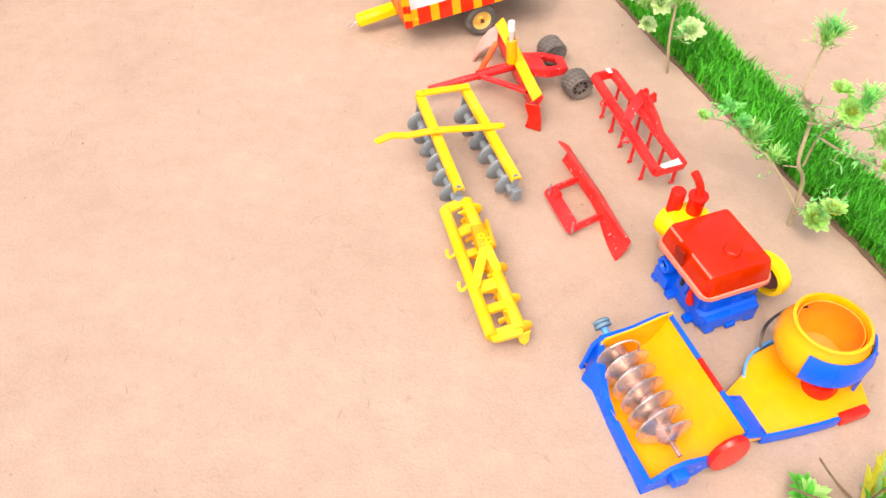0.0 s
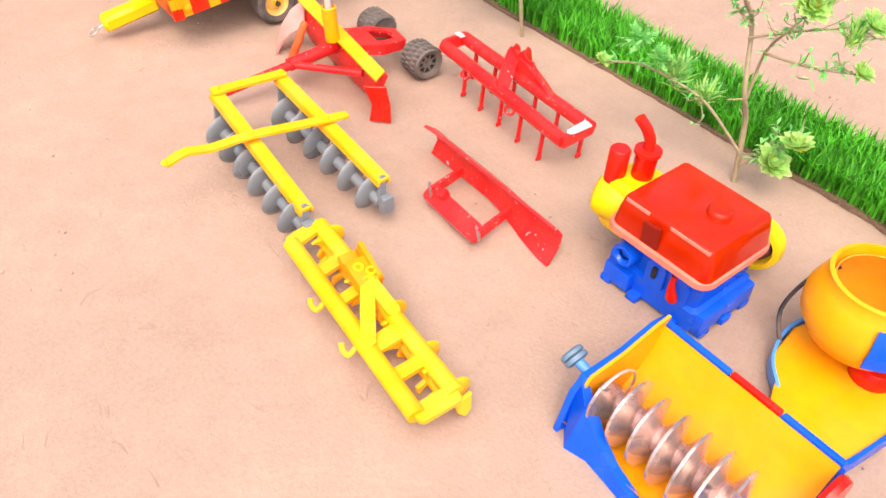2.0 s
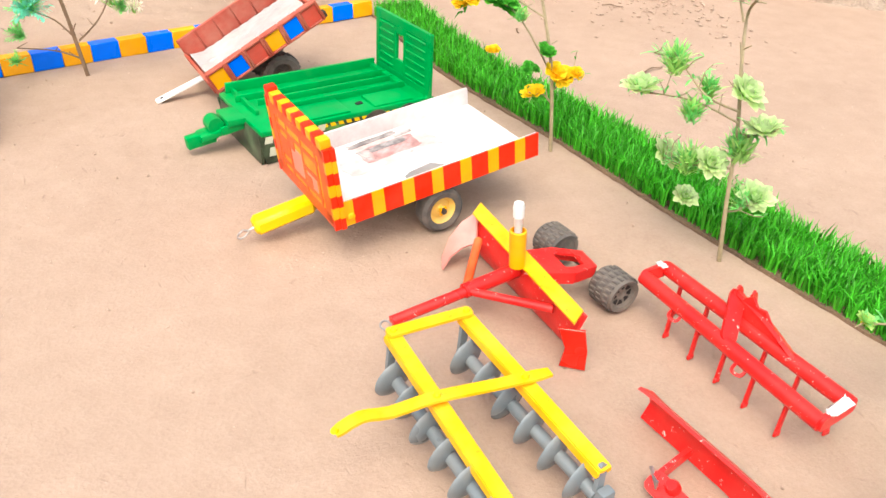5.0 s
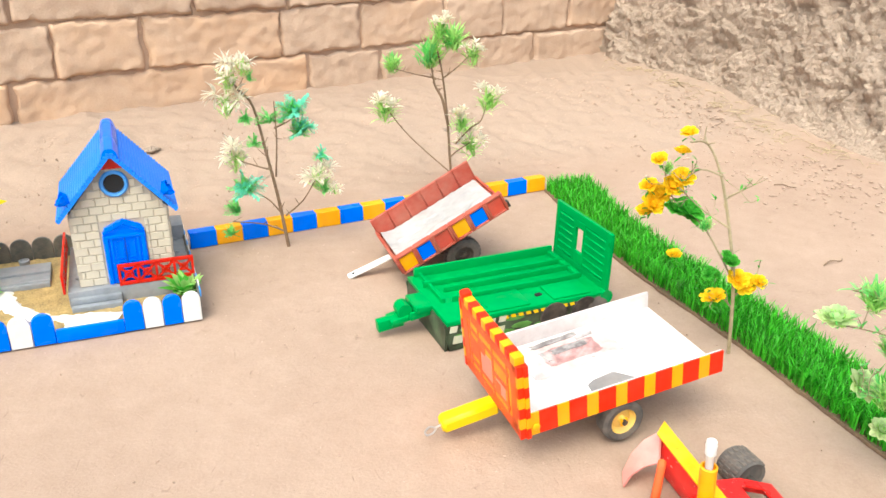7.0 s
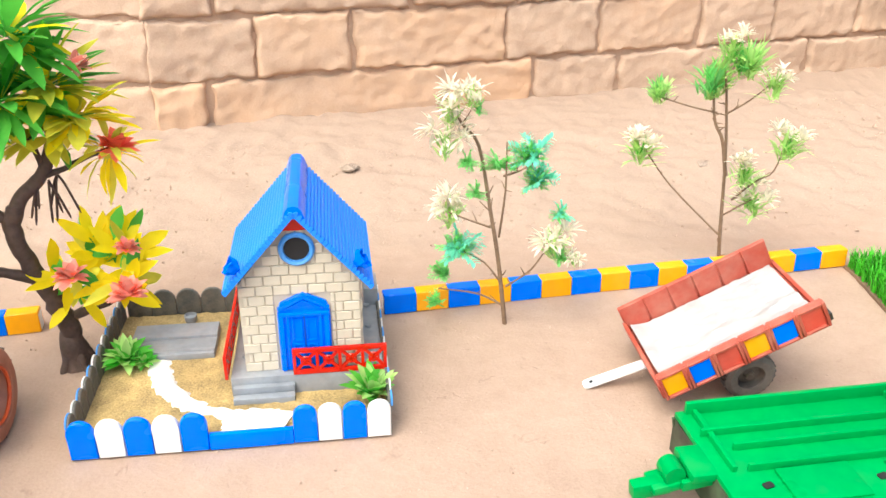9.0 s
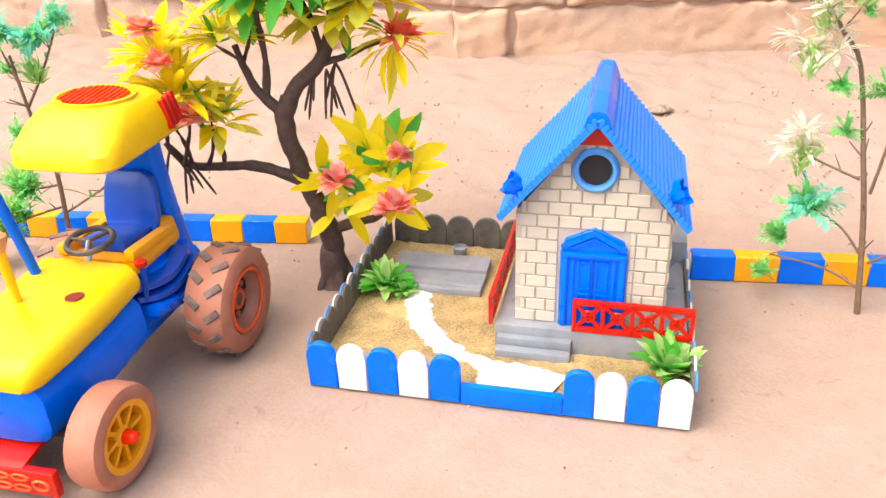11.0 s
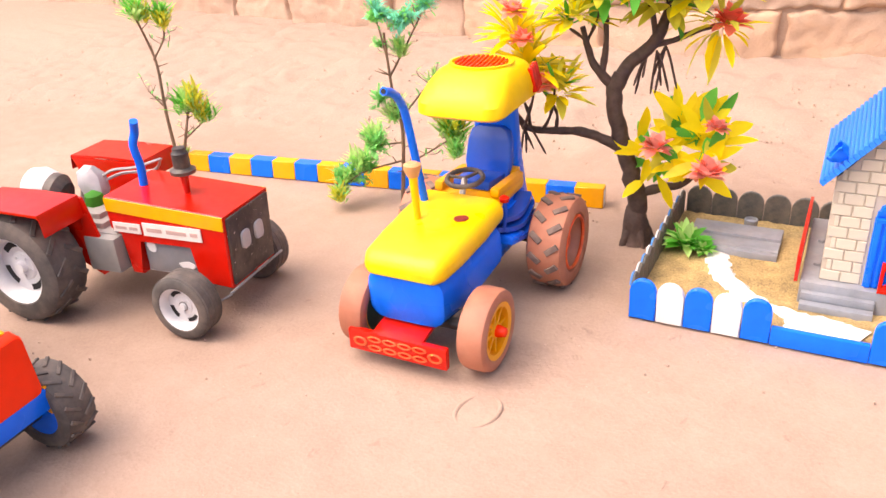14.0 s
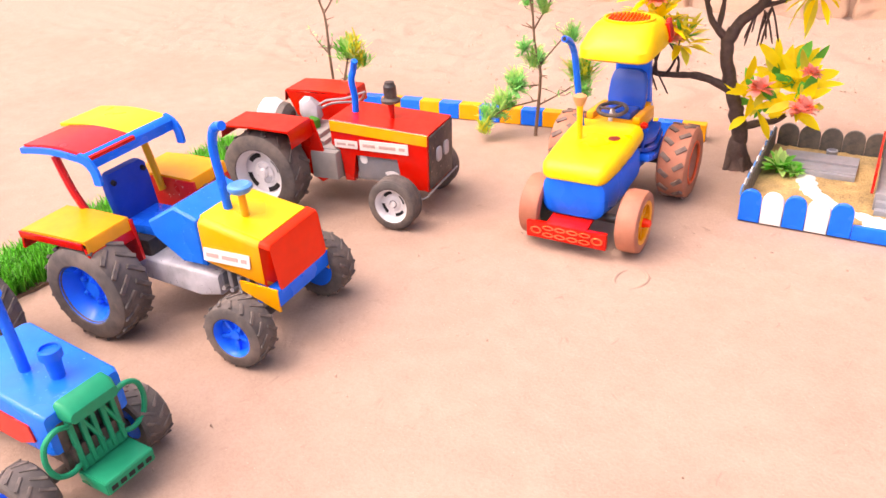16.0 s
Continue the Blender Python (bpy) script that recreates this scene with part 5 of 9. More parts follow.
def flat_bar(bm, a, b, w, th, ext=0.0, up=(0, 0, 1)):
    """A flat strap between two places, its broad side up, with rounded ends."""
    a, b = Vector(a), Vector(b)
    d = (b - a).normalized()
    s = Vector(up).cross(d).normalized()
    n = d.cross(s)
    L = (b - a).length + 2 * ext
    pts = rrect(L, w, w * 0.32, 3)
    M = Matrix((( d.x, s.x, n.x, 0), (d.y, s.y, n.y, 0), (d.z, s.z, n.z, 0), (0, 0, 0, 1)))
    M.translation = (a + b) / 2
    prism(bm, pts, th, M)


def disc_harrow():
    o = (0.94, 1.55)
    ob = thing("disc_harrow", pose(0.9436, 1.551, 0, 0, 0, -1.3), "yellow toy disc harrow with two rows of grey discs", "toy implement")
    W = lo(o)
    rows = ((W(0.889, 1.628, 0.071), W(0.931, 1.446, 0.043)), (W(0.962, 1.640, 0.070), W(1.014, 1.457, 0.048)))
    for a, b in rows:
        bm = BM()
        flat_bar(bm, a, b, 0.013, 0.003, 0.004)
        va, vb = Vector(a), Vector(b)
        sd = Vector((0, 0, 1)).cross((vb - va).normalized()).normalized()
        for q in (-1, 1):
            flat_bar(bm, va + sd * q * 0.0062 - Vector((0, 0, 0.004)), vb + sd * q * 0.0062 - Vector((0, 0, 0.004)), 0.008, 0.0022, 0.003, up=sd)
        part("beam", bm, YELI, ob, "yellow beam")
        d = vb - va
        ax0, ax1 = Vector((va.x - 0.004, va.y - 0.006, 0.033)), Vector((vb.x - 0.004, vb.y - 0.006, 0.0225))
        bm = BM()
        tube(bm, [ax0, ax1], 0.0062, 12)
        for p, q in ((ax0, va), (ax1, vb)):
            flat_bar(bm, p, q, 0.008, 0.004, 0.003, up=d)
        box(bm, ax1 + Vector((0.004, -0.005, 0.001)), (0.014, 0.010, 0.020), 0.003, (0, 0, 14))
        part("gang_axle", bm, DISC, ob, "grey gang axle with hangers")
        for k in range(6):
            c = ax0.lerp(ax1, (k + 0.35) / 5.9)
            bm = BM()
            m = Matrix.Translation(c) @ (d + Vector((0.035, 0.0, 0))).to_track_quat("Z", "Y").to_matrix().to_4x4()
            lathe(bm, [(0.005, 0.0035), (0.012, 0.0028), (0.0175, 0.0006), (0.0205, -0.0018), (0.0207, -0.0026), (0.0175, -0.0010), (0.012, 0.0010), (0.005, 0.0014)], m, 28, closed=True)
            part("disc", bm, DISC, ob)
    bm = BM()
    flat_bar(bm, W(0.889, 1.627, 0.0745), W(0.962, 1.640, 0.0735), 0.013, 0.003, 0.006)
    part("front_bar", bm, YELI, ob)
    bm = BM()
    pts = curved([W(0.818, 1.534, 0.060), W(0.84, 1.540, 0.066), W(0.865, 1.541, 0.064), W(0.905, 1.546, 0.0665), W(0.96, 1.548, 0.066), W(1.010, 1.553, 0.064)], 3)
    strap(bm, pts, 0.012, 0.003)
    part("draw_bar", bm, YELI, ob, "bent yellow draw bar")
    for p in (W(0.889, 1.627, 0.076), W(0.962, 1.640, 0.075), W(0.905, 1.546, 0.068), W(0.985, 1.550, 0.067), W(0.818, 1.534, 0.0618)):
        bolt(ob, p)


disc_harrow()


def grader():
    o = (1.06, 1.71)
    ob = thing("land_plane", pose(1.0587, 1.713, 0, 0, 0, 1.4) @ Matrix.Diagonal((1, 1, 0.94, 1)), "red toy drag grader with yellow blade bar and rubber wheels", "toy implement")
    W = lo(o)
    bm = BM()
    tube(bm, [W(0.917, 1.708, 0.024), W(1.005, 1.721, 0.036)], 0.0060, 12)
    tube(bm, [W(1.0, 1.721, 0.036), W(1.065, 1.733, 0.043)], 0.0085, 12)
    part("draw_tube", bm, REDW, ob, "red draw tube")
    bm = BM()
    torus(bm, pose(*W(0.910, 1.706, 0.022), 20, 0, 10), 0.0055, 0.0012, 16, 6)
    part("hitch_ring", bm, STEEL, ob)
    for q, mm in ((W(1.046, 1.795, 0.047), ORD), (W(1.070, 1.655, 0.046), REDW)):
        bm = BM()
        tube(bm, [W(1.002, 1.722, 0.036), q], 0.0049, 12)
        part("stay_tube", bm, mm, ob)
    bm = BM()
    A, B_ = Vector(W(1.057, 1.832, 0.068)), Vector(W(1.079, 1.618, 0.059))
    d = (B_ - A).normalized()
    sd = Vector((0, 0.25, 1)).cross(d).normalized()
    L = (B_ - A).length
    F_ = Matrix(((d.x, sd.x, 0, A.x), (d.y, sd.y, 0, A.y), (d.z, sd.z, 1, A.z), (0, 0, 0, 1)))
    prism(bm, [(-0.008, 0.010), (0.010, -0.010), (L + 0.004, -0.010), (L - 0.010, 0.010)], 0.003, F_, 0.0006)
    part("blade_bar", bm, YELI, ob, "flat yellow blade bar with slanted ends")
    bm = BM()
    secs = []
    for k in range(13):
        f = k / 12
        x, y = 1.060 + 0.024 * f, 1.828 - 0.206 * f
        secs.append([W(x + dx, y, z) for dx, z in ((0.002, 0.058), (-0.005, 0.040), (-0.004, 0.020), (0.004, 0.001), (0.007, 0.001), (-0.001, 0.020), (-0.002, 0.040), (0.005, 0.058))])
    loft(bm, secs)
    part("mouldboard", bm, REDW, ob, "curved red mouldboard")
    bm = BM()
    prism(bm, [(-0.016, 0.050), (0.010, 0.052), (0.015, 0.026), (0.016, 0.0), (-0.010, 0.001), (-0.006, 0.026)], 0.003, pose(*W(1.072, 1.614, 0.0), 90, 0, -32), 0.0006)
    part("end_plate", bm, RED, ob, "bent red end plate")
    bm = BM()
    loft(bm, [[W(1.056 + dx, 1.829 + dy, z), W(1.058 + dx, 1.829 + dy, z - 0.001), W(1.050 + dx, 1.806 + dy, z * 0.55), W(1.048 + dx, 1.806 + dy, z * 0.55 + 0.001)] for dx, dy, z in ((0.0, 0.0, 0.064), (-0.016, 0.004, 0.050), (-0.030, 0.004, 0.030), (-0.040, 0.0, 0.006))])
    part("blade_wing", bm, mat("faded_pink_paint", (0.62, 0.22, 0.20), 0.5, vary=0.2, dust=0.3), ob, "faded pink curved blade wing")
    bm = BM()
    lathe(bm, [(0.0085, 0), (0.009, 0.046), (0.007, 0.047), (0.0065, 0.040), (0, 0.040)], pose(*W(1.056, 1.716, 0.063), 0, -4, 0), 18)
    part("post", bm, ORA, ob, "orange sleeve")
    bm = BM()
    lathe(bm, [(0.004, 0.03), (0.0042, 0.062), (0.0058, 0.064), (0.0058, 0.072), (0.0062, 0.075), (0.005, 0.081), (0, 0.082)], pose(*W(1.056, 1.716, 0.063), 0, -4, 0), 16)
    part("knob", bm, WHI, ob, "white plastic knob")
    bm = BM()
    M = pose(*W(1.107, 1.724, 0.052), 0, 10, 4)
    outer = [(-0.034, -0.022), (0.010, -0.026), (0.045, -0.015), (0.046, 0.017), (0.012, 0.028), (-0.034, 0.024)]
    inner = [(0.004, -0.013), (0.012, -0.014), (0.031, -0.009), (0.031, 0.010), (0.012, 0.016), (0.004, 0.014)]
    rings = [[bm.verts.new(M @ Vector((px, py, pz))) for px, py in line] for line, pz in ((outer, -0.013), (outer, 0.0015), (inner, 0.0015), (inner, -0.0015))]
    lip = [bm.verts.new(M @ Vector((px * 0.95, py * 0.9, -0.0015))) for px, py in outer]
    low = [bm.verts.new(M @ Vector((px * 0.95, py * 0.9, -0.013))) for px, py in outer]
    for a, b in zip((low, rings[0], rings[1], rings[2], rings[3], lip), (rings[0], rings[1], rings[2], rings[3], lip, low)):
        for k in range(6):
            bm.faces.new((a[k], a[(k + 1) % 6], b[(k + 1) % 6], b[k]))
    bmesh.ops.recalc_face_normals(bm, faces=bm.faces)
    part("carriage_plate", bm, REDW, ob, "folded red carriage plate with a window", smooth=False)
    bm = BM()
    cyl(bm, W(1.169, 1.684, 0.0235), W(1.144, 1.802, 0.0235), 0.004)
    part("axle", bm, BLK, ob)
    for s, x, y in ((-1, 1.166, 1.694), (1, 1.147, 1.796)):
        m = pose(*W(x, y, 0.0235), s * -90, 0, 12)
        bm = BM()
        lathe(bm, [(0.0155, 0.017), (0.020, 0.018), (0.0215, 0.014), (0.0220, 0.0), (0.0215, -0.014), (0.020, -0.018), (0.0155, -0.017)], m, 32, closed=True)
        wh = part("wheel", bm, RUB, ob, "knobbly dark grey wheel")
        kb = BM()
        box(kb, (0, 0, 0), (0.003, 0.0042, 0.008), 0.0006, seg=1)
        me = mesh_of("tread_lug", kb, RUB)
        for k in range(20):
            for r_ in (-1, 0, 1):
                shared("tread_lug", me, wh, m @ pose(0, 0, 0, 0, 0, 360 * (k + 0.5 * (r_ % 2)) / 20) @ pose(0.0218, 0, r_ * 0.0105))
        bm = BM()
        lathe(bm, [(0, 0.010), (0.005, 0.011), (0.006, 0.0125), (0.0140, 0.0125), (0.0160, 0.016), (0.0160, -0.016), (0, -0.016)], m, 24)
        part("rim", bm, RUB, wh)
        kb = BM()
        prism(kb, [(0.0075, -0.0012), (0.0130, -0.0034), (0.0130, 0.0034), (0.0075, 0.0012)], 0.001, Matrix())
        me = mesh_of("rim_slot", kb, HOLE)
        for k in range(8):
            shared("rim_slot", me, wh, m @ pose(0, 0, 0, 0, 0, 45 * k) @ pose(0, 0, 0.0128))


grader()


def cultivator():
    o = (1.22, 1.57)
    ob = thing("cultivator", pose(1.2183, 1.5681, 0, 0, 0, -1.8), "chipped red toy cultivator with two beams of thin tines", "toy implement")
    W = lo(o)
    a = (Vector(W(1.186, 1.682, 0.046)), Vector(W(1.226, 1.449, 0.046)))
    b = (Vector(W(1.219, 1.692, 0.046)), Vector(W(1.268, 1.462, 0.046)))
    for p, q in (a, b):
        bm = BM()
        tube(bm, [p, q], 0.0080, 14)
        part("beam", bm, REDW, ob, "chipped red round beam")
    for p, q in ((a[0], b[0]), (a[1], b[1])):
        bm = BM()
        flat_bar(bm, p, q, 0.016, 0.005, 0.004, up=(0.2, -1, 0))
        part("end_plate", bm, REDW, ob)
        bm = BM()
        d = (q - p).normalized()
        e = 0.006 if p is a[1] else 0.020
        flat_bar(bm, p + d * e + Vector((0, 0, 0.0085)), q - d * 0.006 + Vector((0, 0, 0.0085)), 0.0085, 0.0016)
        for v in bm.verts:
            v.co += 0.004 * noise.noise_vector(v.co * 420)
        part("bare_patch", bm, WORNW, ob, "bare white patch where paint is gone")
    for (p, q), fs in ((a, (0.20, 0.36, 0.52, 0.68, 0.85)), (b, (0.10, 0.27, 0.43, 0.60, 0.77, 0.95))):
        for f in fs:
            c = p.lerp(q, f)
            bm = BM()
            box(bm, (c.x + 0.0012, c.y, 0.022), (0.0050, 0.0032, 0.044), 0.0006, (0, 2, 12), 1)
            box(bm, (c.x - 0.0005, c.y - 0.0015, 0.003), (0.0080, 0.0028, 0.006), 0.0008, (0, 0, 12), 1)
            part("tine", bm, REDW, ob)
    for f in (0.22, 0.6):
        c = a[0].lerp(a[1], f)
        bm = BM()
        tube(bm, curved([c + Vector((0, 0, -0.004)), c + Vector((-0.010, -0.004, -0.010)), c + Vector((-0.006, -0.012, -0.012)), c + Vector((0.0, -0.012, -0.006))], 4), 0.0018, 6)
        part("hook", bm, REDW, ob)
    c1, c2 = a[0].lerp(a[1], 0.52), b[0].lerp(b[1], 0.52)
    top = Vector(W(1.244, 1.606, 0.070))
    for p, w in ((c1, 0.016), (c2 + Vector((0.004, 0.02, 0)), 0.014), (c2 + Vector((0.010, -0.05, 0)), 0.014)):
        bm = BM()
        pts = curved([p + Vector((0, 0, 0.004)), p.lerp(top, 0.5) + Vector((0, 0, 0.006)), top], 4)
        strap(bm, pts, w, 0.004, up=(0.5, 0.2, 0.8))
        part("mast_strap", bm, REDW, ob)
    bd = (b[1] - b[0]).normalized()
    bn = bd.cross(Vector((0, 0, 1)))
    bm = BM()
    prism(bm, [(-0.034, 0.0), (0.034, 0.0), (0.030, 0.010), (0.018, 0.014), (0.008, 0.026), (-0.002, 0.023), (-0.010, 0.032), (-0.018, 0.025), (-0.026, 0.010)], 0.003,
          Matrix(((bd.x, 0, bn.x, c2.x), (bd.y, 0, bn.y, c2.y), (0, 1, 0, c2.z + 0.004), (0, 0, 0, 1))), 0.0006)
    part("mast_plate", bm, REDW, ob, "torn red mast plate")
    for dx, dy in ((0, 0), (0.010, -0.012)):
        bm = BM()
        prism(bm, [(-0.011, -0.010), (0.012, -0.012), (0.010, 0.002), (0.003, 0.007), (-0.004, 0.003), (-0.009, 0.006)], 0.003, pose(top.x + dx, top.y + dy, top.z, 78, 10, 28 + 900 * dx), 0.0006)
        part("mast_lug", bm, REDW, ob, "torn red mast lug")


cultivator()


def blade():
    o = (1.115, 1.44)
    ob = thing("grader_blade", pose(1.1158, 1.4426, 0, 0, 0, 0.4), "chipped red toy rear blade with a square hitch frame", "toy implement")
    W = lo(o)
    bm = BM()
    secs = []
    n = 24
    for k in range(n + 1):
        f = k / n
        x, y = 1.106 + 0.046 * f, 1.533 - 0.200 * f
        tw = 0.012 * max(0, 0.10 - f) * 10
        ht = 0.041 - 0.004 * f
        fl = smooth01((f - 0.45) / 0.55)
        secs.append([W(x + dx + tw * dx * 20 - 0.020 * fl * (1 - min(1, z)), y + 0.2 * dx - 0.012 * fl * (1 - min(1, z)), z * ht) for dx, z in ((-0.010, 1.0), (0.003, 0.72), (0.006, 0.4), (0.0, 0.02), (0.003, 0.02), (0.009, 0.4), (0.006, 0.74), (-0.007, 1.03))])
    loft(bm, secs)
    part("mouldboard", bm, REDW, ob, "long curved chipped red blade")
    A, B_, C, D = W(1.112, 1.470, 0.018), W(1.069, 1.455, 0.014), W(1.085, 1.377, 0.012), W(1.128, 1.392, 0.018)
    for p, q, nm in ((A, B_, "arm"), (D, C, "arm")):
        bm = BM()
        flat_bar(bm, p, q, 0.012, 0.004, 0.002, up=(0.2, 1, 0.1))
        part(nm, bm, REDW, ob)
    bm = BM()
    flat_bar(bm, B_, C, 0.020, 0.005, 0.004, up=(-0.55, 0, 0.8))
    part("hitch_plate", bm, REDW, ob, "red channel hitch plate")
    for p in (B_, C):
        bm = BM()
        tube(bm, [(p[0] - 0.004, p[1] - 0.009, p[2] + 0.004), (p[0] + 0.003, p[1] + 0.010, p[2] + 0.004)], 0.0018, 6)
        tube(bm, [(p[0] - 0.004, p[1] - 0.009, p[2] + 0.001), (p[0] - 0.004, p[1] - 0.009, p[2] + 0.010)], 0.0012, 6)
        part("cotter_pin", bm, STEEL, ob)
    bm = BM()
    lathe(bm, [(0, 0.008), (0.005, 0.008), (0.0065, 0.005), (0.0065, 0), (0, 0)], pose(B_[0] + 0.008, B_[1] - 0.016, B_[2] + 0.004, 0, -30, 0), 12)
    part("boss", bm, REDW, ob)


blade()


def rotavator():
    o = (0.94, 1.31)
    ob = thing("rotary_tiller", pose(0.9441, 1.3152, 0, 0, 0, -0.45) @ Matrix.Diagonal((0.983, 0.983, 0.88, 1)), "yellow toy rotary tiller lying on the sand", "toy implement")
    W = lo(o)
    a = (Vector(W(0.903, 1.415, 0.032)), Vector(W(0.937, 1.189, 0.030)))
    b = (Vector(W(0.936, 1.430, 0.034)), Vector(W(0.974, 1.196, 0.032)))
    for p, q in (a, b):
        bm = BM()
        tube(bm, [p, q], 0.0082, 16)
        part("frame_tube", bm, YELI, ob, "yellow frame tube")
    for f, w in ((0.0, 0.016), (0.22, 0.014), (0.40, 0.012), (0.66, 0.018), (0.82, 0.013), (1.0, 0.018)):
        bm = BM()
        flat_bar(bm, a[0].lerp(a[1], f), b[0].lerp(b[1], f), w, 0.005, 0.002)
        part("cross_member", bm, ORA if f in (0.22, 0.82) else YELI, ob)
    sh0, sh1 = Vector(W(0.934, 1.422, 0.019)), Vector(W(0.970, 1.196, 0.017))
    bm = BM()
    tube(bm, [sh0, sh1], 0.005, 10)
    part("rotor_shaft", bm, ORA, ob)
    d = (sh1 - sh0)
    for k in range(11):
        c = sh0.lerp(sh1, (k + 0.5) / 11)
        bm = BM()
        for j in range(3):
            m = Matrix.Translation(c) @ d.to_track_quat("Z", "Y").to_matrix().to_4x4() @ pose(0, 0, 0, 0, 0, 120 * j + 37 * k)
            prism(bm, [(0.003, -0.003), (0.013, -0.004), (0.0165, 0.002), (0.0165, 0.007), (0.012, 0.003), (0.003, 0.003)], 0.004, m, 0.0005)
        part("rotor_tine", bm, ORA if k % 3 == 1 else YELI, ob)
    for f in (0.06, 0.55, 0.78, 0.97):
        c = b[0].lerp(b[1], f) + Vector((0.005, 0.001, -0.009))
        bm = BM()
        m = Matrix.Translation(c) @ d.to_track_quat("Z", "Y").to_matrix().to_4x4()
        lathe(bm, [(0.0, 0.003), (0.006, 0.0028), (0.0135, 0.0012), (0.0150, 0.0), (0.0150, -0.0018), (0.0135, -0.001), (0, 0.0)], m, 18)
        part("side_disc", bm, YELI, ob)
    m0 = Vector(W(0.948, 1.338, 0.056))
    bm = BM()
    box(bm, m0 + Vector((0, 0, -0.008)), (0.026, 0.030, 0.016), 0.003, (12, 0, 10))
    box(bm, m0 + Vector((-0.002, 0.022, -0.016)), (0.022, 0.024, 0.012), 0.003, (24, 0, 8))
    box(bm, m0 + Vector((0.008, 0.008, -0.004)), (0.005, 0.040, 0.020), 0.0015, (18, 0, 8))
    gb = part("gearbox", bm, mat("orange_cast_plastic", (0.80, 0.26, 0.0), 0.36, vary=0.12, bump=0.1, spec=0.3), ob, "orange-yellow gearbox")
    for dx, dy in ((-0.004, 0.002), (0.005, -0.006)):
        bm = BM()
        torus(bm, pose(m0.x + dx, m0.y + dy, m0.z + 0.0005, 12, 0, 0), 0.0038, 0.0013, 14, 6)
        part("boss_ring", bm, YEL, gb)
    for q in (a[0].lerp(a[1], 0.66), b[0].lerp(b[1], 0.60)):
        bm = BM()
        flat_bar(bm, m0 + Vector((0, -0.010, -0.004)), q + Vector((0, 0, 0.007)), 0.013, 0.004, 0.002)
        part("mast_strap", bm, YELI, ob)
    bm = BM()
    prism(bm, [(-0.008, 0.0), (0.009, 0.002), (0.007, -0.016), (0.001, -0.022), (-0.006, -0.014)], 0.004, pose(b[1].x + 0.004, b[1].y - 0.004, b[1].z - 0.004, 80, 0, 12), 0.0008)
    part("tail_lug", bm, YELI, ob)
    for f in (0.34, 0.60):
        c = a[0].lerp(a[1], f)
        bm = BM()
        tube(bm, curved([c, c + Vector((-0.008, -0.005, -0.006)), c + Vector((-0.014, -0.007, -0.008)), c + Vector((-0.017, -0.002, -0.005)), c + Vector((-0.016, 0.003, -0.001))], 4), 0.0026, 8)
        part("hook", bm, YELI, ob)


rotavator()


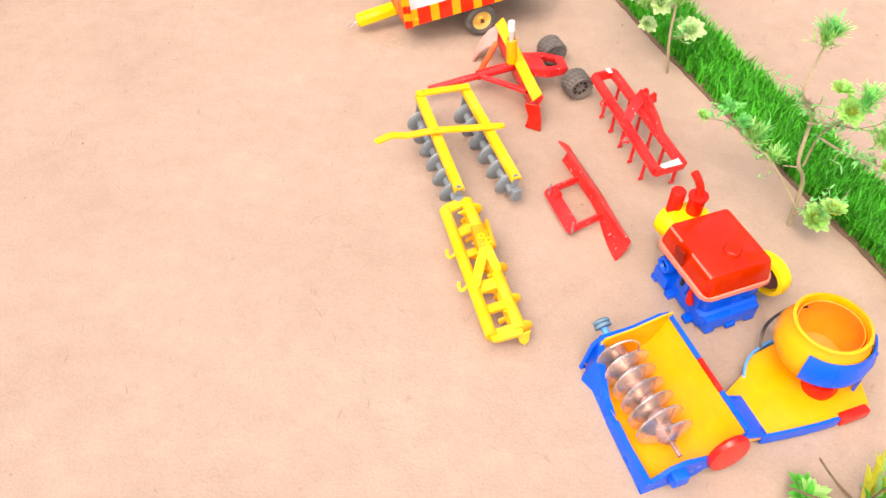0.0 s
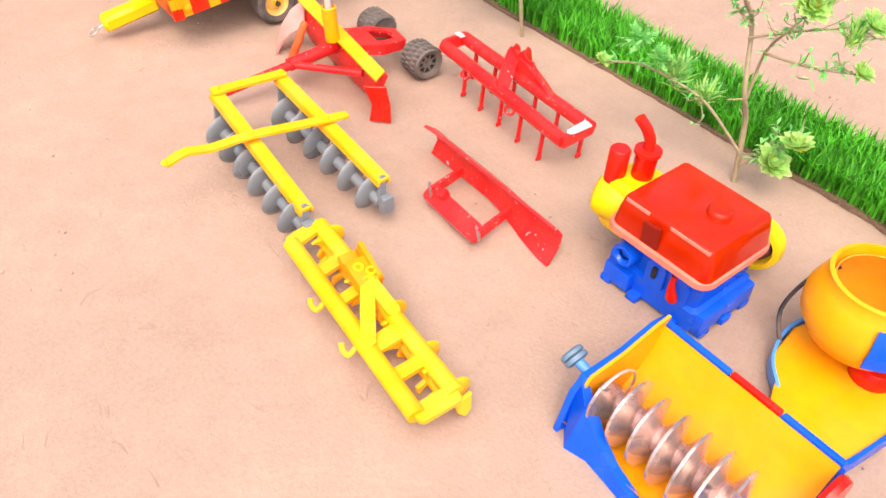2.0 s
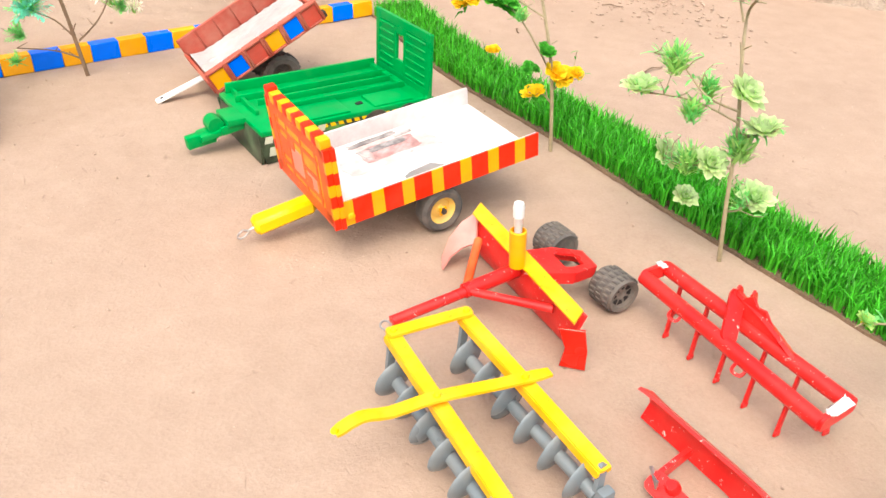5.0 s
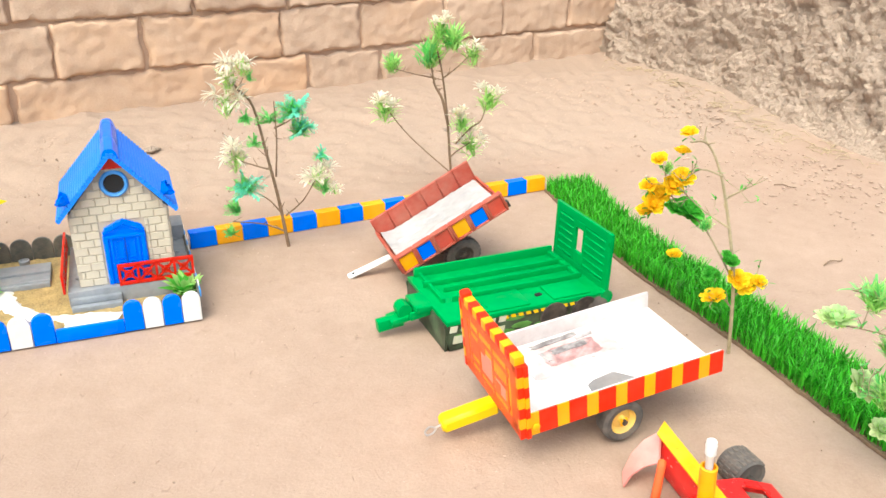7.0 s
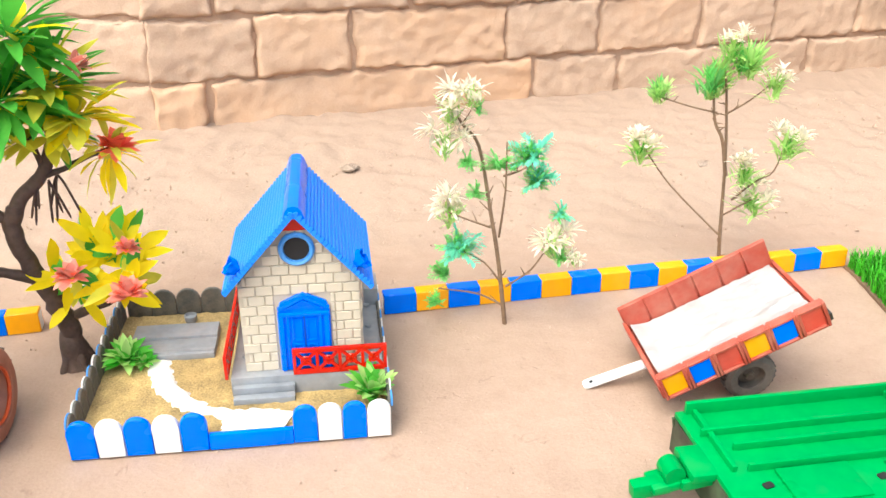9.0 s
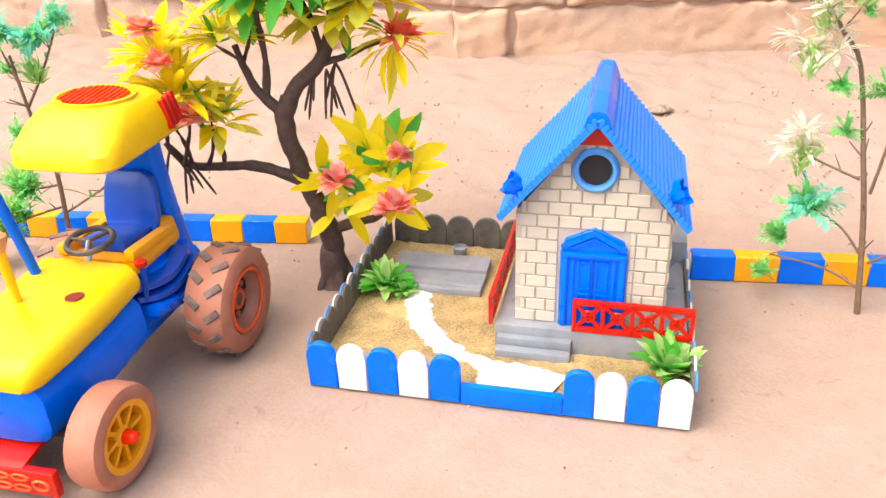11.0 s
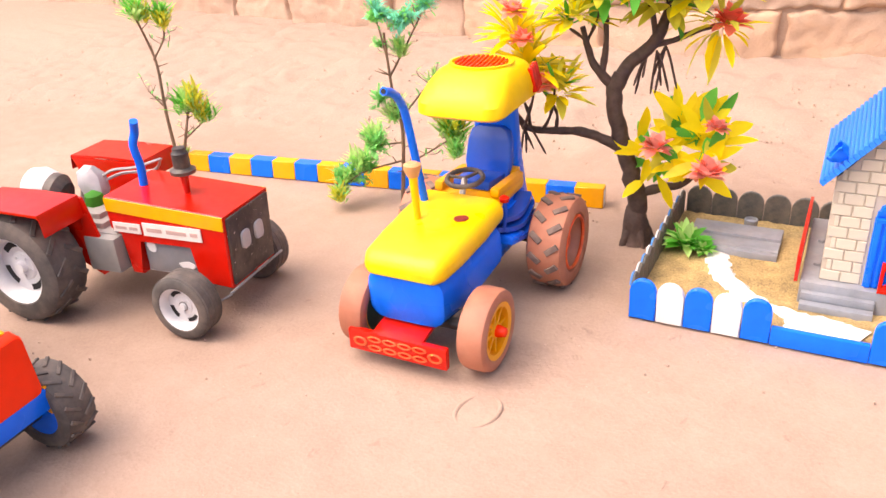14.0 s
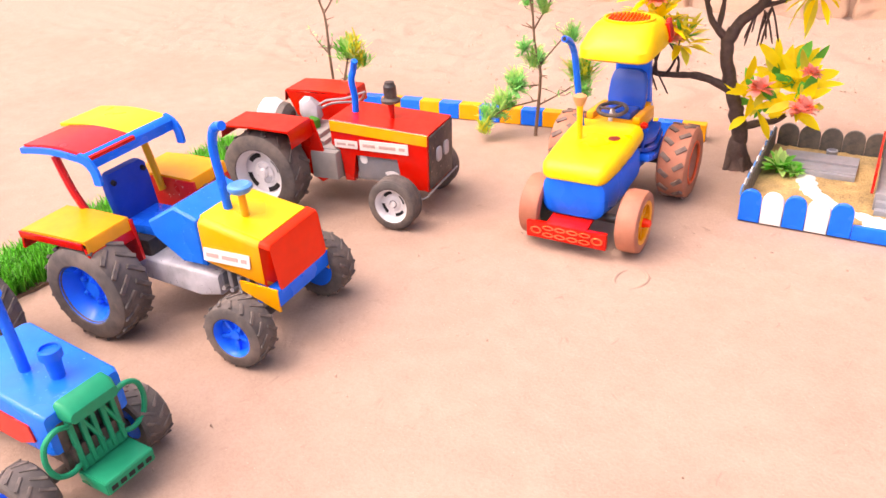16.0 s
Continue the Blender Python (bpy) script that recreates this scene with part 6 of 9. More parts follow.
def engine():
    ob = thing("toy_engine", pose(1.2371, 1.2555, 0, 0, 0, 14.05) @ Matrix.Diagonal((1.01, 1.01, 0.885, 1)), "blue toy engine with a glossy red cover and yellow ends", "toy engine")
    bm = BM()
    loft(bm, [[(px, py, z) for px, py in rrect(w, d, 0.006, 3)] for z, w, d in ((0.004, 0.084, 0.096), (0.030, 0.086, 0.098), (0.033, 0.078, 0.090), (0.064, 0.082, 0.094), (0.075, 0.088, 0.100), (0.079, 0.090, 0.102))])
    block = part("engine_block", bm, BLUH, ob, "glossy blue engine block")
    for x, y, w, d, h in ((0.0, -0.050, 0.078, 0.014, 0.026), (-0.042, 0.034, 0.016, 0.030, 0.024), (0.0, 0.050, 0.07, 0.012, 0.022)):
        bm = BM()
        box(bm, (x, y, 0.004 + h / 2), (w, d, h), 0.003)
        part("base_ledge", bm, BLUH, block)
    for x, y in ((-0.030, -0.052), (0.030, -0.052), (-0.044, 0.012), (-0.044, -0.030), (-0.044, 0.044), (0.04, 0.04), (0.0, -0.054)):
        bm = BM()
        box(bm, (x, y, 0.004), (0.014, 0.012, 0.009), 0.002)
        part("foot", bm, BLUH, block)
    bm = BM()
    lathe(bm, [(0.006, 0.012), (0.0085, 0.016), (0.0115, 0.016), (0.0125, 0.013), (0.0125, 0.0), (0, 0.0), (0, 0.010), (0.005, 0.010)], pose(-0.039, 0.030, 0.052, 0, -90, 0), 22)
    part("port", bm, BLUH, block, "round blue port")
    for y in (-0.000, -0.026):
        bm = BM()
        prism(bm, rrect(0.022, 0.036, 0.008), 0.004, pose(-0.041, y, 0.044, 90, 0, 90), 0.001)
        part("side_cover", bm, BLUH, block)
    bm = BM()
    prism(bm, rrect(0.005, 0.015, 0.002), 0.003, pose(-0.0435, 0.000, 0.048, 90, 0, 90))
    part("cover_slot", bm, HOLE, block, smooth=False)
    bm = BM()
    tube(bm, curved([(-0.043, -0.020, 0.060), (-0.046, -0.021, 0.050), (-0.046, -0.024, 0.038), (-0.045, -0.026, 0.032)], 3), [0.003, 0.003, 0.003, 0.0035, 0.004, 0.005, 0.0055, 0.0055, 0.005, 0.004], 8)
    part("lever", bm, RED, ob, "small red lever")
    bm = BM()
    loft(bm, [[(px - 0.006, py, z + 0.0022 * noise.noise((px * 45, py * 45, 2))) for px, py in rrect(w, d, r, 6)] for z, w, d, r in ((0.076, 0.098, 0.108, 0.014), (0.078, 0.1045, 0.1135, 0.016), (0.084, 0.1035, 0.1125, 0.016), (0.0855, 0.099, 0.108, 0.013))])
    part("cover_flange", bm, mat("pale_red_plastic", (0.66, 0.16, 0.10), 0.4, vary=0.12, dust=0.2), ob, "pale worn red flange")
    bm = BM()
    loft(bm, [[(px - 0.007, py - 0.001, z) for px, py in rrect(w, d, r, 5)] for z, w, d, r in ((0.083, 0.096, 0.107, 0.010), (0.103, 0.091, 0.102, 0.008), (0.1155, 0.086, 0.096, 0.006), (0.1185, 0.083, 0.093, 0.005), (0.1200, 0.076, 0.086, 0.004))])
    cov = part("cover", bm, REDC, ob, "glossy red cover")
    # slot piece on the cover side; the recess's shade is its darker red
    bm = BM()
    prism(bm, [(-0.008, 0.0), (0.010, 0.0), (0.010, 0.030), (-0.008, 0.033)], 0.003, pose(-0.0530, 0.006, 0.083, 90, 0, 90) @ pose(0, 0, 0, -8, 0, 0))
    part("cover_slot", bm, mat("recess_shade_red", (0.24, 0.008, 0.001), 0.5, spec=0.2), cov, "slot with its shade coloured dark red", smooth=False)
    # pale strips on the top edge: wear, and the edge highlight painted in
    rub = mat("worn_highlight_red", (0.72, 0.20, 0.14), 0.3, vary=0.3, scale=200, dust=0.3)
    for x, y0, y1, w in ((-0.0490, -0.006, -0.045, 0.0024), (-0.0495, 0.042, 0.018, 0.0020)):
        bm = BM()
        flat_bar(bm, (x, y0, 0.1160), (x, y1, 0.1160), w, 0.0032, 0.001)
        part("cover_rib", bm, rub, cov, "worn edge with its highlight coloured in")
    bm = BM()
    lathe(bm, [(0, 0.0085), (0.009, 0.008), (0.0108, 0.006), (0.0112, 0), (0, 0)], pose(-0.004, -0.020, 0.1185), 24)
    part("cap", bm, REDC, cov, "round red filler cap")
    bm = BM()
    loft(bm, [[(-0.001 + px, 0.068 + py, z) for px, py in rrect(w, d, 0.007, 3)] for z, w, d in ((0.034, 0.040, 0.036), (0.042, 0.048, 0.040), (0.080, 0.050, 0.042), (0.097, 0.048, 0.040), (0.102, 0.042, 0.034))])
    part("front_housing", bm, YEL, ob, "rounded yellow housing")
    bm = BM()
    lathe(bm, [(0, 0.026), (0.016, 0.0255), (0.022, 0.022), (0.025, 0.014), (0.0258, 0.0), (0.025, -0.016), (0, -0.018)], pose(-0.010, 0.074, 0.071, 0, 90, 110), 26)
    part("round_housing", bm, YEL, ob, "round yellow end housing")
    bm = BM()
    lathe(bm, [(0.0105, 0), (0.0105, 0.030), (0.0128, 0.031), (0.0128, 0.035), (0.008, 0.036), (0, 0.036)], pose(0.002, 0.067, 0.100), 20)
    part("exhaust_socket", bm, RED, ob, "red exhaust socket")
    bm = BM()
    tube(bm, curved([(0.002, 0.067, 0.133), (0.002, 0.068, 0.146), (-0.001, 0.073, 0.159), (-0.005, 0.080, 0.169)], 4), 0.0054, 12)
    part("exhaust_stub", bm, RED, ob, "short bent red exhaust")
    bm = BM()
    lathe(bm, [(0.0098, 0), (0.0098, 0.038), (0.0085, 0.040), (0, 0.040)], pose(-0.016, 0.084, 0.094), 20)
    part("stub_pipe", bm, RED, ob, "red stub pipe")
    bm = BM()
    lathe(bm, [(0.0255, -0.010), (0.0315, -0.008), (0.0335, 0.000), (0.0315, 0.009), (0.024, 0.014), (0.020, 0.013), (0.027, 0.007), (0.0285, 0.0), (0.0255, -0.006)], pose(0.066, -0.024, 0.047, 0, 90, 14), 32, closed=True)
    fl = part("flywheel", bm, YEL, ob, "yellow flywheel ring")
    bm = BM()
    lathe(bm, [(0, 0.004), (0.022, 0.004), (0.024, 0.0), (0.022, -0.004), (0, -0.004)], pose(0.065, -0.024, 0.047, 0, 90, 14), 24)
    part("flywheel_web", bm, mat("dark_brown_plastic", (0.10, 0.035, 0.025), 0.5), fl)
    bm = BM()
    cyl(bm, (0.045, -0.012, 0.062), (0.078, -0.010, 0.062), 0.0065)
    part("shaft", bm, TANW, ob)


engine()


def blower():
    """Auger trough with a chute plate and a bowl on it; local x along the auger."""
    ob = thing("auger_header", pose(1.1091, 1.0857, 0, 0, 0, -77.44) @ Matrix.Diagonal((0.944, 0.944, 0.87, 1)), "blue and yellow toy auger header with a yellow hopper bowl", "toy implement")
    L = 0.172
    prof = [(-0.046, 0.014), (-0.040, 0.007), (-0.026, 0.003), (0.0, 0.004), (0.024, 0.011), (0.043, 0.028), (0.055, 0.050), (0.062, 0.072)]
    back = [(y + 0.0035, max(0.0, z - 0.0035)) for y, z in prof][::-1]
    bm = BM()
    loft(bm, [[(x, y, z) for y, z in prof + back] for x in (-L / 2, -L / 4, 0, L / 4, L / 2)])
    part("trough", bm, YELO, ob, "curved yellow trough")
    # blue outer skin, rim and base
    bm = BM()
    outer = [(y + 0.006, max(0.0, z - 0.005)) for y, z in prof[4:]]
    inner = [(y + 0.0037, max(0.0, z - 0.0033)) for y, z in prof[4:]][::-1]
    loft(bm, [[(x, y, z) for y, z in outer + inner] for x in (-L / 2 - 0.004, L / 2 + 0.004)])
    part("back_skin", bm, BLUH, ob, "blue back")
    bm = BM()
    prism(bm, [(-0.050, 0.0), (0.010, 0.0), (0.046, 0.026), (0.068, 0.074), (0.052, 0.076), (0.016, 0.064), (-0.028, 0.064), (-0.040, 0.050)], 0.006, Matrix(((0, 0, 1, -L / 2 - 0.003), (1, 0, 0, 0), (0, 1, 0, 0), (0, 0, 0, 1))), 0.001)
    part("end_plate", bm, BLUH, ob, "blue end plate")
    bm = BM()
    prism(bm, [(-0.056, 0.0), (0.010, 0.0), (0.036, 0.02), (0.024, 0.036), (-0.006, 0.044), (-0.026, 0.040), (-0.050, 0.020)], 0.006, Matrix(((0, 0, 1, L / 2 + 0.003), (1, 0, 0, 0), (0, 1, 0, 0), (0, 0, 0, 1))), 0.001)
    box(bm, (L / 2 + 0.012, -0.020, 0.030), (0.014, 0.020, 0.022), 0.003)
    part("end_plate", bm, BLUH, ob, "blue end plate with bearing")
    bm = BM()
    lathe(bm, [(0.001, 0.006), (0.034, 0.005), (0.036, 0.0), (0.034, -0.004), (0.001, -0.004)], pose(L / 2 + 0.008, 0.044, 0.044, 0, 90, 0) @ Matrix.Diagonal((1.0, 0.72, 1, 1)), 28)
    part("end_cap", bm, RED, ob, "round red end cap")
    bm = BM()
    secs = [[(x, yi, zi), (x, yo, zi + 0.001), (x, yb, 0.0), (x, yb + 0.012, 0.0)] for x, yi, zi, yo, yb in (
        (-L / 2 - 0.006, -0.024, 0.062, -0.030, -0.036), (-L / 2 + 0.014, -0.028, 0.044, -0.040, -0.056), (-0.052, -0.034, 0.027, -0.043, -0.050), (-0.028, -0.040, 0.017, -0.049, -0.052), (0.0, -0.043, 0.010, -0.052, -0.055),
        (0.004, -0.044, 0.015, -0.053, -0.055), (0.04, -0.047, 0.018, -0.055, -0.057), (L / 2 + 0.006, -0.048, 0.022, -0.056, -0.060))]
    loft(bm, secs)
    part("front_skirt", bm, BLUH, ob, "bent blue front skirt")
    bm = BM()
    box(bm, (0.008, 0.0655, 0.0735), (0.048, 0.006, 0.005), 0.0015)
    part("rim_strip", bm, RED, ob, "red rim strip")
    for x, w in ((-0.052, 0.070), (0.060, 0.054)):
        bm = BM()
        box(bm, (x, 0.0655, 0.0725), (w, 0.006, 0.006), 0.0015)
        part("rim_strip", bm, BLUH, ob, "blue rim strip")
    bm = BM()
    prism(bm, [(-0.034, 0.012), (-0.020, 0.006), (0.004, 0.006), (0.026, 0.014), (0.045, 0.031), (0.056, 0.050), (0.067, 0.082), (0.050, 0.079), (0.014, 0.068), (-0.024, 0.064), (-0.036, 0.048)], 0.003, Matrix(((0, 0, 1, -L / 2 + 0.0016), (1, 0, 0, 0), (0, 1, 0, 0), (0, 0, 0, 1))))
    part("inner_gusset", bm, YELO, ob, "yellow inside of the trough end")
    # auger: shaft with a helical flight
    bm = BM()
    tube(bm, [(-L / 2 + 0.006, -0.008, 0.038), (0.052, -0.008, 0.038), (0.058, -0.008, 0.038)], [0.0110, 0.0135, 0.0080], 16)
    tube(bm, [(0.056, -0.008, 0.038), (0.078, -0.008, 0.038)], 0.0032, 10)
    aug = part("auger_shaft", bm, AUGS, ob, "brown metal auger shaft")
    turns = 6
    for k in range(turns):
        bm = BM()
        rings = []
        for j in range(33):
            f = j / 32
            a = 2 * math.pi * f
            x = -L / 2 + 0.014 + 0.126 * (k + f) / turns
            ro = (0.0325 + 0.0012 * math.sin(a * 2 + k)) * (1.0 if 0 < k + f < turns else 0.6)
            cy, cz = math.cos(a + 2.0), math.sin(a + 2.0)
            prof_ = ((0.0120, 0.0085), (0.019, 0.0062), (0.026, 0.0036), (ro, 0.0012))
            rings.append([(x - w, -0.008 + r * cy, 0.038 + r * cz) for r, w in prof_] + [(x + w, -0.008 + r * cy, 0.038 + r * cz) for r, w in prof_[::-1]])
        loft(bm, rings)
        part("flight", bm, AUG, aug, "worn metal auger flight")
    bm = BM()
    torus(bm, pose(-L / 2 + 0.014, -0.008, 0.038, 0, 90, 0), 0.0285, 0.0014, 30, 6)
    part("end_ring", bm, mat("pale_metal_ring", (0.62, 0.52, 0.46), 0.3, metal=0.5), aug, "thin pale end ring")
    bm = BM()
    cyl(bm, (-L / 2 - 0.004, -0.012, 0.046), (-L / 2 - 0.024, -0.013, 0.051), 0.005, n=12)
    part("stub_shaft", bm, BLUL, ob)
    bm = BM()
    m = Matrix.Translation((-L / 2 - 0.022, -0.013, 0.0505)) @ Vector((-0.018, -0.001, 0.006)).to_track_quat("Z", "Y").to_matrix().to_4x4()
    lathe(bm, [(0, 0.012), (0.009, 0.012), (0.0115, 0.010), (0.0115, 0.007), (0.009, 0.006), (0.0115, 0.005), (0.0115, 0.001), (0.008, 0), (0, 0)], m, 20)
    part("pulley", bm, mat("dull_blue_plastic", (0.06, 0.16, 0.26), 0.45, vary=0.2, dust=0.2), ob, "dull blue grooved pulley")
    # chute plate behind the trough
    bm = BM()
    prism(bm, [(0.016, 0.092), (0.078, 0.088), (0.082, 0.130), (0.088, 0.200), (0.084, 0.262), (0.030, 0.285), (-0.020, 0.270), (-0.034, 0.210), (-0.026, 0.164), (-0.004, 0.138)], 0.006, pose(0, 0, 0.013), 0.001)
    part("plate", bm, YELO, ob, "yellow base plate")
    bm = BM()
    box(bm, (0.050, 0.096, 0.022), (0.060, 0.058, 0.008), 0.003, (-26, 0, 0))
    part("link_ramp", bm, BLUH, ob, "blue ramp")
    rimp = curved([(0.080, 0.108, 0.010), (0.083, 0.130, 0.010), (0.088, 0.180, 0.010), (0.089, 0.214, 0.010)], 4)
    bm = BM()
    strap(bm, rimp, 0.018, 0.004, up=(1, 0.1, 0))
    part("plate_rim", bm, BLUH, ob, "blue plate rim")
    rimp = curved([(0.000, 0.136, 0.010), (-0.024, 0.160, 0.012), (-0.036, 0.205, 0.012), (-0.026, 0.255, 0.012)], 4)
    bm = BM()
    strap(bm, rimp, 0.016, 0.003, up=(1, 0.1, 0))
    part("plate_rim", bm, BLUL, ob, "pale blue plate rim")
    bm = BM()
    box(bm, (0.088, 0.236, 0.010), (0.012, 0.042, 0.018), 0.003)
    part("rim_foot", bm, RED, ob)
    c = (0.012, 0.222)
    bm = BM()
    lathe(bm, [(0.001, 0.030), (0.024, 0.032), (0.044, 0.044), (0.056, 0.066), (0.057, 0.084), (0.050, 0.104), (0.0465, 0.112), (0.047, 0.118), (0.043, 0.119), (0.041, 0.110), (0.048, 0.086), (0.046, 0.066), (0.034, 0.048), (0.001, 0.038)], pose(*c, 0), 40, closed=True)
    bowl = part("hopper_bowl", bm, YELO, ob, "round yellow hopper bowl")
    bm = BM()
    lathe(bm, [(0.001, 0.0395), (0.033, 0.0495), (0.045, 0.067), (0.047, 0.086), (0.040, 0.1105), (0.0385, 0.1100), (0.0455, 0.086), (0.0435, 0.068), (0.032, 0.051), (0.001, 0.041)], pose(*c, 0), 36, closed=True)
    part("bowl_inside", bm, mat("glossy_orange_plastic", (0.90, 0.25, 0.01), 0.22, vary=0.1, dust=0.05, bump=0.05), bowl, "glossy orange inside")
    bm = BM()
    rings = []
    for k in range(15):
        a = radians(-62 + 124 * k / 14)
        rings.append([(c[0] + r * math.cos(a), c[1] + r * math.sin(a), z) for r, z in ((0.058, 0.064), (0.0595, 0.084), (0.053, 0.105), (0.055, 0.106), (0.0615, 0.085), (0.060, 0.063))])
    loft(bm, rings)
    part("bowl_panel", bm, BLUH, ob, "blue panel round the bowl")
    bm = BM()
    flat_bar(bm, (c[0] + 0.045, c[1] + 0.036, 0.092), (c[0] + 0.046, c[1] + 0.040, 0.012), 0.016, 0.004, 0.002, up=(1, 0.5, 0))
    part("bowl_bracket", bm, BLUH, ob, "blue bracket")
    bm = BM()
    lathe(bm, [(0, 0), (0.020, 0.0), (0.022, 0.012), (0.018, 0.020), (0, 0.020)], pose(c[0] + 0.030, c[1] - 0.006, 0.015), 24)
    part("bowl_foot", bm, RED, ob, "red bowl foot")
    bm = BM()
    tube(bm, curved([(-0.030, 0.180, 0.016), (-0.046, 0.190, 0.045), (-0.040, 0.205, 0.085), (-0.024, 0.215, 0.108)], 5), 0.0022, 6)
    part("wire", bm, BLK, ob, "dark bent wire")


blower()

# ---- trailers ----
def striped_trailer():
    ob = thing("toy_trailer", pose(0.9001, 1.8583, 0.0475, 0, -7.2, 12.06) @ Matrix.Diagonal((0.937, 0.937, 0.96, 1)), "white-decked toy flat trailer edged with red and yellow stripes", "toy trailer")
    L, Wd, H = 0.290, 0.176, 0.030
    bm = BM()
    box(bm, (L / 2, Wd / 2, 0.004), (L, Wd - 0.006, 0.006), 0.001)
    deck = part("deck", bm, WORNW, ob, "scuffed white deck")
    def patch(bm, x, y, w, d, a, z, ja, jb, n=26):
        prism(bm, [(w / 2 * max(-0.9, min(0.9, 1.25 * math.cos(t))) * (1 + ja * noise.noise((t * 2, x * 9, 1))), d / 2 * max(-0.9, min(0.9, 1.25 * math.sin(t))) * (1 + jb * noise.noise((t * 3, y * 9, 7)))) for t in [2 * math.pi * k / n for k in range(n)]], 0.0008, pose(x, y, z, 0, 0, a))
    bm = BM()
    patch(bm, 0.126, 0.122, 0.160, 0.078, 2, 0.0074, 0.2, 0.25)
    part("scuff", bm, mat("faded_pink_stain", (0.60, 0.42, 0.40), 0.6, vary=0.25, scale=70, dust=0.9, dustcol=(0.66, 0.62, 0.615)), deck, "faded pinkish stain", smooth=False)
    bm = BM()
    patch(bm, 0.130, 0.124, 0.094, 0.042, 2, 0.0080, 0.15, 0.2)
    part("scuff", bm, mat("pinkish_stain", (0.42, 0.22, 0.21), 0.6, vary=0.4, scale=90, dust=0.85, dustcol=(0.74, 0.66, 0.64)), deck, "pinkish worn stain", smooth=False)
    for x, y, w, d, a in ((0.132, 0.134, 0.062, 0.014, 3), (0.092, 0.127, 0.007, 0.026, 12), (0.120, 0.158, 0.082, 0.011, 4), (0.165, 0.150, 0.03, 0.006, 8)):
        bm = BM()
        patch(bm, x, y, w, d, a, 0.0086, 0.3, 0.4)
        part("scuff", bm, mat("grey_stain", (0.24, 0.21, 0.21), 0.6, vary=0.5, scale=120, dust=0.85, dustcol=(0.70, 0.64, 0.62)) if w == 0.062 else bpy.data.materials["grey_stain"], deck, "grey scuff mark", smooth=False)
    for x, y in ((0.098, 0.036), (0.104, 0.094), (0.152, 0.098)):
        bm = BM()
        torus(bm, pose(x, y, 0.0076), 0.0042, 0.0009, 14, 4)
        part("ring_mark", bm, LBL, deck)
    bm = BM()
    prism(bm, [(-0.034, -0.006), (-0.030, 0.020), (-0.020, 0.026), (0.014, 0.030), (0.034, 0.006), (0.034, -0.006)], 0.0014, pose(0.142, 0.024, 0.0085))
    part("wheel_arch_patch", bm, mat("warm_grey_board", (0.22, 0.20, 0.20), 0.55, vary=0.15, dust=0.15), deck, "grey wheel-arch patch", smooth=False)
    for y, nm in ((0.001, "side_board"), (Wd - 0.001, "side_board")):
        bm = BM()
        box(bm, (L / 2, y, H / 2 + 0.002), (L, 0.005, H), 0.001)
        sb = part(nm, bm, WORNW if y < 0.1 else mat("rubbed_white_board", (0.62, 0.55, 0.54), 0.55, vary=0.1, dust=0.75, dustcol=(0.46, 0.36, 0.35), bump=0.1), ob)
        if y < 0.1:
            x0, k = 0.0, 0
            while x0 < L - 0.002:
                w = min(0.0255 if k % 2 else 0.0165, L - x0)
                bm = BM()
                box(bm, (x0 + w / 2, y - 0.0032, H / 2 + 0.002), (w, 0.0022, H + 0.003), 0)
                part("stripe", bm, STR if k % 2 else ORA, sb, "", smooth=False)
                x0 += w
                k += 1
            bm = BM()
            lathe(bm, [(0, 0.003), (0.003, 0.003), (0.005, 0.0015), (0.005, 0), (0, 0)], pose(0.012, y - 0.0042, 0.012, 90, 0, 0), 12)
            part("bolt", bm, ORA, sb)
    # front board with striped edge
    HB = 0.107
    q = HB / 0.118
    bm = BM()
    box(bm, (-0.004, Wd / 2, HB / 2), (0.008, Wd, HB), 0.001)
    fb = part("front_board", bm, WORNW, ob, "tall front board")
    n = 12
    for k in range(n):
        bm = BM()
        y0 = Wd / n * k
        tilt = 0.003 * (k == n - 1)
        box(bm, (-0.004, y0 + Wd / n / 2, HB + 0.004 + tilt), (0.014, Wd / n * 0.99, 0.013 + tilt), 0.002)
        part("edge_stripe", bm, (ORA, STR)[k % 2], fb)
    for k in range(7):
        for y in (0.004, Wd - 0.004):
            bm = BM()
            box(bm, (0.0005, y, HB / 7 * (k + .5)), (0.006, 0.022, HB / 7 * 0.99), 0)
            part("edge_stripe", bm, (STR, ORA)[k % 2], fb, smooth=False)
            bm = BM()
            box(bm, (-0.0035, y - (0.006 if y < .1 else -.006), HB / 7 * (k + .5)), (0.014, 0.005, HB / 7 * 0.99), 0)
            part("edge_stripe", bm, (STR, ORA)[k % 2], fb, smooth=False)
    bm = BM()
    box(bm, (-0.0082, Wd / 2, 0.058 * q), (0.0008, Wd - 0.004, 0.112 * q), 0)
    part("painted_field", bm, mat("worn_orange_field", (0.82, 0.30, 0.02), 0.5, vary=0.3, scale=35, dust=0.06, chips=(0.75, 0.10, 0.02), spec=0.3), fb, "worn orange painted field", smooth=False)
    bm = BM()
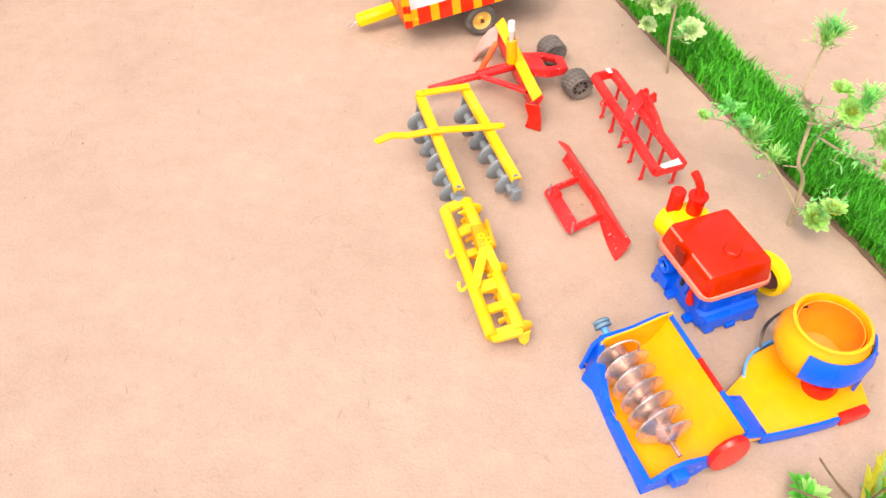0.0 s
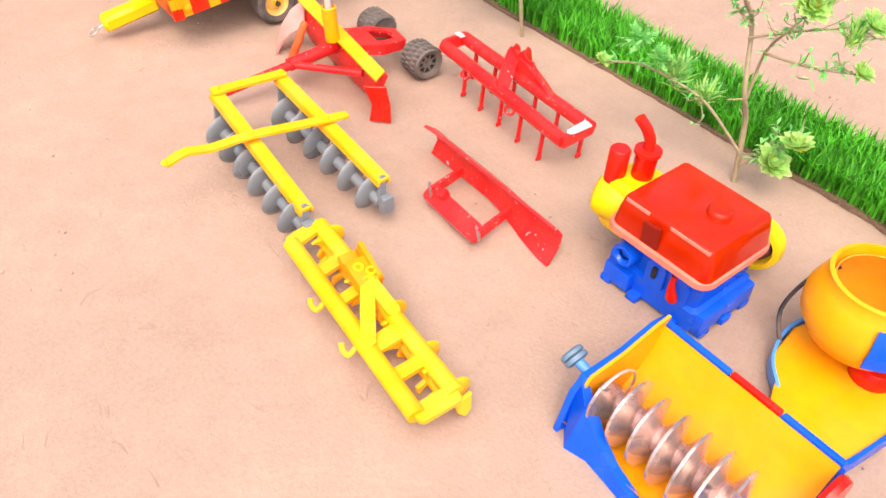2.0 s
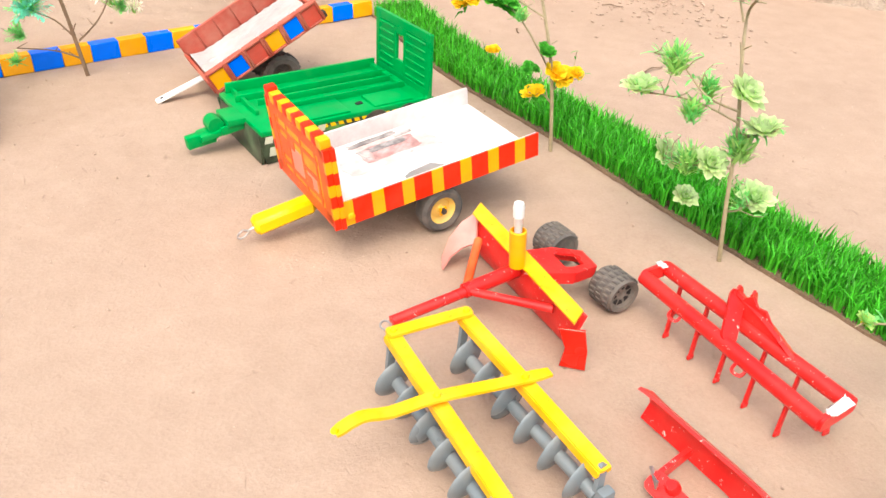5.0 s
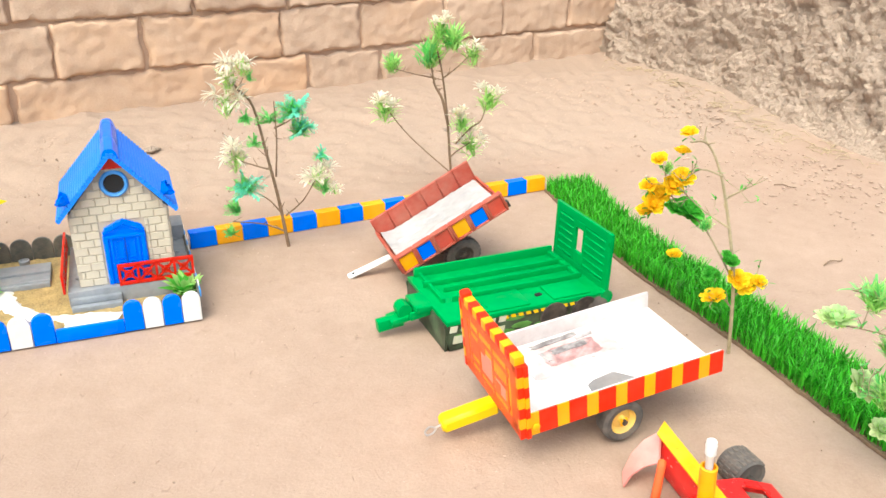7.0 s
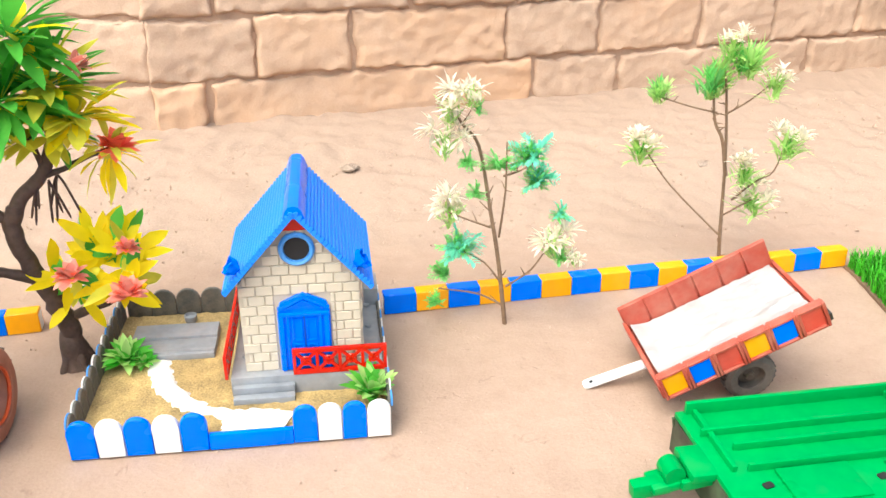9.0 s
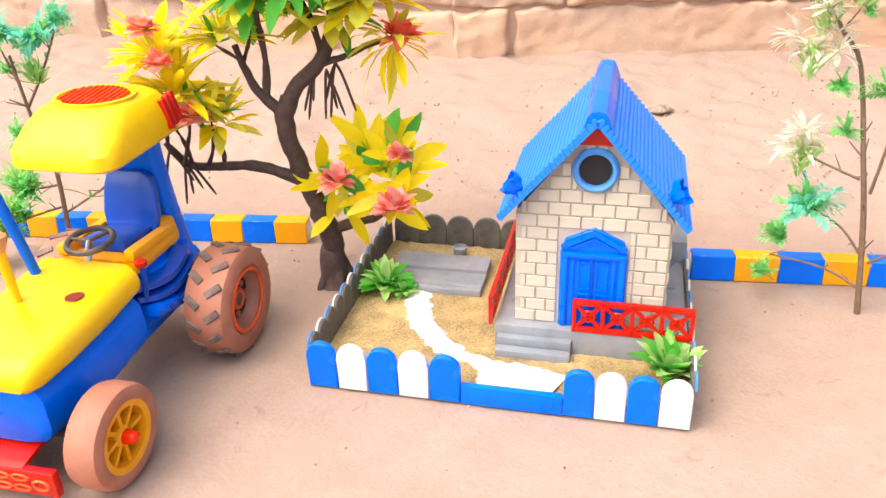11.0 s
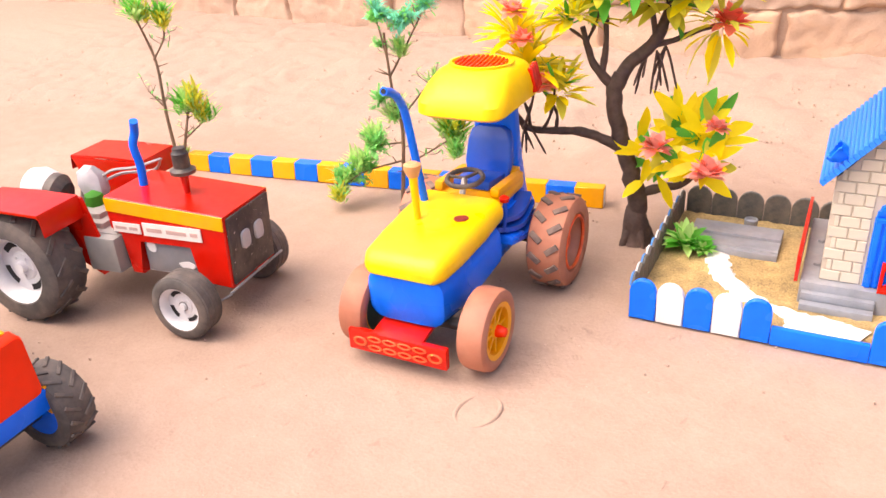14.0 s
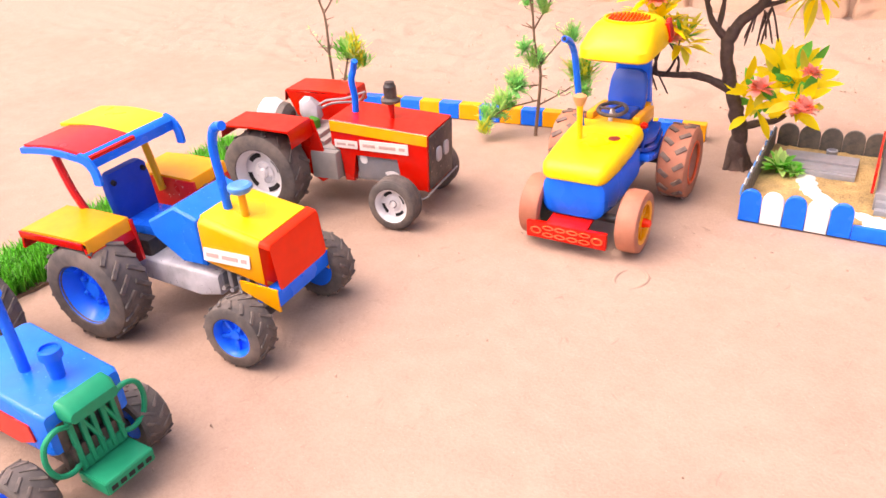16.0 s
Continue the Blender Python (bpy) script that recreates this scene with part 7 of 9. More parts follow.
    for y, z, w, h in ((0.03, 0.06, 0.004, 0.11), (0.075, 0.06, 0.004, 0.11), (0.12, 0.06, 0.004, 0.11), (0.15, 0.06, 0.004, 0.11), (0.09, 0.085, 0.13, 0.006), (0.09, 0.03, 0.13, 0.006), (0.052, 0.058, 0.04, 0.006), (0.135, 0.058, 0.03, 0.03), (0.088, 0.108, 0.17, 0.018), (0.088, 0.010, 0.17, 0.018), (0.010, 0.06, 0.018, 0.11), (0.166, 0.06, 0.018, 0.11), (0.063, 0.040, 0.020, 0.018), (0.110, 0.075, 0.020, 0.018)):
        box(bm, (-0.0092, y, z * q), (0.0012, w, h * q), 0)
    part("painted_frame", bm, ORD, fb, "orange-red painted window bars", smooth=False)
    bm = BM()
    for y, z, w, h in ((0.0525, 0.046, 0.028, 0.030), (0.098, 0.050, 0.034, 0.040)):
        box(bm, (-0.0089, y, z * q), (0.0008, w, h * q), 0)
    part("painted_panel", bm, PETP, fb, "pale painted panel", smooth=False)
    bm = BM()
    box(bm, (-0.044, Wd / 2, -0.012), (0.082, 0.025, 0.021), 0.0045, (0, -3, 0), 1)
    part("draw_bar", bm, YEL, ob, "boxy yellow draw bar")
    bm = BM()
    tube(bm, curved([(-0.080, Wd / 2, -0.014), (-0.092, Wd / 2, -0.017), (-0.098, Wd / 2 + 0.007, -0.019), (-0.106, Wd / 2 + 0.004, -0.022), (-0.106, Wd / 2 - 0.004, -0.022), (-0.098, Wd / 2 - 0.006, -0.019), (-0.090, Wd / 2, -0.017)], 4), 0.0014, 6)
    part("wire_hook", bm, STEEL, ob, "bent wire hook")
    bm = BM()
    cyl(bm, (0.142, 0.0, -0.034), (0.142, Wd, -0.034), 0.004)
    part("axle", bm, BLK, ob)
    bm = BM()
    box(bm, (0.142, Wd / 2, -0.012), (0.05, 0.06, 0.030), 0.002)
    part("axle_block", bm, BLK, ob)
    for s, y in ((-1, 0.014), (1, Wd - 0.014)):
        m = pose(0.142, y, -0.034, -90 * s, 0, 0)
        bm = BM()
        lathe(bm, [(0.019, 0.011), (0.026, 0.0125), (0.0305, 0.009), (0.0315, 0), (0.0305, -0.009), (0.026, -0.0125), (0.019, -0.011)], m, 32, closed=True)
        wh = part("wheel", bm, RUB, ob, "dusty black tyre")
        bm = BM()
        lathe(bm, [(0, 0.010), (0.005, 0.010), (0.006, 0.004), (0.014, 0.002), (0.018, 0.009), (0.0205, 0.0105), (0.0205, -0.010), (0, -0.010)], m, 24)
        part("rim", bm, mat("ochre_rim", (0.74, 0.47, 0.09), 0.45, dust=0.25) if s < 0 else bpy.data.materials["ochre_rim"], wh, "ochre rim")
        for k in (-1, 1):
            bm = BM()
            box(bm, (m @ pose(k * 0.0035, 0, 0.0105)).translation, (0.003, 0.004, 0.011), 0.001)
            part("hub_lug", bm, ORA, wh)


striped_trailer()


def green_trailer():
    ob = thing("toy_trailer", pose(0.846, 2.1228, 0, 0, 0, 14.87) @ Matrix.Diagonal((0.962, 0.962, 1.013, 1)), "green plastic toy car trailer with an upright slotted ramp", "toy trailer")
    L, Wd, Zd = 0.287, 0.168, 0.050
    bm = BM()
    box(bm, (L / 2, Wd / 2, Zd - 0.004), (L, Wd, 0.008), 0.002)
    deck = part("deck", bm, GRN, ob, "glossy green ribbed deck")
    for x, y, z, w, dd, hh in ((L / 2 + 0.01, 0.060, 0.004, L - 0.05, 0.004, 0.010), (L / 2 + 0.01, 0.094, 0.004, L - 0.05, 0.004, 0.010), (L / 2, 0.122, 0.004, L - 0.02, 0.005, 0.010), (L / 2, 0.163, 0.007, L - 0.02, 0.006, 0.016), (0.272, 0.11, 0.003, 0.010, 0.10, 0.008), (0.02, 0.11, 0.003, 0.006, 0.10, 0.008)):
        bm = BM()
        box(bm, (x, y, Zd + z), (w, dd, hh), 0.001)
        part("deck_rib", bm, GRN, deck)
    for x, y, w, dd in ((0.105, 0.030, 0.085, 0.050), (0.225, 0.028, 0.070, 0.046)):
        bm = BM()
        box(bm, (x, y, Zd + 0.0015), (w, dd, 0.004), 0.0015, (1.5, 0, 0))
        part("deck_panel", bm, GRN, deck)
    for x, y in ((0.045, 0.035), (0.175, 0.030), (0.245, 0.040)):
        bm = BM()
        prism(bm, rrect(0.012, 0.008, 0.002), 0.0016, pose(x, y, Zd + 0.0008, 0, 0, 12))
        part("deck_hole", bm, HOLE, deck, smooth=False)
    bm = BM()
    prism(bm, [(0.006, 0.0), (L - 0.01, 0.012), (L - 0.004, Zd - 0.006), (-0.004, Zd - 0.006)], 0.004, pose(0, 0.004, 0, 90, 0, 0))
    sp = part("side_skirt", bm, CARD, ob, "dark camouflage-printed skirt", smooth=False)
    bm = BM()
    prism(bm, [(0.006, 0.0), (L - 0.01, 0.012), (L - 0.004, Zd - 0.006), (-0.004, Zd - 0.006)], 0.004, pose(0, Wd - 0.004, 0, 90, 0, 0))
    part("side_skirt", bm, CARD, ob, "dark camouflage-printed skirt", smooth=False)
    bm = BM()
    prism(bm, [(0.004, 0.0), (Wd - 0.004, 0.0), (Wd - 0.002, Zd - 0.006), (0.002, Zd - 0.006)], 0.004, pose(0.001, 0, 0, 90, 0, 90))
    part("front_skirt", bm, CARD, ob, "dark printed front skirt", smooth=False)
    # sticker: chevrons, patches, wheels and rows of print, a little proud of the skirt
    for k in range(14):
        bm = BM()
        x = 0.096 + 0.0135 * k
        prism(bm, [(x, 0.0445), (x + 0.008, 0.0445), (x + 0.011, 0.0370), (x + 0.003, 0.0370)], 0.0016, pose(0, 0.0014, 0, 90, 0, 0))
        part("chevron", bm, YEL, sp, smooth=False)
    rng = random.Random(2)
    camo = mat("print_green", (0.10, 0.26, 0.05), 0.4, vary=0.3)
    for k in range(14):
        bm = BM()
        x, z, r = 0.02 + 0.26 * rng.random(), 0.010 + 0.028 * rng.random(), rng.uniform(0.006, 0.014)
        prism(bm, [(x + r * 1.6 * math.cos(t) * (1 + 0.3 * noise.noise((t, k, 1))), z + 0.4 * r * math.sin(t)) for t in [2 * math.pi * j / 12 for j in range(12)]], 0.0010, pose(0, 0.0016, 0, 90, 0, 0))
        part("camouflage_patch", bm, camo, sp, smooth=False)
    bm = BM()
    for x, z, w, h in ((0.012, 0.036, 0.014, 0.010), (0.030, 0.036, 0.012, 0.010), (0.046, 0.036, 0.012, 0.010), (0.062, 0.036, 0.012, 0.010), (0.078, 0.036, 0.012, 0.010), (0.096, 0.038, 0.014, 0.010), (0.020, 0.018, 0.018, 0.013), (0.044, 0.018, 0.018, 0.013), (0.068, 0.018, 0.018, 0.013), (0.092, 0.019, 0.018, 0.013)):
        prism(bm, [(x - w / 2, z - h / 2), (x + w / 2 - 0.002, z - h / 2), (x + w / 2, z + h / 2), (x - w / 2 + 0.002, z + h / 2)], 0.0012, pose(0, 0.0010, 0, 90, 0, 0))
    part("printed_bar", bm, mat("print_pale", (0.55, 0.55, 0.42), 0.5), sp, "rows of pale unreadable print", smooth=False)
    for x in (0.190, 0.248):
        bm = BM()
        lathe(bm, [(0, 0.0022), (0.014, 0.0022), (0.0165, 0.0032), (0.024, 0.0030), (0.025, 0.0), (0, 0.0)], pose(x, 0.0022, 0.024, 90, 0, 0), 28)
        part("moulded_wheel", bm, BLK, sp, "dark wheel shape on the skirt")
    bm = BM()
    lathe(bm, [(0, 0.010), (0.012, 0.009), (0.020, 0.006), (0.024, 0.004), (0.024, -0.004), (0, -0.004)], pose(0.275, 0.006, 0.024, 90, 0, 0), 24)
    part("wheel", bm, RUB, ob, "small dark rear wheel")
    # hitch
    bm = BM()
    box(bm, (-0.030, Wd / 2, 0.030), (0.070, 0.030, 0.010), 0.003, (0, -10, 0))
    box(bm, (-0.062, Wd / 2, 0.021), (0.044, 0.015, 0.018), 0.002, (0, -6, 0))
    cyl(bm, (-0.040, Wd / 2 - 0.012, 0.040), (-0.040, Wd / 2 + 0.012, 0.040), 0.012, n=20)
    box(bm, (-0.012, Wd / 2, 0.045), (0.030, 0.050, 0.010), 0.002)
    for y in (-0.018, 0.018):
        box(bm, (-0.015, Wd / 2 + y, 0.036), (0.040, 0.006, 0.012), 0.001, (0, -8, 0))
    part("hitch", bm, GRN, ob, "moulded green hitch")
    # upright rear ramp with a window and slats
    bm = BM()
    box(bm, (L + 0.001, Wd / 2, 0.053), (0.007, Wd - 0.024, 0.0145), 0.001)
    rp = part("ramp", bm, GRN, ob, "upright green ramp", smooth=False)
    for y0, y1, z0, z1 in ((0.0, 0.012, 0.045, 0.146), (Wd - 0.012, Wd, 0.045, 0.146), (0.012, Wd - 0.012, 0.134, 0.146), (0.074, 0.080, 0.060, 0.134), (0.104, 0.110, 0.060, 0.134), (0.080, 0.104, 0.060, 0.080), (0.080, 0.104, 0.122, 0.134)):
        bm = BM()
        box(bm, (L + 0.001, (y0 + y1) / 2, (z0 + z1) / 2), (0.007, y1 - y0 + 0.0004, z1 - z0 + 0.0004), 0.0008, seg=1)
        part("ramp_bar", bm, GRN, rp, smooth=False)
    for y, w in ((0.043, 0.064), (0.133, 0.050)):
        bm = BM()
        box(bm, (L, y, 0.097), (0.003, w, 0.076), 0)
        part("ramp_panel", bm, GRN, rp, smooth=False)
    bm = BM()
    cyl(bm, (L + 0.001, -0.001, 0.040), (L + 0.001, 0.010, 0.040), 0.012, n=16)
    part("ramp_pivot", bm, GRN, rp)
    for y, w in ((0.043, 0.058), (0.133, 0.044)):
        for k in range(6):
            bm = BM()
            box(bm, (L - 0.002, y, 0.066 + 0.0125 * k), (0.004, w, 0.003), 0.0008, seg=1)
            part("slat", bm, GRN, rp)


green_trailer()


def tipping_trailer():
    ob = thing("toy_trailer", pose(0.8052, 2.3331, 0.0288, 0, -28, 10.98) @ Matrix.Diagonal((0.978, 0.978, 0.89, 1)), "brick-red toy tipping trailer with a white bed, tilted up", "toy trailer")
    L, Wd, H = 0.216, 0.149, 0.041
    bm = BM()
    box(bm, (L / 2, Wd / 2, 0.003), (L, Wd, 0.006), 0.001)
    box(bm, (L / 2, Wd / 2, -0.006), (L - 0.02, 0.05, 0.012), 0.002)
    part("bed", bm, BRICKRED, ob, "brick-red bed frame")
    bm = BM()
    nx, ny = 44, 30
    g = []
    for j in range(ny + 1):
        g.append([bm.verts.new((0.006 + (L - 0.012) * i / nx, 0.006 + (Wd - 0.012) * j / ny, 0.010 + 0.050 * max(0.0, 0.30 - j / ny) + 0.010 * max(0.0, 0.10 - i / nx) / 0.1 + 0.0045 * math.exp(-((j / ny - 0.36 - 0.04 * math.sin(i * 0.35)) / 0.05) ** 2) * (i > 5) + 0.0030 * noise.noise((i * 0.35, j * 0.7, 3)) + 0.0012 * noise.noise((i * 1.3, j * 1.9, 8)))) for i in range(nx + 1)])
    for j in range(ny):
        for i in range(nx):
            bm.faces.new((g[j][i], g[j][i + 1], g[j + 1][i + 1], g[j + 1][i]))
    part("lining", bm, mat("greyish_white_sheet", (0.40, 0.385, 0.385), 0.42, vary=0.16, scale=30, dust=0.2, bump=0.5, coarse=25), ob, "crumpled white lining")
    REDP = mat("faded_red_panel", (0.52, 0.055, 0.035), 0.42, vary=0.15, dust=0.1, bump=0.1)
    cols = (ORA, BLU, REDP, ORA, BLU, REDP)
    for side, y in (("near", 0.0), ("far", Wd)):
        bm = BM()
        hs = H if side == "near" else H + 0.011
        box(bm, (L / 2, y, hs / 2), (L, 0.005, hs), 0.001)
        sb = part("side_board", bm, BRICKRED, ob, "brick-red panelled side")
        n = 6
        for k in range(n):
            bm = BM()
            w = L / n
            sgn = -1 if side == "near" else 1
            box(bm, (w * (k + .5), y + sgn * 0.0028, H / 2 - 0.001), (w - 0.009, 0.0016, H - 0.011), 0.0004, seg=1)
            part("panel", bm, cols[k] if side == "near" else BRICKRED, sb)
            bm = BM()
            box(bm, (w * (k + .5), y - sgn * 0.0035, hs / 2 + 0.002), (w - 0.0022, 0.003, hs - 0.003), 0.0009, seg=1)
            part("panel", bm, BRICKRED, sb)
            bm = BM()
            for px, pz, pw, ph in ((w * k + 0.0022, H / 2, 0.0042, H), (w * (k + 1) - 0.0022, H / 2, 0.0042, H), (w * (k + .5), H - 0.0022, w - 0.0090, 0.0042), (w * (k + .5), 0.0022, w - 0.0090, 0.0042)):
                box(bm, (px, y + sgn * 0.0042, pz), (pw, 0.0050, ph), 0.0008, seg=1)
            part("panel_frame", bm, BRICKRED, sb)
    for x in (0.0, L):
        bm = BM()
        box(bm, (x, Wd / 2, 0.012 if x == 0 else 0.006), (0.005, Wd, 0.024 if x == 0 else 0.012), 0.001)
        part("end_board", bm, BRICKRED, ob)
    bm = BM()
    box(bm, (L + 0.004, 0.012, 0.002), (0.008, 0.012, 0.012), 0.001)
    part("hinge", bm, BLK, ob)
    bm = BM()
    flat_bar(bm, (0.01, Wd / 2, 0.0), (-0.086, Wd / 2, 0.0), 0.017, 0.003, 0.002)
    bmesh.ops.rotate(bm, cent=(0.01, Wd / 2, 0), matrix=Matrix.Rotation(radians(8.0), 3, "Y"), verts=bm.verts)
    tg = part("tongue", bm, WHI, ob, "flat white drawbar tongue")
    bm = BM()
    lathe(bm, [(0, 0.0022), (0.003, 0.0022), (0.003, 0.0018), (0, 0.0018)], pose(-0.0760, Wd / 2, 0.0121, 0, 8, 0), 10)
    part("tongue_hole", bm, HOLE, tg, smooth=False)
    hub = (0.110, -0.0563)
    bm = BM()
    cyl(bm, (hub[0], 0.026, hub[1]), (hub[0], Wd - 0.026, hub[1]), 0.004)
    part("axle", bm, BLK, ob)
    bm = BM()
    flat_bar(bm, (hub[0], 0.062, hub[1]), (hub[0] + 0.01, 0.062, 0.0), 0.006, 0.022, 0.001, up=(0, 1, 0))
    part("axle_block", bm, BLK, ob)
    bm = BM()
    flat_bar(bm, (hub[0], Wd - 0.062, hub[1]), (hub[0] + 0.01, Wd - 0.062, 0.0), 0.006, 0.022, 0.001, up=(0, 1, 0))
    part("axle_block", bm, BLK, ob)
    for s, y in ((-1, 0.036), (1, Wd - 0.036)):
        m = pose(hub[0], y, hub[1], -90 * s, 0, 0) @ Matrix.Scale(1.16, 4)
        bm = BM()
        lathe(bm, [(0.016, 0.010), (0.024, 0.0115), (0.0285, 0.008), (0.0292, 0), (0.0285, -0.008), (0.024, -0.0115), (0.016, -0.010)], m, 30, closed=True)
        wh = part("wheel", bm, RUB, ob, "dusty black tyre")
        kb = BM()
        box(kb, (0, 0, 0), (0.0024, 0.003, 0.016), 0.0004, seg=1)
        me = mesh_of("tread_lug", kb, RUB)
        for k in range(26):
            shared("tread_lug", me, wh, m @ pose(0, 0, 0, 0, 0, 360 * k / 26) @ pose(0.0287, 0, 0, 18, 0, 0))
        bm = BM()
        lathe(bm, [(0, 0.007), (0.005, 0.007), (0.006, 0.002), (0.013, 0.002), (0.0165, 0.009), (0.0165, -0.009), (0, -0.009)], m, 20)
        part("rim", bm, BLK, wh)


tipping_trailer()

# ---- toy house in its fenced garden: local x along the front fence, local y towards the wall ----
def picket_mesh(w, h, th):
    n = 9
    pts = [(-w / 2, 0), (w / 2, 0)] + [(w / 2 * math.cos(math.pi * k / n), h - w / 2 + w / 2 * math.sin(math.pi * k / n)) for k in range(n + 1)]
    bm = BM()
    prism(bm, pts, th, pose(0, 0, 0, 90, 0, 0), 0.0012)
    return bm


def toy_house():
    ob = thing("toy_house", pose(0.1269, 2.1799, 0, 0, 0, 13.42) @ Matrix.Diagonal((1, 1, 1.02, 1)), "cream brick toy house with blue roof in a fenced sand garden", "toy house")
    Wd, Dp = 0.362, 0.292
    bm = BM()
    box(bm, (Wd / 2, Dp / 2, 0.005), (Wd, Dp, 0.009), 0.001)
    part("base", bm, SLATE, ob, "grey base board")
    bm = BM()
    nx, ny = 60, 48
    g = [[bm.verts.new((0.003 + (Wd - 0.006) * i / nx, 0.004 + (Dp - 0.008) * j / ny, 0.0135 + 0.0022 * noise.noise((i * 0.5, j * 0.5, 2)) + 0.0016 * noise.noise((i * 1.7, j * 1.7, 6)))) for i in range(nx + 1)] for j in range(ny + 1)]
    for j in range(ny):
        for i in range(nx):
            bm.faces.new((g[j][i], g[j][i + 1], g[j + 1][i + 1], g[j + 1][i]))
    part("garden_sand", bm, GSAND, ob, "coarse ochre garden sand")
    # white path with a ragged painted edge
    bm = BM()
    left = curved([(0.054, 0.166, 0), (0.064, 0.125, 0), (0.079, 0.094, 0), (0.113, 0.058, 0), (0.160, 0.034, 0), (0.166, 0.006, 0)], 7)
    right = curved([(0.086, 0.168, 0), (0.094, 0.132, 0), (0.108, 0.105, 0), (0.138, 0.070, 0), (0.178, 0.050, 0), (0.238, 0.050, 0)], 7)
    rows = []
    for q, (a, b) in enumerate(zip(left, right)):
        a, b = a.copy(), b.copy()
        a += 0.0055 * noise.noise_vector((q * 0.9, 0, 0))
        b += 0.0055 * noise.noise_vector((q * 0.9, 5, 0))
        rows.append([bm.verts.new(Vector((*a.lerp(b, k / 6).xy, 0.0165 + 0.0042 * noise.noise((q * 1.3, k * 1.1, 3)) - (0.0035 if k in (0, 6) else 0)))) for k in range(7)])
    rows.append([bm.verts.new(Vector((0.167 + 0.082 * k / 6, 0.005 + (0.030 * (k == 6)), 0.0165))) for k in range(7)])
    for a, b in zip(rows, rows[1:]):
        for k in range(6):
            bm.faces.new((a[k], a[k + 1], b[k + 1], b[k]))
    part("path", bm, WHI, ob, "painted white garden path")
    # front fence
    x = 0.0
    for k in range(5):
        w = 0.0306
        pk = part("picket", picket_mesh(w - 0.001, 0.050, 0.007), (BLU, WHI)[k % 2], ob, ("blue picket", "white picket")[k % 2])
        pk.matrix_basis = pose(x + w / 2, 0.0, 0.001)
        x += w
    bm = BM()
    box(bm, ((x + 0.248) / 2, 0.0, 0.011), (0.248 - x, 0.007, 0.021), 0.0015)
    part("fence_sill", bm, BLU, ob, "low blue sill in the fence opening")
    for k in range(4):
        w = 0.0285
        pk = part("picket", picket_mesh(w - 0.001, 0.050, 0.007), (BLU, WHI)[k % 2], ob, ("blue picket", "white picket")[k % 2])
        pk.matrix_basis = pose(0.248 + w * (k + .5), 0.0, 0.001)
    bm = picket_mesh(0.0225, 0.047, 0.004)
    bmesh.ops.recalc_face_normals(bm, faces=bm.faces)
    me = bpy.data.meshes.new("side_picket")
    bm.to_mesh(me)
    bm.free()
    me.materials.append(DARKP)
    for k in range(12):
        shared("side_picket", me, ob, pose(0.001, 0.018 + 0.0236 * k, 0.001, 0, 0, 90))
    for k in range(12):
        shared("side_picket", me, ob, pose(Wd - 0.001, 0.018 + 0.0236 * k, 0.001, 0, 0, 90))
    # white top edges along the left fence
    for k in range(12):
        for xx in (-0.0015, Wd + 0.0015):
            bm = BM()
            pts = [(0, 0.018 + 0.0236 * k + 0.0112 * math.cos(a), 0.0365 + 0.0112 * math.sin(a)) for a in [math.pi * j / 8 for j in range(9)]]
            tube(bm, [(xx, p[1], p[2]) for p in pts], 0.0012, 5)
            part("picket_edge", bm, WHI if k % 2 else BLUL, ob)
    bm = picket_mesh(0.034, 0.052, 0.005)
    bmesh.ops.recalc_face_normals(bm, faces=bm.faces)
    me2 = bpy.data.meshes.new("back_picket")
    bm.to_mesh(me2)
    bm.free()
    me2.materials.append(DARKP)
    for k in range(7):
        shared("back_picket", me2, ob, pose(0.022 + 0.0345 * k, Dp, 0.001))
    # grey slab with steps, small pot
    bm = BM()
    box(bm, (0.084, 0.205, 0.016), (0.112, 0.074, 0.012), 0.002)
    box(bm, (0.084, 0.224, 0.022), (0.112, 0.034, 0.008), 0.001)
    box(bm, (0.088, 0.176, 0.018), (0.104, 0.006, 0.012), 0.001)
    part("garden_slab", bm, SLATE, ob, "grey stepped garden slab")
    bm = BM()
    lathe(bm, [(0, 0), (0.006, 0), (0.0085, 0.004), (0.009, 0.012), (0.007, 0.013), (0.006, 0.009), (0, 0.009)], pose(0.096, 0.266, 0.012), 16)
    part("garden_pot", bm, SLATE, ob, "small grey pot")
    # porch plate and steps
    bm = BM()
    box(bm, (0.2655, 0.170, 0.024), (0.188, 0.184, 0.032), 0.002)
    part("porch", bm, SLATE, ob, "grey porch plate")
    for k in range(3):
        bm = BM()
        box(bm, (0.2115, 0.0765 - 0.010 * k, 0.026 - 0.009 * k + 0.004 - 0.0045), (0.074, 0.012, 0.009), 0.001)
        part("step", bm, SLATE, ob)
    for xx, yy in ((0.186, 0.125), (0.186, 0.19), (0.345, 0.125), (0.345, 0.18), (0.345, 0.235)):
        bm = BM()
        lathe(bm, [(0, 0.003), (0.004, 0.003), (0.0045, 0.001), (0.0045, 0), (0, 0)], pose(xx, yy, 0.040), 10)
        part("porch_stud", bm, SLATE, ob)
    # walls
    cx, hw, y0, y1, zb, ze, zp = 0.262, 0.072, 0.092, 0.236, 0.040, 0.158, 0.248
    gable = [(cx - hw, zb), (cx + hw, zb), (cx + hw, ze), (cx, zp), (cx - hw, ze)]
    bm = BM()
    prism(bm, gable, y1 - y0, pose(0, (y0 + y1) / 2, 0, 90, 0, 0))
    wl = part("wall", bm, MORT, ob, "tan mortar body", smooth=False)
    rng = random.Random(8)
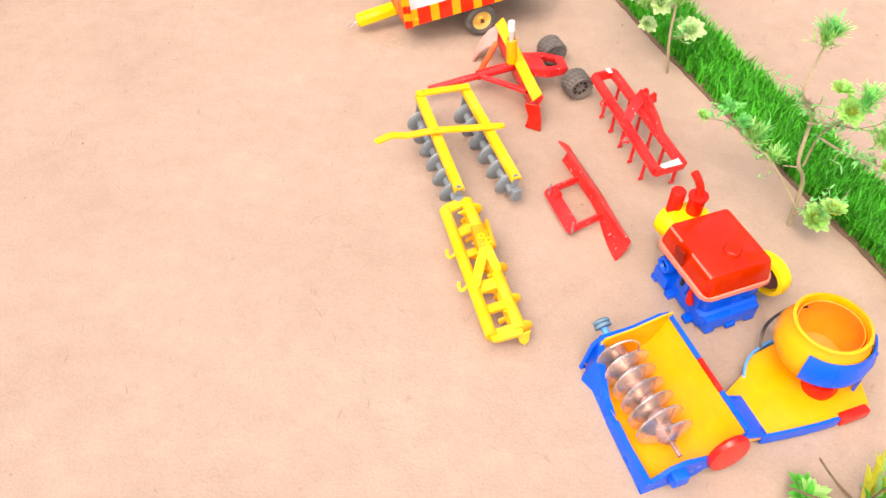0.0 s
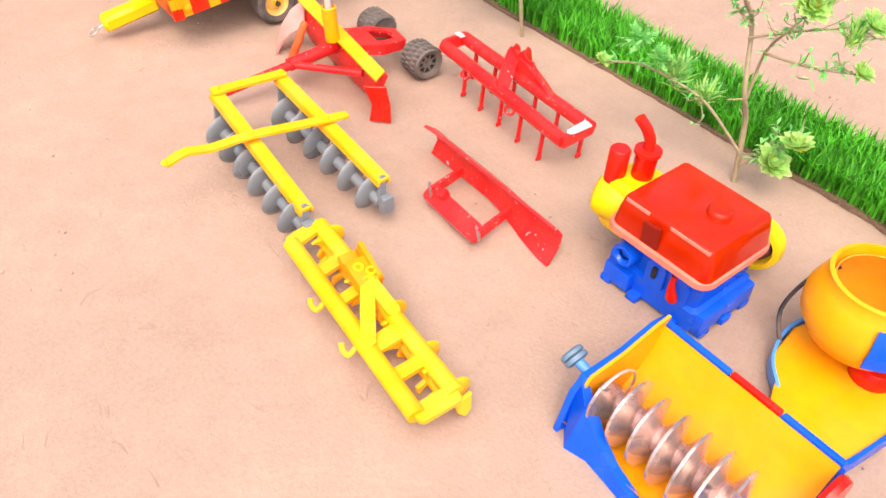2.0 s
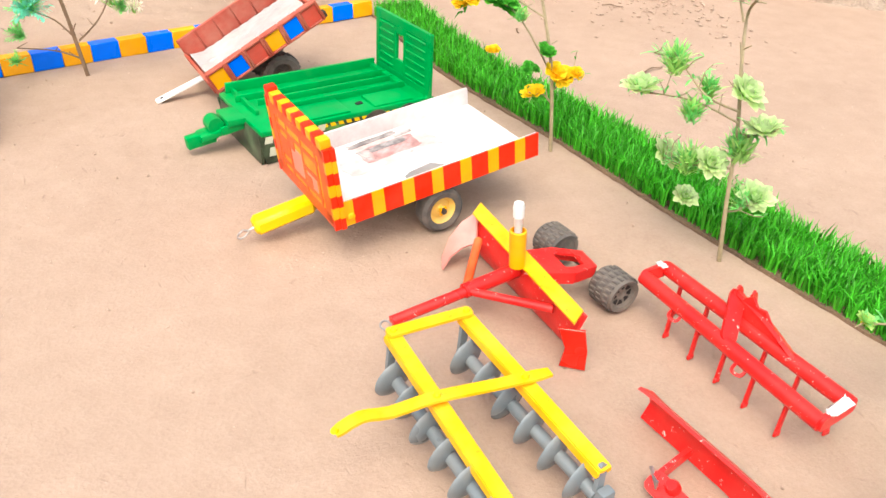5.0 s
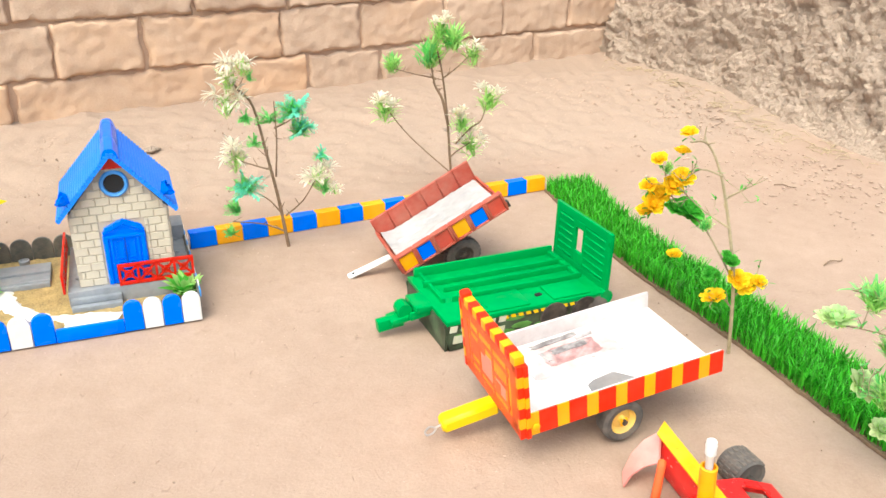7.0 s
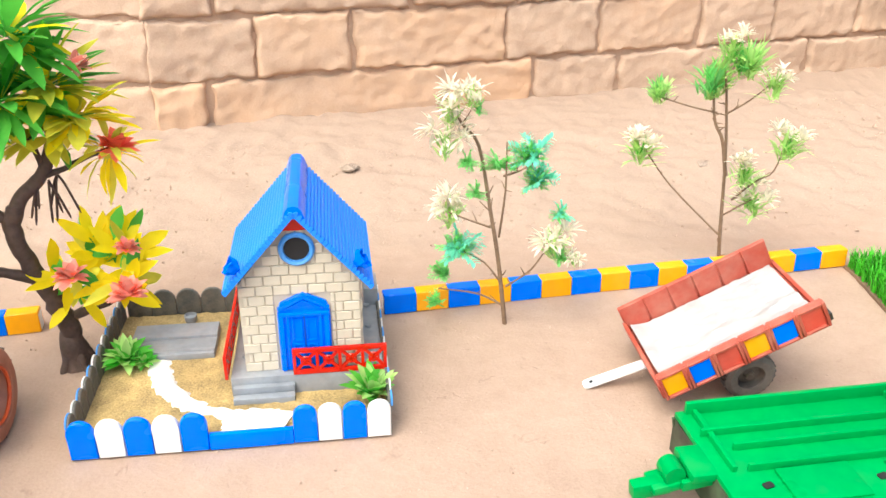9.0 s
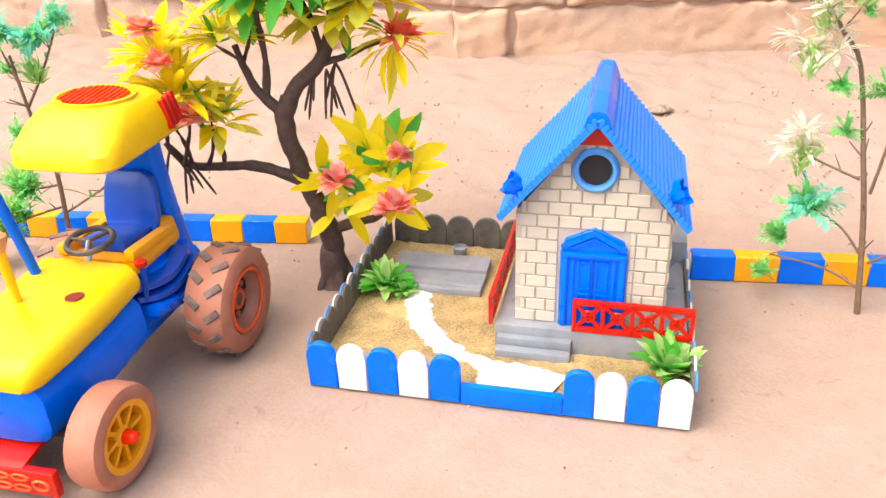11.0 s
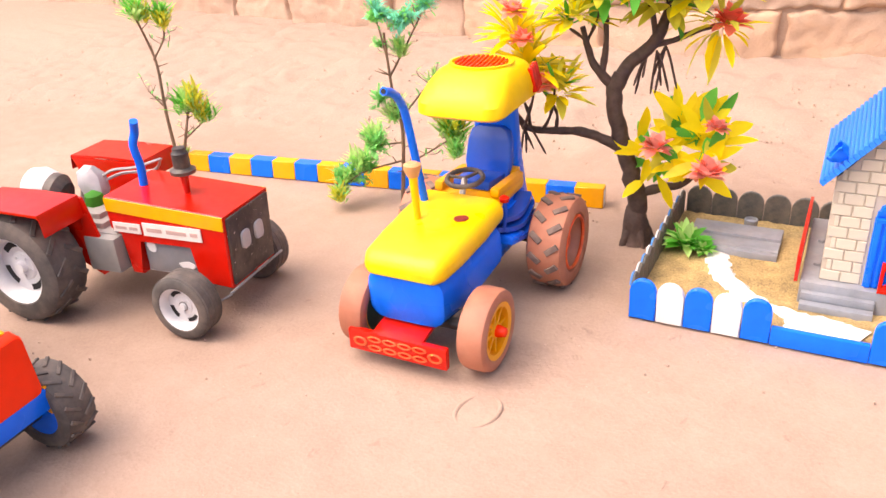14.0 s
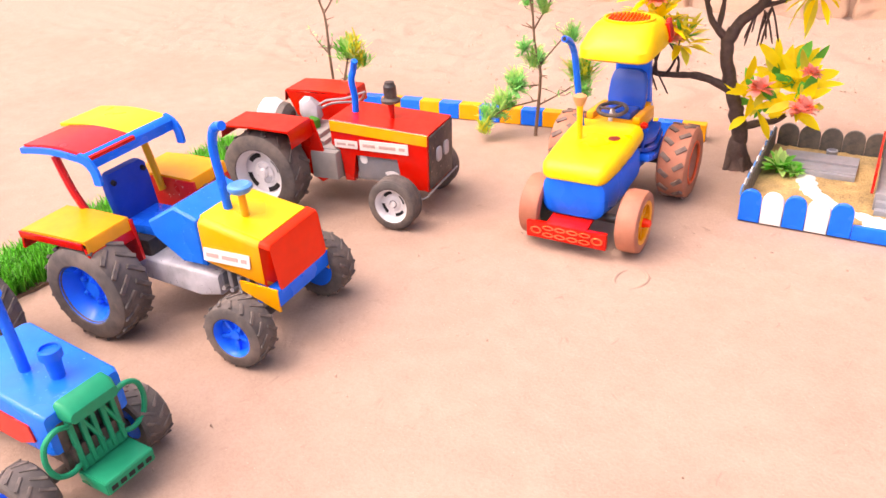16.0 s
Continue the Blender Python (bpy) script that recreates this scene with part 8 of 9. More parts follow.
    bw, bh = 0.0205, 0.0130
    bm = BM()
    box(bm, (0, 0, 0), (bw - 0.0012, 0.0030, bh - 0.0012), 0.0007, seg=1)
    mb = bpy.data.meshes.new("brick")
    bm.to_mesh(mb)
    bm.free()
    mb.materials.append(CREAM)
    bm = BM()
    box(bm, (0, 0, 0), (bw / 2 - 0.0012, 0.0030, bh - 0.0012), 0.0007, seg=1)
    mh = bpy.data.meshes.new("half_brick")
    bm.to_mesh(mh)
    bm.free()
    mh.materials.append(CREAM)
    bm = BM()
    box(bm, (0, 0, 0), (bw / 4 - 0.0006, 0.0030, bh - 0.0012), 0.0005, seg=1)
    mq = mesh_of("quarter_brick", bm, CREAM)
    dw, dh, wr = 0.033, 0.106, 0.020

    def free(x, z, w):
        edge = min(hw, (0.2495 - z - bh / 2) / 1.186)
        if abs(x - cx) + w / 2 > edge:
            return False
        if abs(x - (cx + 0.003)) < dw + w / 2 - 0.002 and z < zb + dh:
            return False
        return (x - cx) ** 2 + (z - 0.204) ** 2 > (wr + w * 0.3) ** 2

    r = 0
    z = zb + bh / 2
    while z < zp - 0.01:
        xx = cx - hw - (bw / 2 if r % 2 else 0)
        while xx < cx + hw:
            c = xx + bw / 2
            if free(c, z, bw):
                shared("brick", mb, wl, pose(c, y0 - 0.0005 + rng.uniform(-0.0002, 0.0002), z))
            else:
                for q in (-bw / 4, bw / 4):
                    if free(c + q, z, bw / 2):
                        shared("half_brick", mh, wl, pose(c + q, y0 - 0.0005, z))
                    else:
                        for e in (-bw / 8, bw / 8):
                            if free(c + q + e, z, bw / 4):
                                shared("quarter_brick", mq, wl, pose(c + q + e, y0 - 0.0005, z))
            xx += bw
        for sgn in (-1, 1):
            if z < ze - 0.006:
                k = 0
                while k < 7:
                    yy = y0 + bw * (k + 0.5 + (0.5 if r % 2 else 0))
                    if yy + bw / 2 < y1 and sgn > 0:
                        shared("brick", mb, wl, pose(cx + sgn * (hw + 0.0003), yy, z, 0, 0, 90))
                    k += 1
        z += bh
        r += 1
    bm = BM()
    prism(bm, [(cx - 0.017, 0.227), (cx + 0.017, 0.227), (cx, 0.246)], 0.004, pose(0, y0 - 0.0015, 0, 90, 0, 0))
    part("gable_panel", bm, RED, wl, "small red gable panel", smooth=False)
    # round window
    bm = BM()
    lathe(bm, [(0.0145, -0.001), (0.0205, -0.001), (0.021, 0.004), (0.0185, 0.0065), (0.0155, 0.005), (0.0145, 0.001)], pose(cx, y0 - 0.001, 0.204, 90, 0, 0), 32, closed=True)
    wn = part("round_window", bm, BLUL, ob, "grey-blue round window ring")
    bm = BM()
    lathe(bm, [(0, 0.0005), (0.0148, 0.0005), (0.0148, -0.0005), (0, -0.0005)], pose(cx, y0 - 0.0022, 0.204, 90, 0, 0), 28)
    part("window_hole", bm, HOLE, wn, smooth=False)
    # door with pediment and panels
    dx, dq = cx + 0.003, 0.0315
    bm = BM()
    prism(bm, [(dx - dq, zb), (dx + dq, zb), (dx + dq, zb + 0.080), (dx + dq - 0.004, zb + 0.094), (dx, zb + 0.107), (dx - dq + 0.004, zb + 0.094), (dx - dq, zb + 0.080)], 0.006, pose(0, y0 - 0.001, 0, 90, 0, 0), 0.001)
    dr = part("door", bm, BLU, ob, "blue panelled door with pediment")
    bm = BM()
    for s in (-1, 1):
        box(bm, (dx + s * (dq - 0.0045), y0 - 0.0052, zb + 0.039), (0.0055, 0.004, 0.076), 0.001)
        box(bm, (dx + s * (dq - 0.012), y0 - 0.0047, zb + 0.039), (0.0030, 0.003, 0.074), 0.0006)
        flat_bar(bm, (dx + s * (dq - 0.002), y0 - 0.005, zb + 0.087), (dx, y0 - 0.005, zb + 0.103), 0.0045, 0.004, 0.001, up=(0, 1, 0))
        flat_bar(bm, (dx + s * (dq - 0.010), y0 - 0.0046, zb + 0.086), (dx, y0 - 0.0046, zb + 0.097), 0.0022, 0.003, 0.0005, up=(0, 1, 0))
    box(bm, (dx, y0 - 0.0052, zb + 0.0795), (2 * dq - 0.002, 0.005, 0.0055), 0.001)
    part("door_frame", bm, BLU, dr)
    for s in (-1, 1):
        for z0, z1 in ((0.006, 0.037), (0.043, 0.072)):
            bm = BM()
            for e, f, w, h in ((dx + s * 0.0085, z0, 0.012, 0.0016), (dx + s * 0.0085, z1, 0.012, 0.0016), (dx + s * 0.0032, (z0 + z1) / 2, 0.0016, z1 - z0), (dx + s * 0.0138, (z0 + z1) / 2, 0.0016, z1 - z0)):
                box(bm, (e, y0 - 0.0045, zb + f), (w, 0.0024, h), 0.0004)
            part("door_panel", bm, BLU, dr)
    bm = BM()
    box(bm, (dx, y0 - 0.0043, zb + 0.039), (0.0012, 0.0018, 0.074), 0)
    part("door_seam", bm, BLUD, dr, smooth=False)
    # roof: two corrugated slopes with a beaded front edge
    ridge, ry0, ry1 = 0.254, 0.075, 0.252
    for s in (-1, 1):
        ex, ezz = cx + s * 0.086, 0.157
        up = Vector((ex - cx, 0, ezz - ridge))
        bm = BM()
        nrm = Vector((-up.z * s, 0, up.x * s)).normalized()
        prism(bm, [(0, -0.003), (up.length, -0.003), (up.length, -0.001), (0, -0.001)], ry1 - ry0, Matrix((( up.x / up.length, nrm.x, 0, cx), (0, 0, 1, (ry0 + ry1) / 2), (up.z / up.length, nrm.z, 0, ridge), (0, 0, 0, 1))))
        rf = part("roof_slope", bm, BLUR, ob, "corrugated blue roof slope", smooth=False)
        # raised round ribs side by side, parallel to the ridge, their ends showing along the gable
        ribs = 22
        pitch = up.length / ribs
        kb = BM()
        prism(kb, [(-pitch * 0.46, -0.003)] + [(pitch * 0.46 * math.cos(math.pi * (1 - q / 6)), 0.0042 * math.sin(math.pi * (1 - q / 6))) for q in range(7)] + [(pitch * 0.46, -0.003)], ry1 - ry0 + 0.003, Matrix())
        me = mesh_of("roof_rib", kb, BLUR)
        ax = up.normalized()
        for k in range(ribs):
            c = Vector((cx, (ry0 + ry1) / 2 - 0.001, ridge)) + ax * pitch * (k + 0.5)
            shared("roof_rib", me, rf, Matrix(((ax.x, nrm.x, 0, c.x), (0, 0, 1, c.y), (ax.z, nrm.z, 0, c.z), (0, 0, 0, 1))))
        # leaf-shaped ornament standing on the slope near the eave
        q = Vector((ex, ry0 + 0.006, ezz)) - up * 0.27
        bm = BM()
        lathe(bm, [(0.0, -0.003), (0.003, -0.002), (0.0035, 0.006), (0.008, 0.010), (0.0125, 0.017), (0.0135, 0.024), (0.0115, 0.0245), (0.010, 0.018), (0.006, 0.013), (0, 0.012)], Matrix.Translation(q) @ (nrm * 1.0 + Vector((s * 0.25, -0.25, 0))).to_track_quat("Z", "Y").to_matrix().to_4x4() @ Matrix.Diagonal((0.55, 0.85, 0.80, 1)), 24)
        for v in bm.verts:
            v.co += 0.0035 * noise.noise_vector(v.co * 190)
        part("eave_ornament", bm, BLU, ob, "blue leaf-shaped eave ornament")
    bm = BM()
    loft(bm, [[(cx + x, y, ridge + z) for x, z in ((-0.0125, -0.008), (-0.0095, 0.0015), (-0.006, 0.0060), (0, 0.0072), (0.006, 0.0060), (0.0095, 0.0015), (0.0125, -0.008))] for y in (ry0 + 0.001, ry0 + 0.003, ry1 - 0.002, ry1)])
    part("ridge", bm, BLU, ob, "rounded blue ridge")
    # red lattice rails
    def rail(a, b, h, n):
        a, b = Vector(a), Vector(b)
        d = b - a
        m = Matrix.Translation(a) @ pose(0, 0, 0, 0, 0, math.degrees(math.atan2(d.y, d.x)))
        L = d.length
        bm = BM()
        box(bm, (L / 2, 0, 0.003), (L, 0.004, 0.006), 0.0008)
        box(bm, (L / 2, 0, h - 0.003), (L, 0.004, 0.006), 0.0008)
        for k in range(n + 1):
            box(bm, (L * k / n, 0, h / 2), (0.004, 0.004, h), 0.0005)
        for k in range(n):
            for u, v in ((0, 1), (1, 0)):
                flat_bar(bm, (L * (k + u) / n, 0, 0.004), (L * (k + v) / n, 0, h - 0.004), 0.0035, 0.003, 0, up=(0, 1, 0))
            torus(bm, pose(L * (k + .5) / n, 0, h / 2, 90, 0, 0), h * 0.16, 0.0014, 12, 5)
        bmesh.ops.transform(bm, matrix=m, verts=bm.verts)
        part("lattice_rail", bm, RED, ob, "red lattice rail")
    rail((0.250, 0.079, 0.040), (0.361, 0.079, 0.040), 0.036, 4)
    rail((0.167, 0.081, 0.038), (0.167, 0.255, 0.038), 0.032, 6)
    bm = BM()
    box(bm, (0.352, 0.262, 0.035), (0.020, 0.05, 0.062), 0.002)
    part("corner_block", bm, SLATE, ob, "grey rear corner block")
    return ob


toy_house()


# ---- plants ----
PETAL = ((0.0, 0.25), (0.3, 0.75), (0.65, 1.0), (0.92, 0.82))


def leaf(bm, p, d, L, w, bend=0.25, up=None, fold=0.15, shape=((0.0, 0.12), (0.3, 0.85), (0.62, 1.0), (0.86, 0.55))):
    """One leaf blade of eight faces, bent along its length, pointed unless its shape says otherwise."""
    d = d.normalized()
    s = d.cross(up or Vector((0.12, 0.07, 1.0)))
    if s.length < 1e-4:
        s = d.orthogonal()
    s.normalize()
    n = s.cross(d)
    mid, edge = [], []
    for f, ww in shape:
        c = p + d * (L * f) - n * (bend * L * f * f)
        mid.append(bm.verts.new(c))
        edge.append((bm.verts.new(c + s * w / 2 * ww + n * fold * w * ww), bm.verts.new(c - s * w / 2 * ww + n * fold * w * ww)))
    tip = bm.verts.new(p + d * L - n * (bend * L))
    for k in range(3):
        bm.faces.new((mid[k], edge[k][0], edge[k + 1][0], mid[k + 1]))
        bm.faces.new((mid[k], mid[k + 1], edge[k + 1][1], edge[k][1]))
    bm.faces.new((mid[3], edge[3][0], tip))
    bm.faces.new((mid[3], tip, edge[3][1]))


def sphere_dir(rng, low=-0.3):
    while True:
        v = Vector((rng.uniform(-1, 1), rng.uniform(-1, 1), rng.uniform(low, 1)))
        if 0.1 < v.length < 1:
            return v.normalized()


def rosette(parent, name, c, r, n, material, rng, w=0.3, low=-0.4, bend=0.2, label="", core=0.15):
    """A head of leaves or petals springing from one place."""
    bm = BM()
    for _ in range(n):
        d = sphere_dir(rng, low)
        leaf(bm, Vector(c) + d * r * core, d, r * rng.uniform(0.7, 1.1), r * w * rng.uniform(0.8, 1.2), rng.uniform(0, bend * 2))
    ob = part(name, bm, material, parent, label)
    if name == "succulent_head":
        tagged(ob, label or "pale green fleshy leaves", kind="stuff")
    return ob


def rose(parent, name, c, r, material, rng, label="", pointed=False):
    """A compact cup of broad petals in rings, upright near the heart and spreading outside."""
    ax = Vector((rng.uniform(-0.5, 0.5), rng.uniform(-0.9, 0.1), 1.0)).normalized()
    shape = ((0.0, 0.2), (0.3, 0.7), (0.6, 0.9), (0.85, 0.5)) if pointed else PETAL
    e1 = ax.orthogonal().normalized()
    e2 = ax.cross(e1)
    bm = BM()
    for ring, (n, tilt, L, w) in enumerate(((10, 4, 1.0, 0.72), (9, 24, 0.92, 0.72), (8, 46, 0.80, 0.62), (6, 68, 0.66, 0.50))):
        for k in range(n):
            a = 2 * math.pi * (k + 0.5 * (ring % 2) + rng.uniform(-0.2, 0.2)) / n
            t = radians(tilt + rng.uniform(-8, 8))
            out = e1 * math.cos(a) + e2 * math.sin(a)
            d = out * math.cos(t) + ax * math.sin(t)
            leaf(bm, Vector(c) + out * r * 0.10, d, r * L * rng.uniform(0.85, 1.1), r * w, -0.22, up=ax - out * 0.3, fold=0.24, shape=shape)
    ob = part(name, bm, material, parent, label)
    if name == "succulent_head":
        tagged(ob, label or "pale green fleshy leaves", kind="stuff")


def brush(parent, c, r, n, material, rng, w=0.13, label="", droop=0.1):
    """A loose tuft of narrow leaves fanning up and out from its stalk."""
    bm = BM()
    foot = Vector(c) - Vector((0, 0, r * 0.75))
    for _ in range(n):
        d = sphere_dir(rng, -0.1)
        d.z += 0.55
        p = foot + Vector((rng.gauss(0, 0.16), rng.gauss(0, 0.16), rng.uniform(0, 0.9))) * r
        leaf(bm, p, d, r * rng.uniform(0.6, 1.25), r * w * rng.uniform(0.7, 1.3), rng.uniform(-0.1, droop * 2))
    return part("leaf_head", bm, material, parent, label)


def fern(parent, c, r, rng, material, label=""):
    """A spray of feathered fronds: each a rib with two ranks of narrow leaflets."""
    bm = BM()
    r *= 1.55
    for _ in range(12):
        d = sphere_dir(rng, -0.25)
        L = r * rng.uniform(0.8, 1.1)
        s = d.cross(sphere_dir(rng, -1)).normalized()
        p0 = Vector(c) - d * L * 0.25
        for k in range(10):
            f = (k + 1) / 10
            p = p0 + d * L * f + s.cross(d) * L * 0.12 * f * f
            for sg in (-1, 1):
                e = (d * 0.75 + s * sg * 0.8 + sphere_dir(rng, -1) * 0.25).normalized()
                leaf(bm, p, e, r * (0.46 - 0.24 * f), r * 0.095, 0.1)
    return part("fern_leaf", bm, material, parent, label)


def branch_pts(line, R, rng, wob=0.006):
    out = []
    for i, (u, z) in enumerate(line):
        dv = 0 if i == 0 else rng.uniform(-wob, wob) * (1 + i)
        out.append(Vector((R.x * u - R.y * dv, R.y * u + R.x * dv, z)))
    return curved(out, 4)


def sapling(name, base, right, label, trunks, branches, heads, seed, r0=0.0030, category="artificial plant"):
    """Thin wiry plant. trunks and branches: lines of (sideways, height); heads: kind, sideways, height, size."""
    rng = random.Random(seed)
    R = Vector((*right, 0)).normalized()
    bark = TWIGP if name in ("pale_sapling", "yellow_flower_sapling") else TWIG
    ob = thing(name, pose(base[0], base[1], ground_z(*base) - 0.004), label, category)
    for line in trunks:
        bm = BM()
        pts = branch_pts(line, R, rng)
        n = len(pts)
        tube(bm, pts, [r0 * (1.15 - 0.65 * i / n) for i in range(n)], 7)
        for _ in range(7):
            i = rng.randrange(2, n - 1)
            d = sphere_dir(rng, 0.0)
            tube(bm, [pts[i], pts[i] + d * rng.uniform(0.010, 0.026)], [0.0012, 0.0006], 5)
        part("stem", bm, bark, ob)
    for line in branches:
        bm = BM()
        pts = branch_pts(line, R, rng, 0.005)
        n = len(pts)
        tube(bm, pts, [r0 * (0.60 - 0.30 * i / n) for i in range(n)], 6)
        for _ in range(3):
            i = rng.randrange(1, n)
            tube(bm, [pts[i], pts[i] + sphere_dir(rng, 0.0) * rng.uniform(0.008, 0.02)], [0.0009, 0.0005], 5)
        stick = part("branch", bm, bark, ob)
        if name != "flowering_sapling":
            # curly side twigs with small leaflets
            bm, lv = BM(), BM()
            for _ in range(4 if name == "pale_sapling" else 3):
                p = pts[rng.randrange(n // 3, n)]
                d = sphere_dir(rng, -0.2)
                q = p + d * rng.uniform(0.012, 0.024)
                e = q + (d + sphere_dir(rng, 0.2)).normalized() * 0.012
                tube(bm, curved([p, q, e], 4), 0.0006, 4)
                for at in (q, e, e):
                    leaf(lv, at, sphere_dir(rng, -0.3), rng.uniform(0.007, 0.013), 0.0032, 0.3)
            for _ in range(36 if name == "pale_sapling" else 6):
                leaf(lv, pts[rng.randrange(n // 3, n)], sphere_dir(rng, -0.2), rng.uniform(0.008, 0.016), 0.0034, 0.3)
            for nm, b_, m_, lb in (("twig_spray", bm, bark, "thin curly side twigs"), ("leaflet_spray", lv, LEAFD if name == "yellow_flower_sapling" else LEAFG, "small green leaflets")):
                tagged(part(nm, b_, m_, stick, lb), lb, kind="stuff")
    for kind, u, z, r in heads:
        dv = rng.uniform(-0.012, 0.012)
        c = Vector((R.x * u - R.y * dv, R.y * u + R.x * dv, z))
        if kind == "white":
            # open star flowers of narrow petals
            for q in range(4):
                o = sphere_dir(rng, -0.5) * r * (0.75 if q else 0.0)
                rosette(ob, "flower", c + o, r * 0.92, 24, PETW, rng, 0.20, -0.35, label="cream flower head")
            brush(ob, c - Vector((0, 0, r * 0.5)), r * 1.1, 36, LEAFL, rng, 0.13)
        elif kind == "cream":
            # upright cups over narrow leaves
            for q in range(6):
                o = sphere_dir(rng, -0.2) * r * (0.75 if q else 0.1)
                rosette(ob, "flower", c + o, r * 0.66, 16, PETW, rng, 0.30, 0.05, label="cream flower head")
            brush(ob, c - Vector((0, 0, r * 0.55)), r * 1.25, 60, LEAFL, rng, 0.12, "yellow-green leaf head", 0.3)
            brush(ob, c - Vector((0, 0, r * 0.35)), r * 0.7, 12, LEAF, rng, 0.12)
        elif kind == "teal":
            fern(ob, c, r, rng, LEAFT, "teal-green fern leaf")
            fern(ob, c - Vector((0.3 * r, 0, 0.2 * r)), r * 0.8, rng, LEAFG)
        elif kind == "green":
            fern(ob, c, r, rng, LEAFG, "mint-green fern leaf")
        elif kind == "light":
            brush(ob, c, r * 1.35, 90, LEAFL, rng, 0.13, "light green leaf head")
            brush(ob, c + sphere_dir(rng) * r * 0.5, r * 1.2, 70, LEAFG, rng, 0.13)
        elif kind == "olive":
            for q in range(3):
                o = sphere_dir(rng, -0.3) * r * (0.6 if q else 0.0)
                brush(ob, c + o, r * 1.4, 56, (LEAFL, LEAF, LEAFO)[q], rng, 0.14, "yellow-green leaf head")
        elif kind == "succ":
            rose(ob, "succulent_head", c, r * 1.05, LEAFP if base[1] > 1.5 else LEAFL, rng, "pale green succulent head", True)
            rose(ob, "succulent_head", c + Vector((0, 0, r * 0.12)), r * 0.55, LEAFL if base[1] > 1.5 else LEAFO, rng, pointed=True)
        elif kind == "yellow":
            rose(ob, "flower", c, r * 0.95, PETY, rng, "yellow flower")
            rosette(ob, "leaf_head", c - Vector((0, 0, r * 0.4)), r * 0.9, 5, LEAFD, rng, 0.3, -0.6)
        elif kind == "bush":
            for q in range(4):
                rose(ob, "leaf_head", c + sphere_dir(rng, -0.6) * r * (0.55 if q else 0.0), r * 0.7, LEAF, rng, "bright green leaf ball")
    return ob


sapling("flowering_sapling", (0.606, 2.531), (1.0, 0.0), "thin artificial sapling with cream flowers and teal fern leaves",
        [[(0, 0), (-0.014, 0.106), (-0.028, 0.18), (-0.048, 0.269), (-0.07, 0.306), (-0.084, 0.335)]],
        [[(-0.015, 0.144), (-0.009, 0.218), (-0.010, 0.286)], [(-0.002, 0.066), (0.033, 0.101), (0.058, 0.138)], [(-0.011, 0.074), (-0.034, 0.099), (-0.066, 0.118)],
         [(-0.004, 0.034), (-0.043, 0.049), (-0.098, 0.062)], [(-0.027, 0.158), (-0.053, 0.169), (-0.084, 0.184)], [(-0.012, 0.235), (0.010, 0.248), (0.030, 0.258)]],
        [("teal", -0.069, 0.122, 0.027), ("teal", 0.026, 0.263, 0.028), ("teal", 0.034, 0.228, 0.023), ("teal", 0.070, 0.181, 0.014), ("green", -0.091, 0.074, 0.018),
         ("green", -0.019, 0.251, 0.020), ("green", -0.049, 0.206, 0.013), ("green", -0.060, 0.254, 0.014), ("green", -0.050, 0.324, 0.011), ("green", -0.103, 0.039, 0.014),
         ("green", 0.073, 0.115, 0.017), ("white", 0.091, 0.121, 0.012), ("white", -0.084, 0.184, 0.027), ("white", -0.090, 0.288, 0.027), ("white", -0.084, 0.334, 0.024), ("white", -0.061, 0.354, 0.020), ("white", 0.062, 0.147, 0.026)], 11)
sapling("flowering_sapling", (0.958, 2.745), (0.98, -0.19), "thin artificial sapling with cream flower heads behind the kerb",
        [[(0, 0), (-0.008, 0.07), (-0.02, 0.198), (-0.032, 0.282), (-0.041, 0.330)], [(-0.016, 0.17), (-0.030, 0.23), (-0.045, 0.257), (-0.054, 0.300)]],
        [[(-0.008, 0.065), (-0.097, 0.142), (-0.142, 0.200)], [(0.0, 0.13), (0.030, 0.165), (0.054, 0.184), (0.065, 0.230)], [(-0.044, 0.270), (-0.086, 0.279), (-0.130, 0.290)], [(-0.012, 0.10), (0.01, 0.12), (0.034, 0.135)], [(-0.03, 0.27), (0.0, 0.295), (0.029, 0.325)]],
        [("cream", -0.039, 0.378, 0.026), ("cream", 0.029, 0.330, 0.023), ("cream", 0.067, 0.240, 0.029), ("cream", 0.011, 0.190, 0.024), ("cream", 0.034, 0.137, 0.029), ("cream", -0.149, 0.212, 0.030),
         ("light", -0.052, 0.318, 0.030), ("light", -0.008, 0.350, 0.027), ("light", -0.132, 0.296, 0.020)], 12)
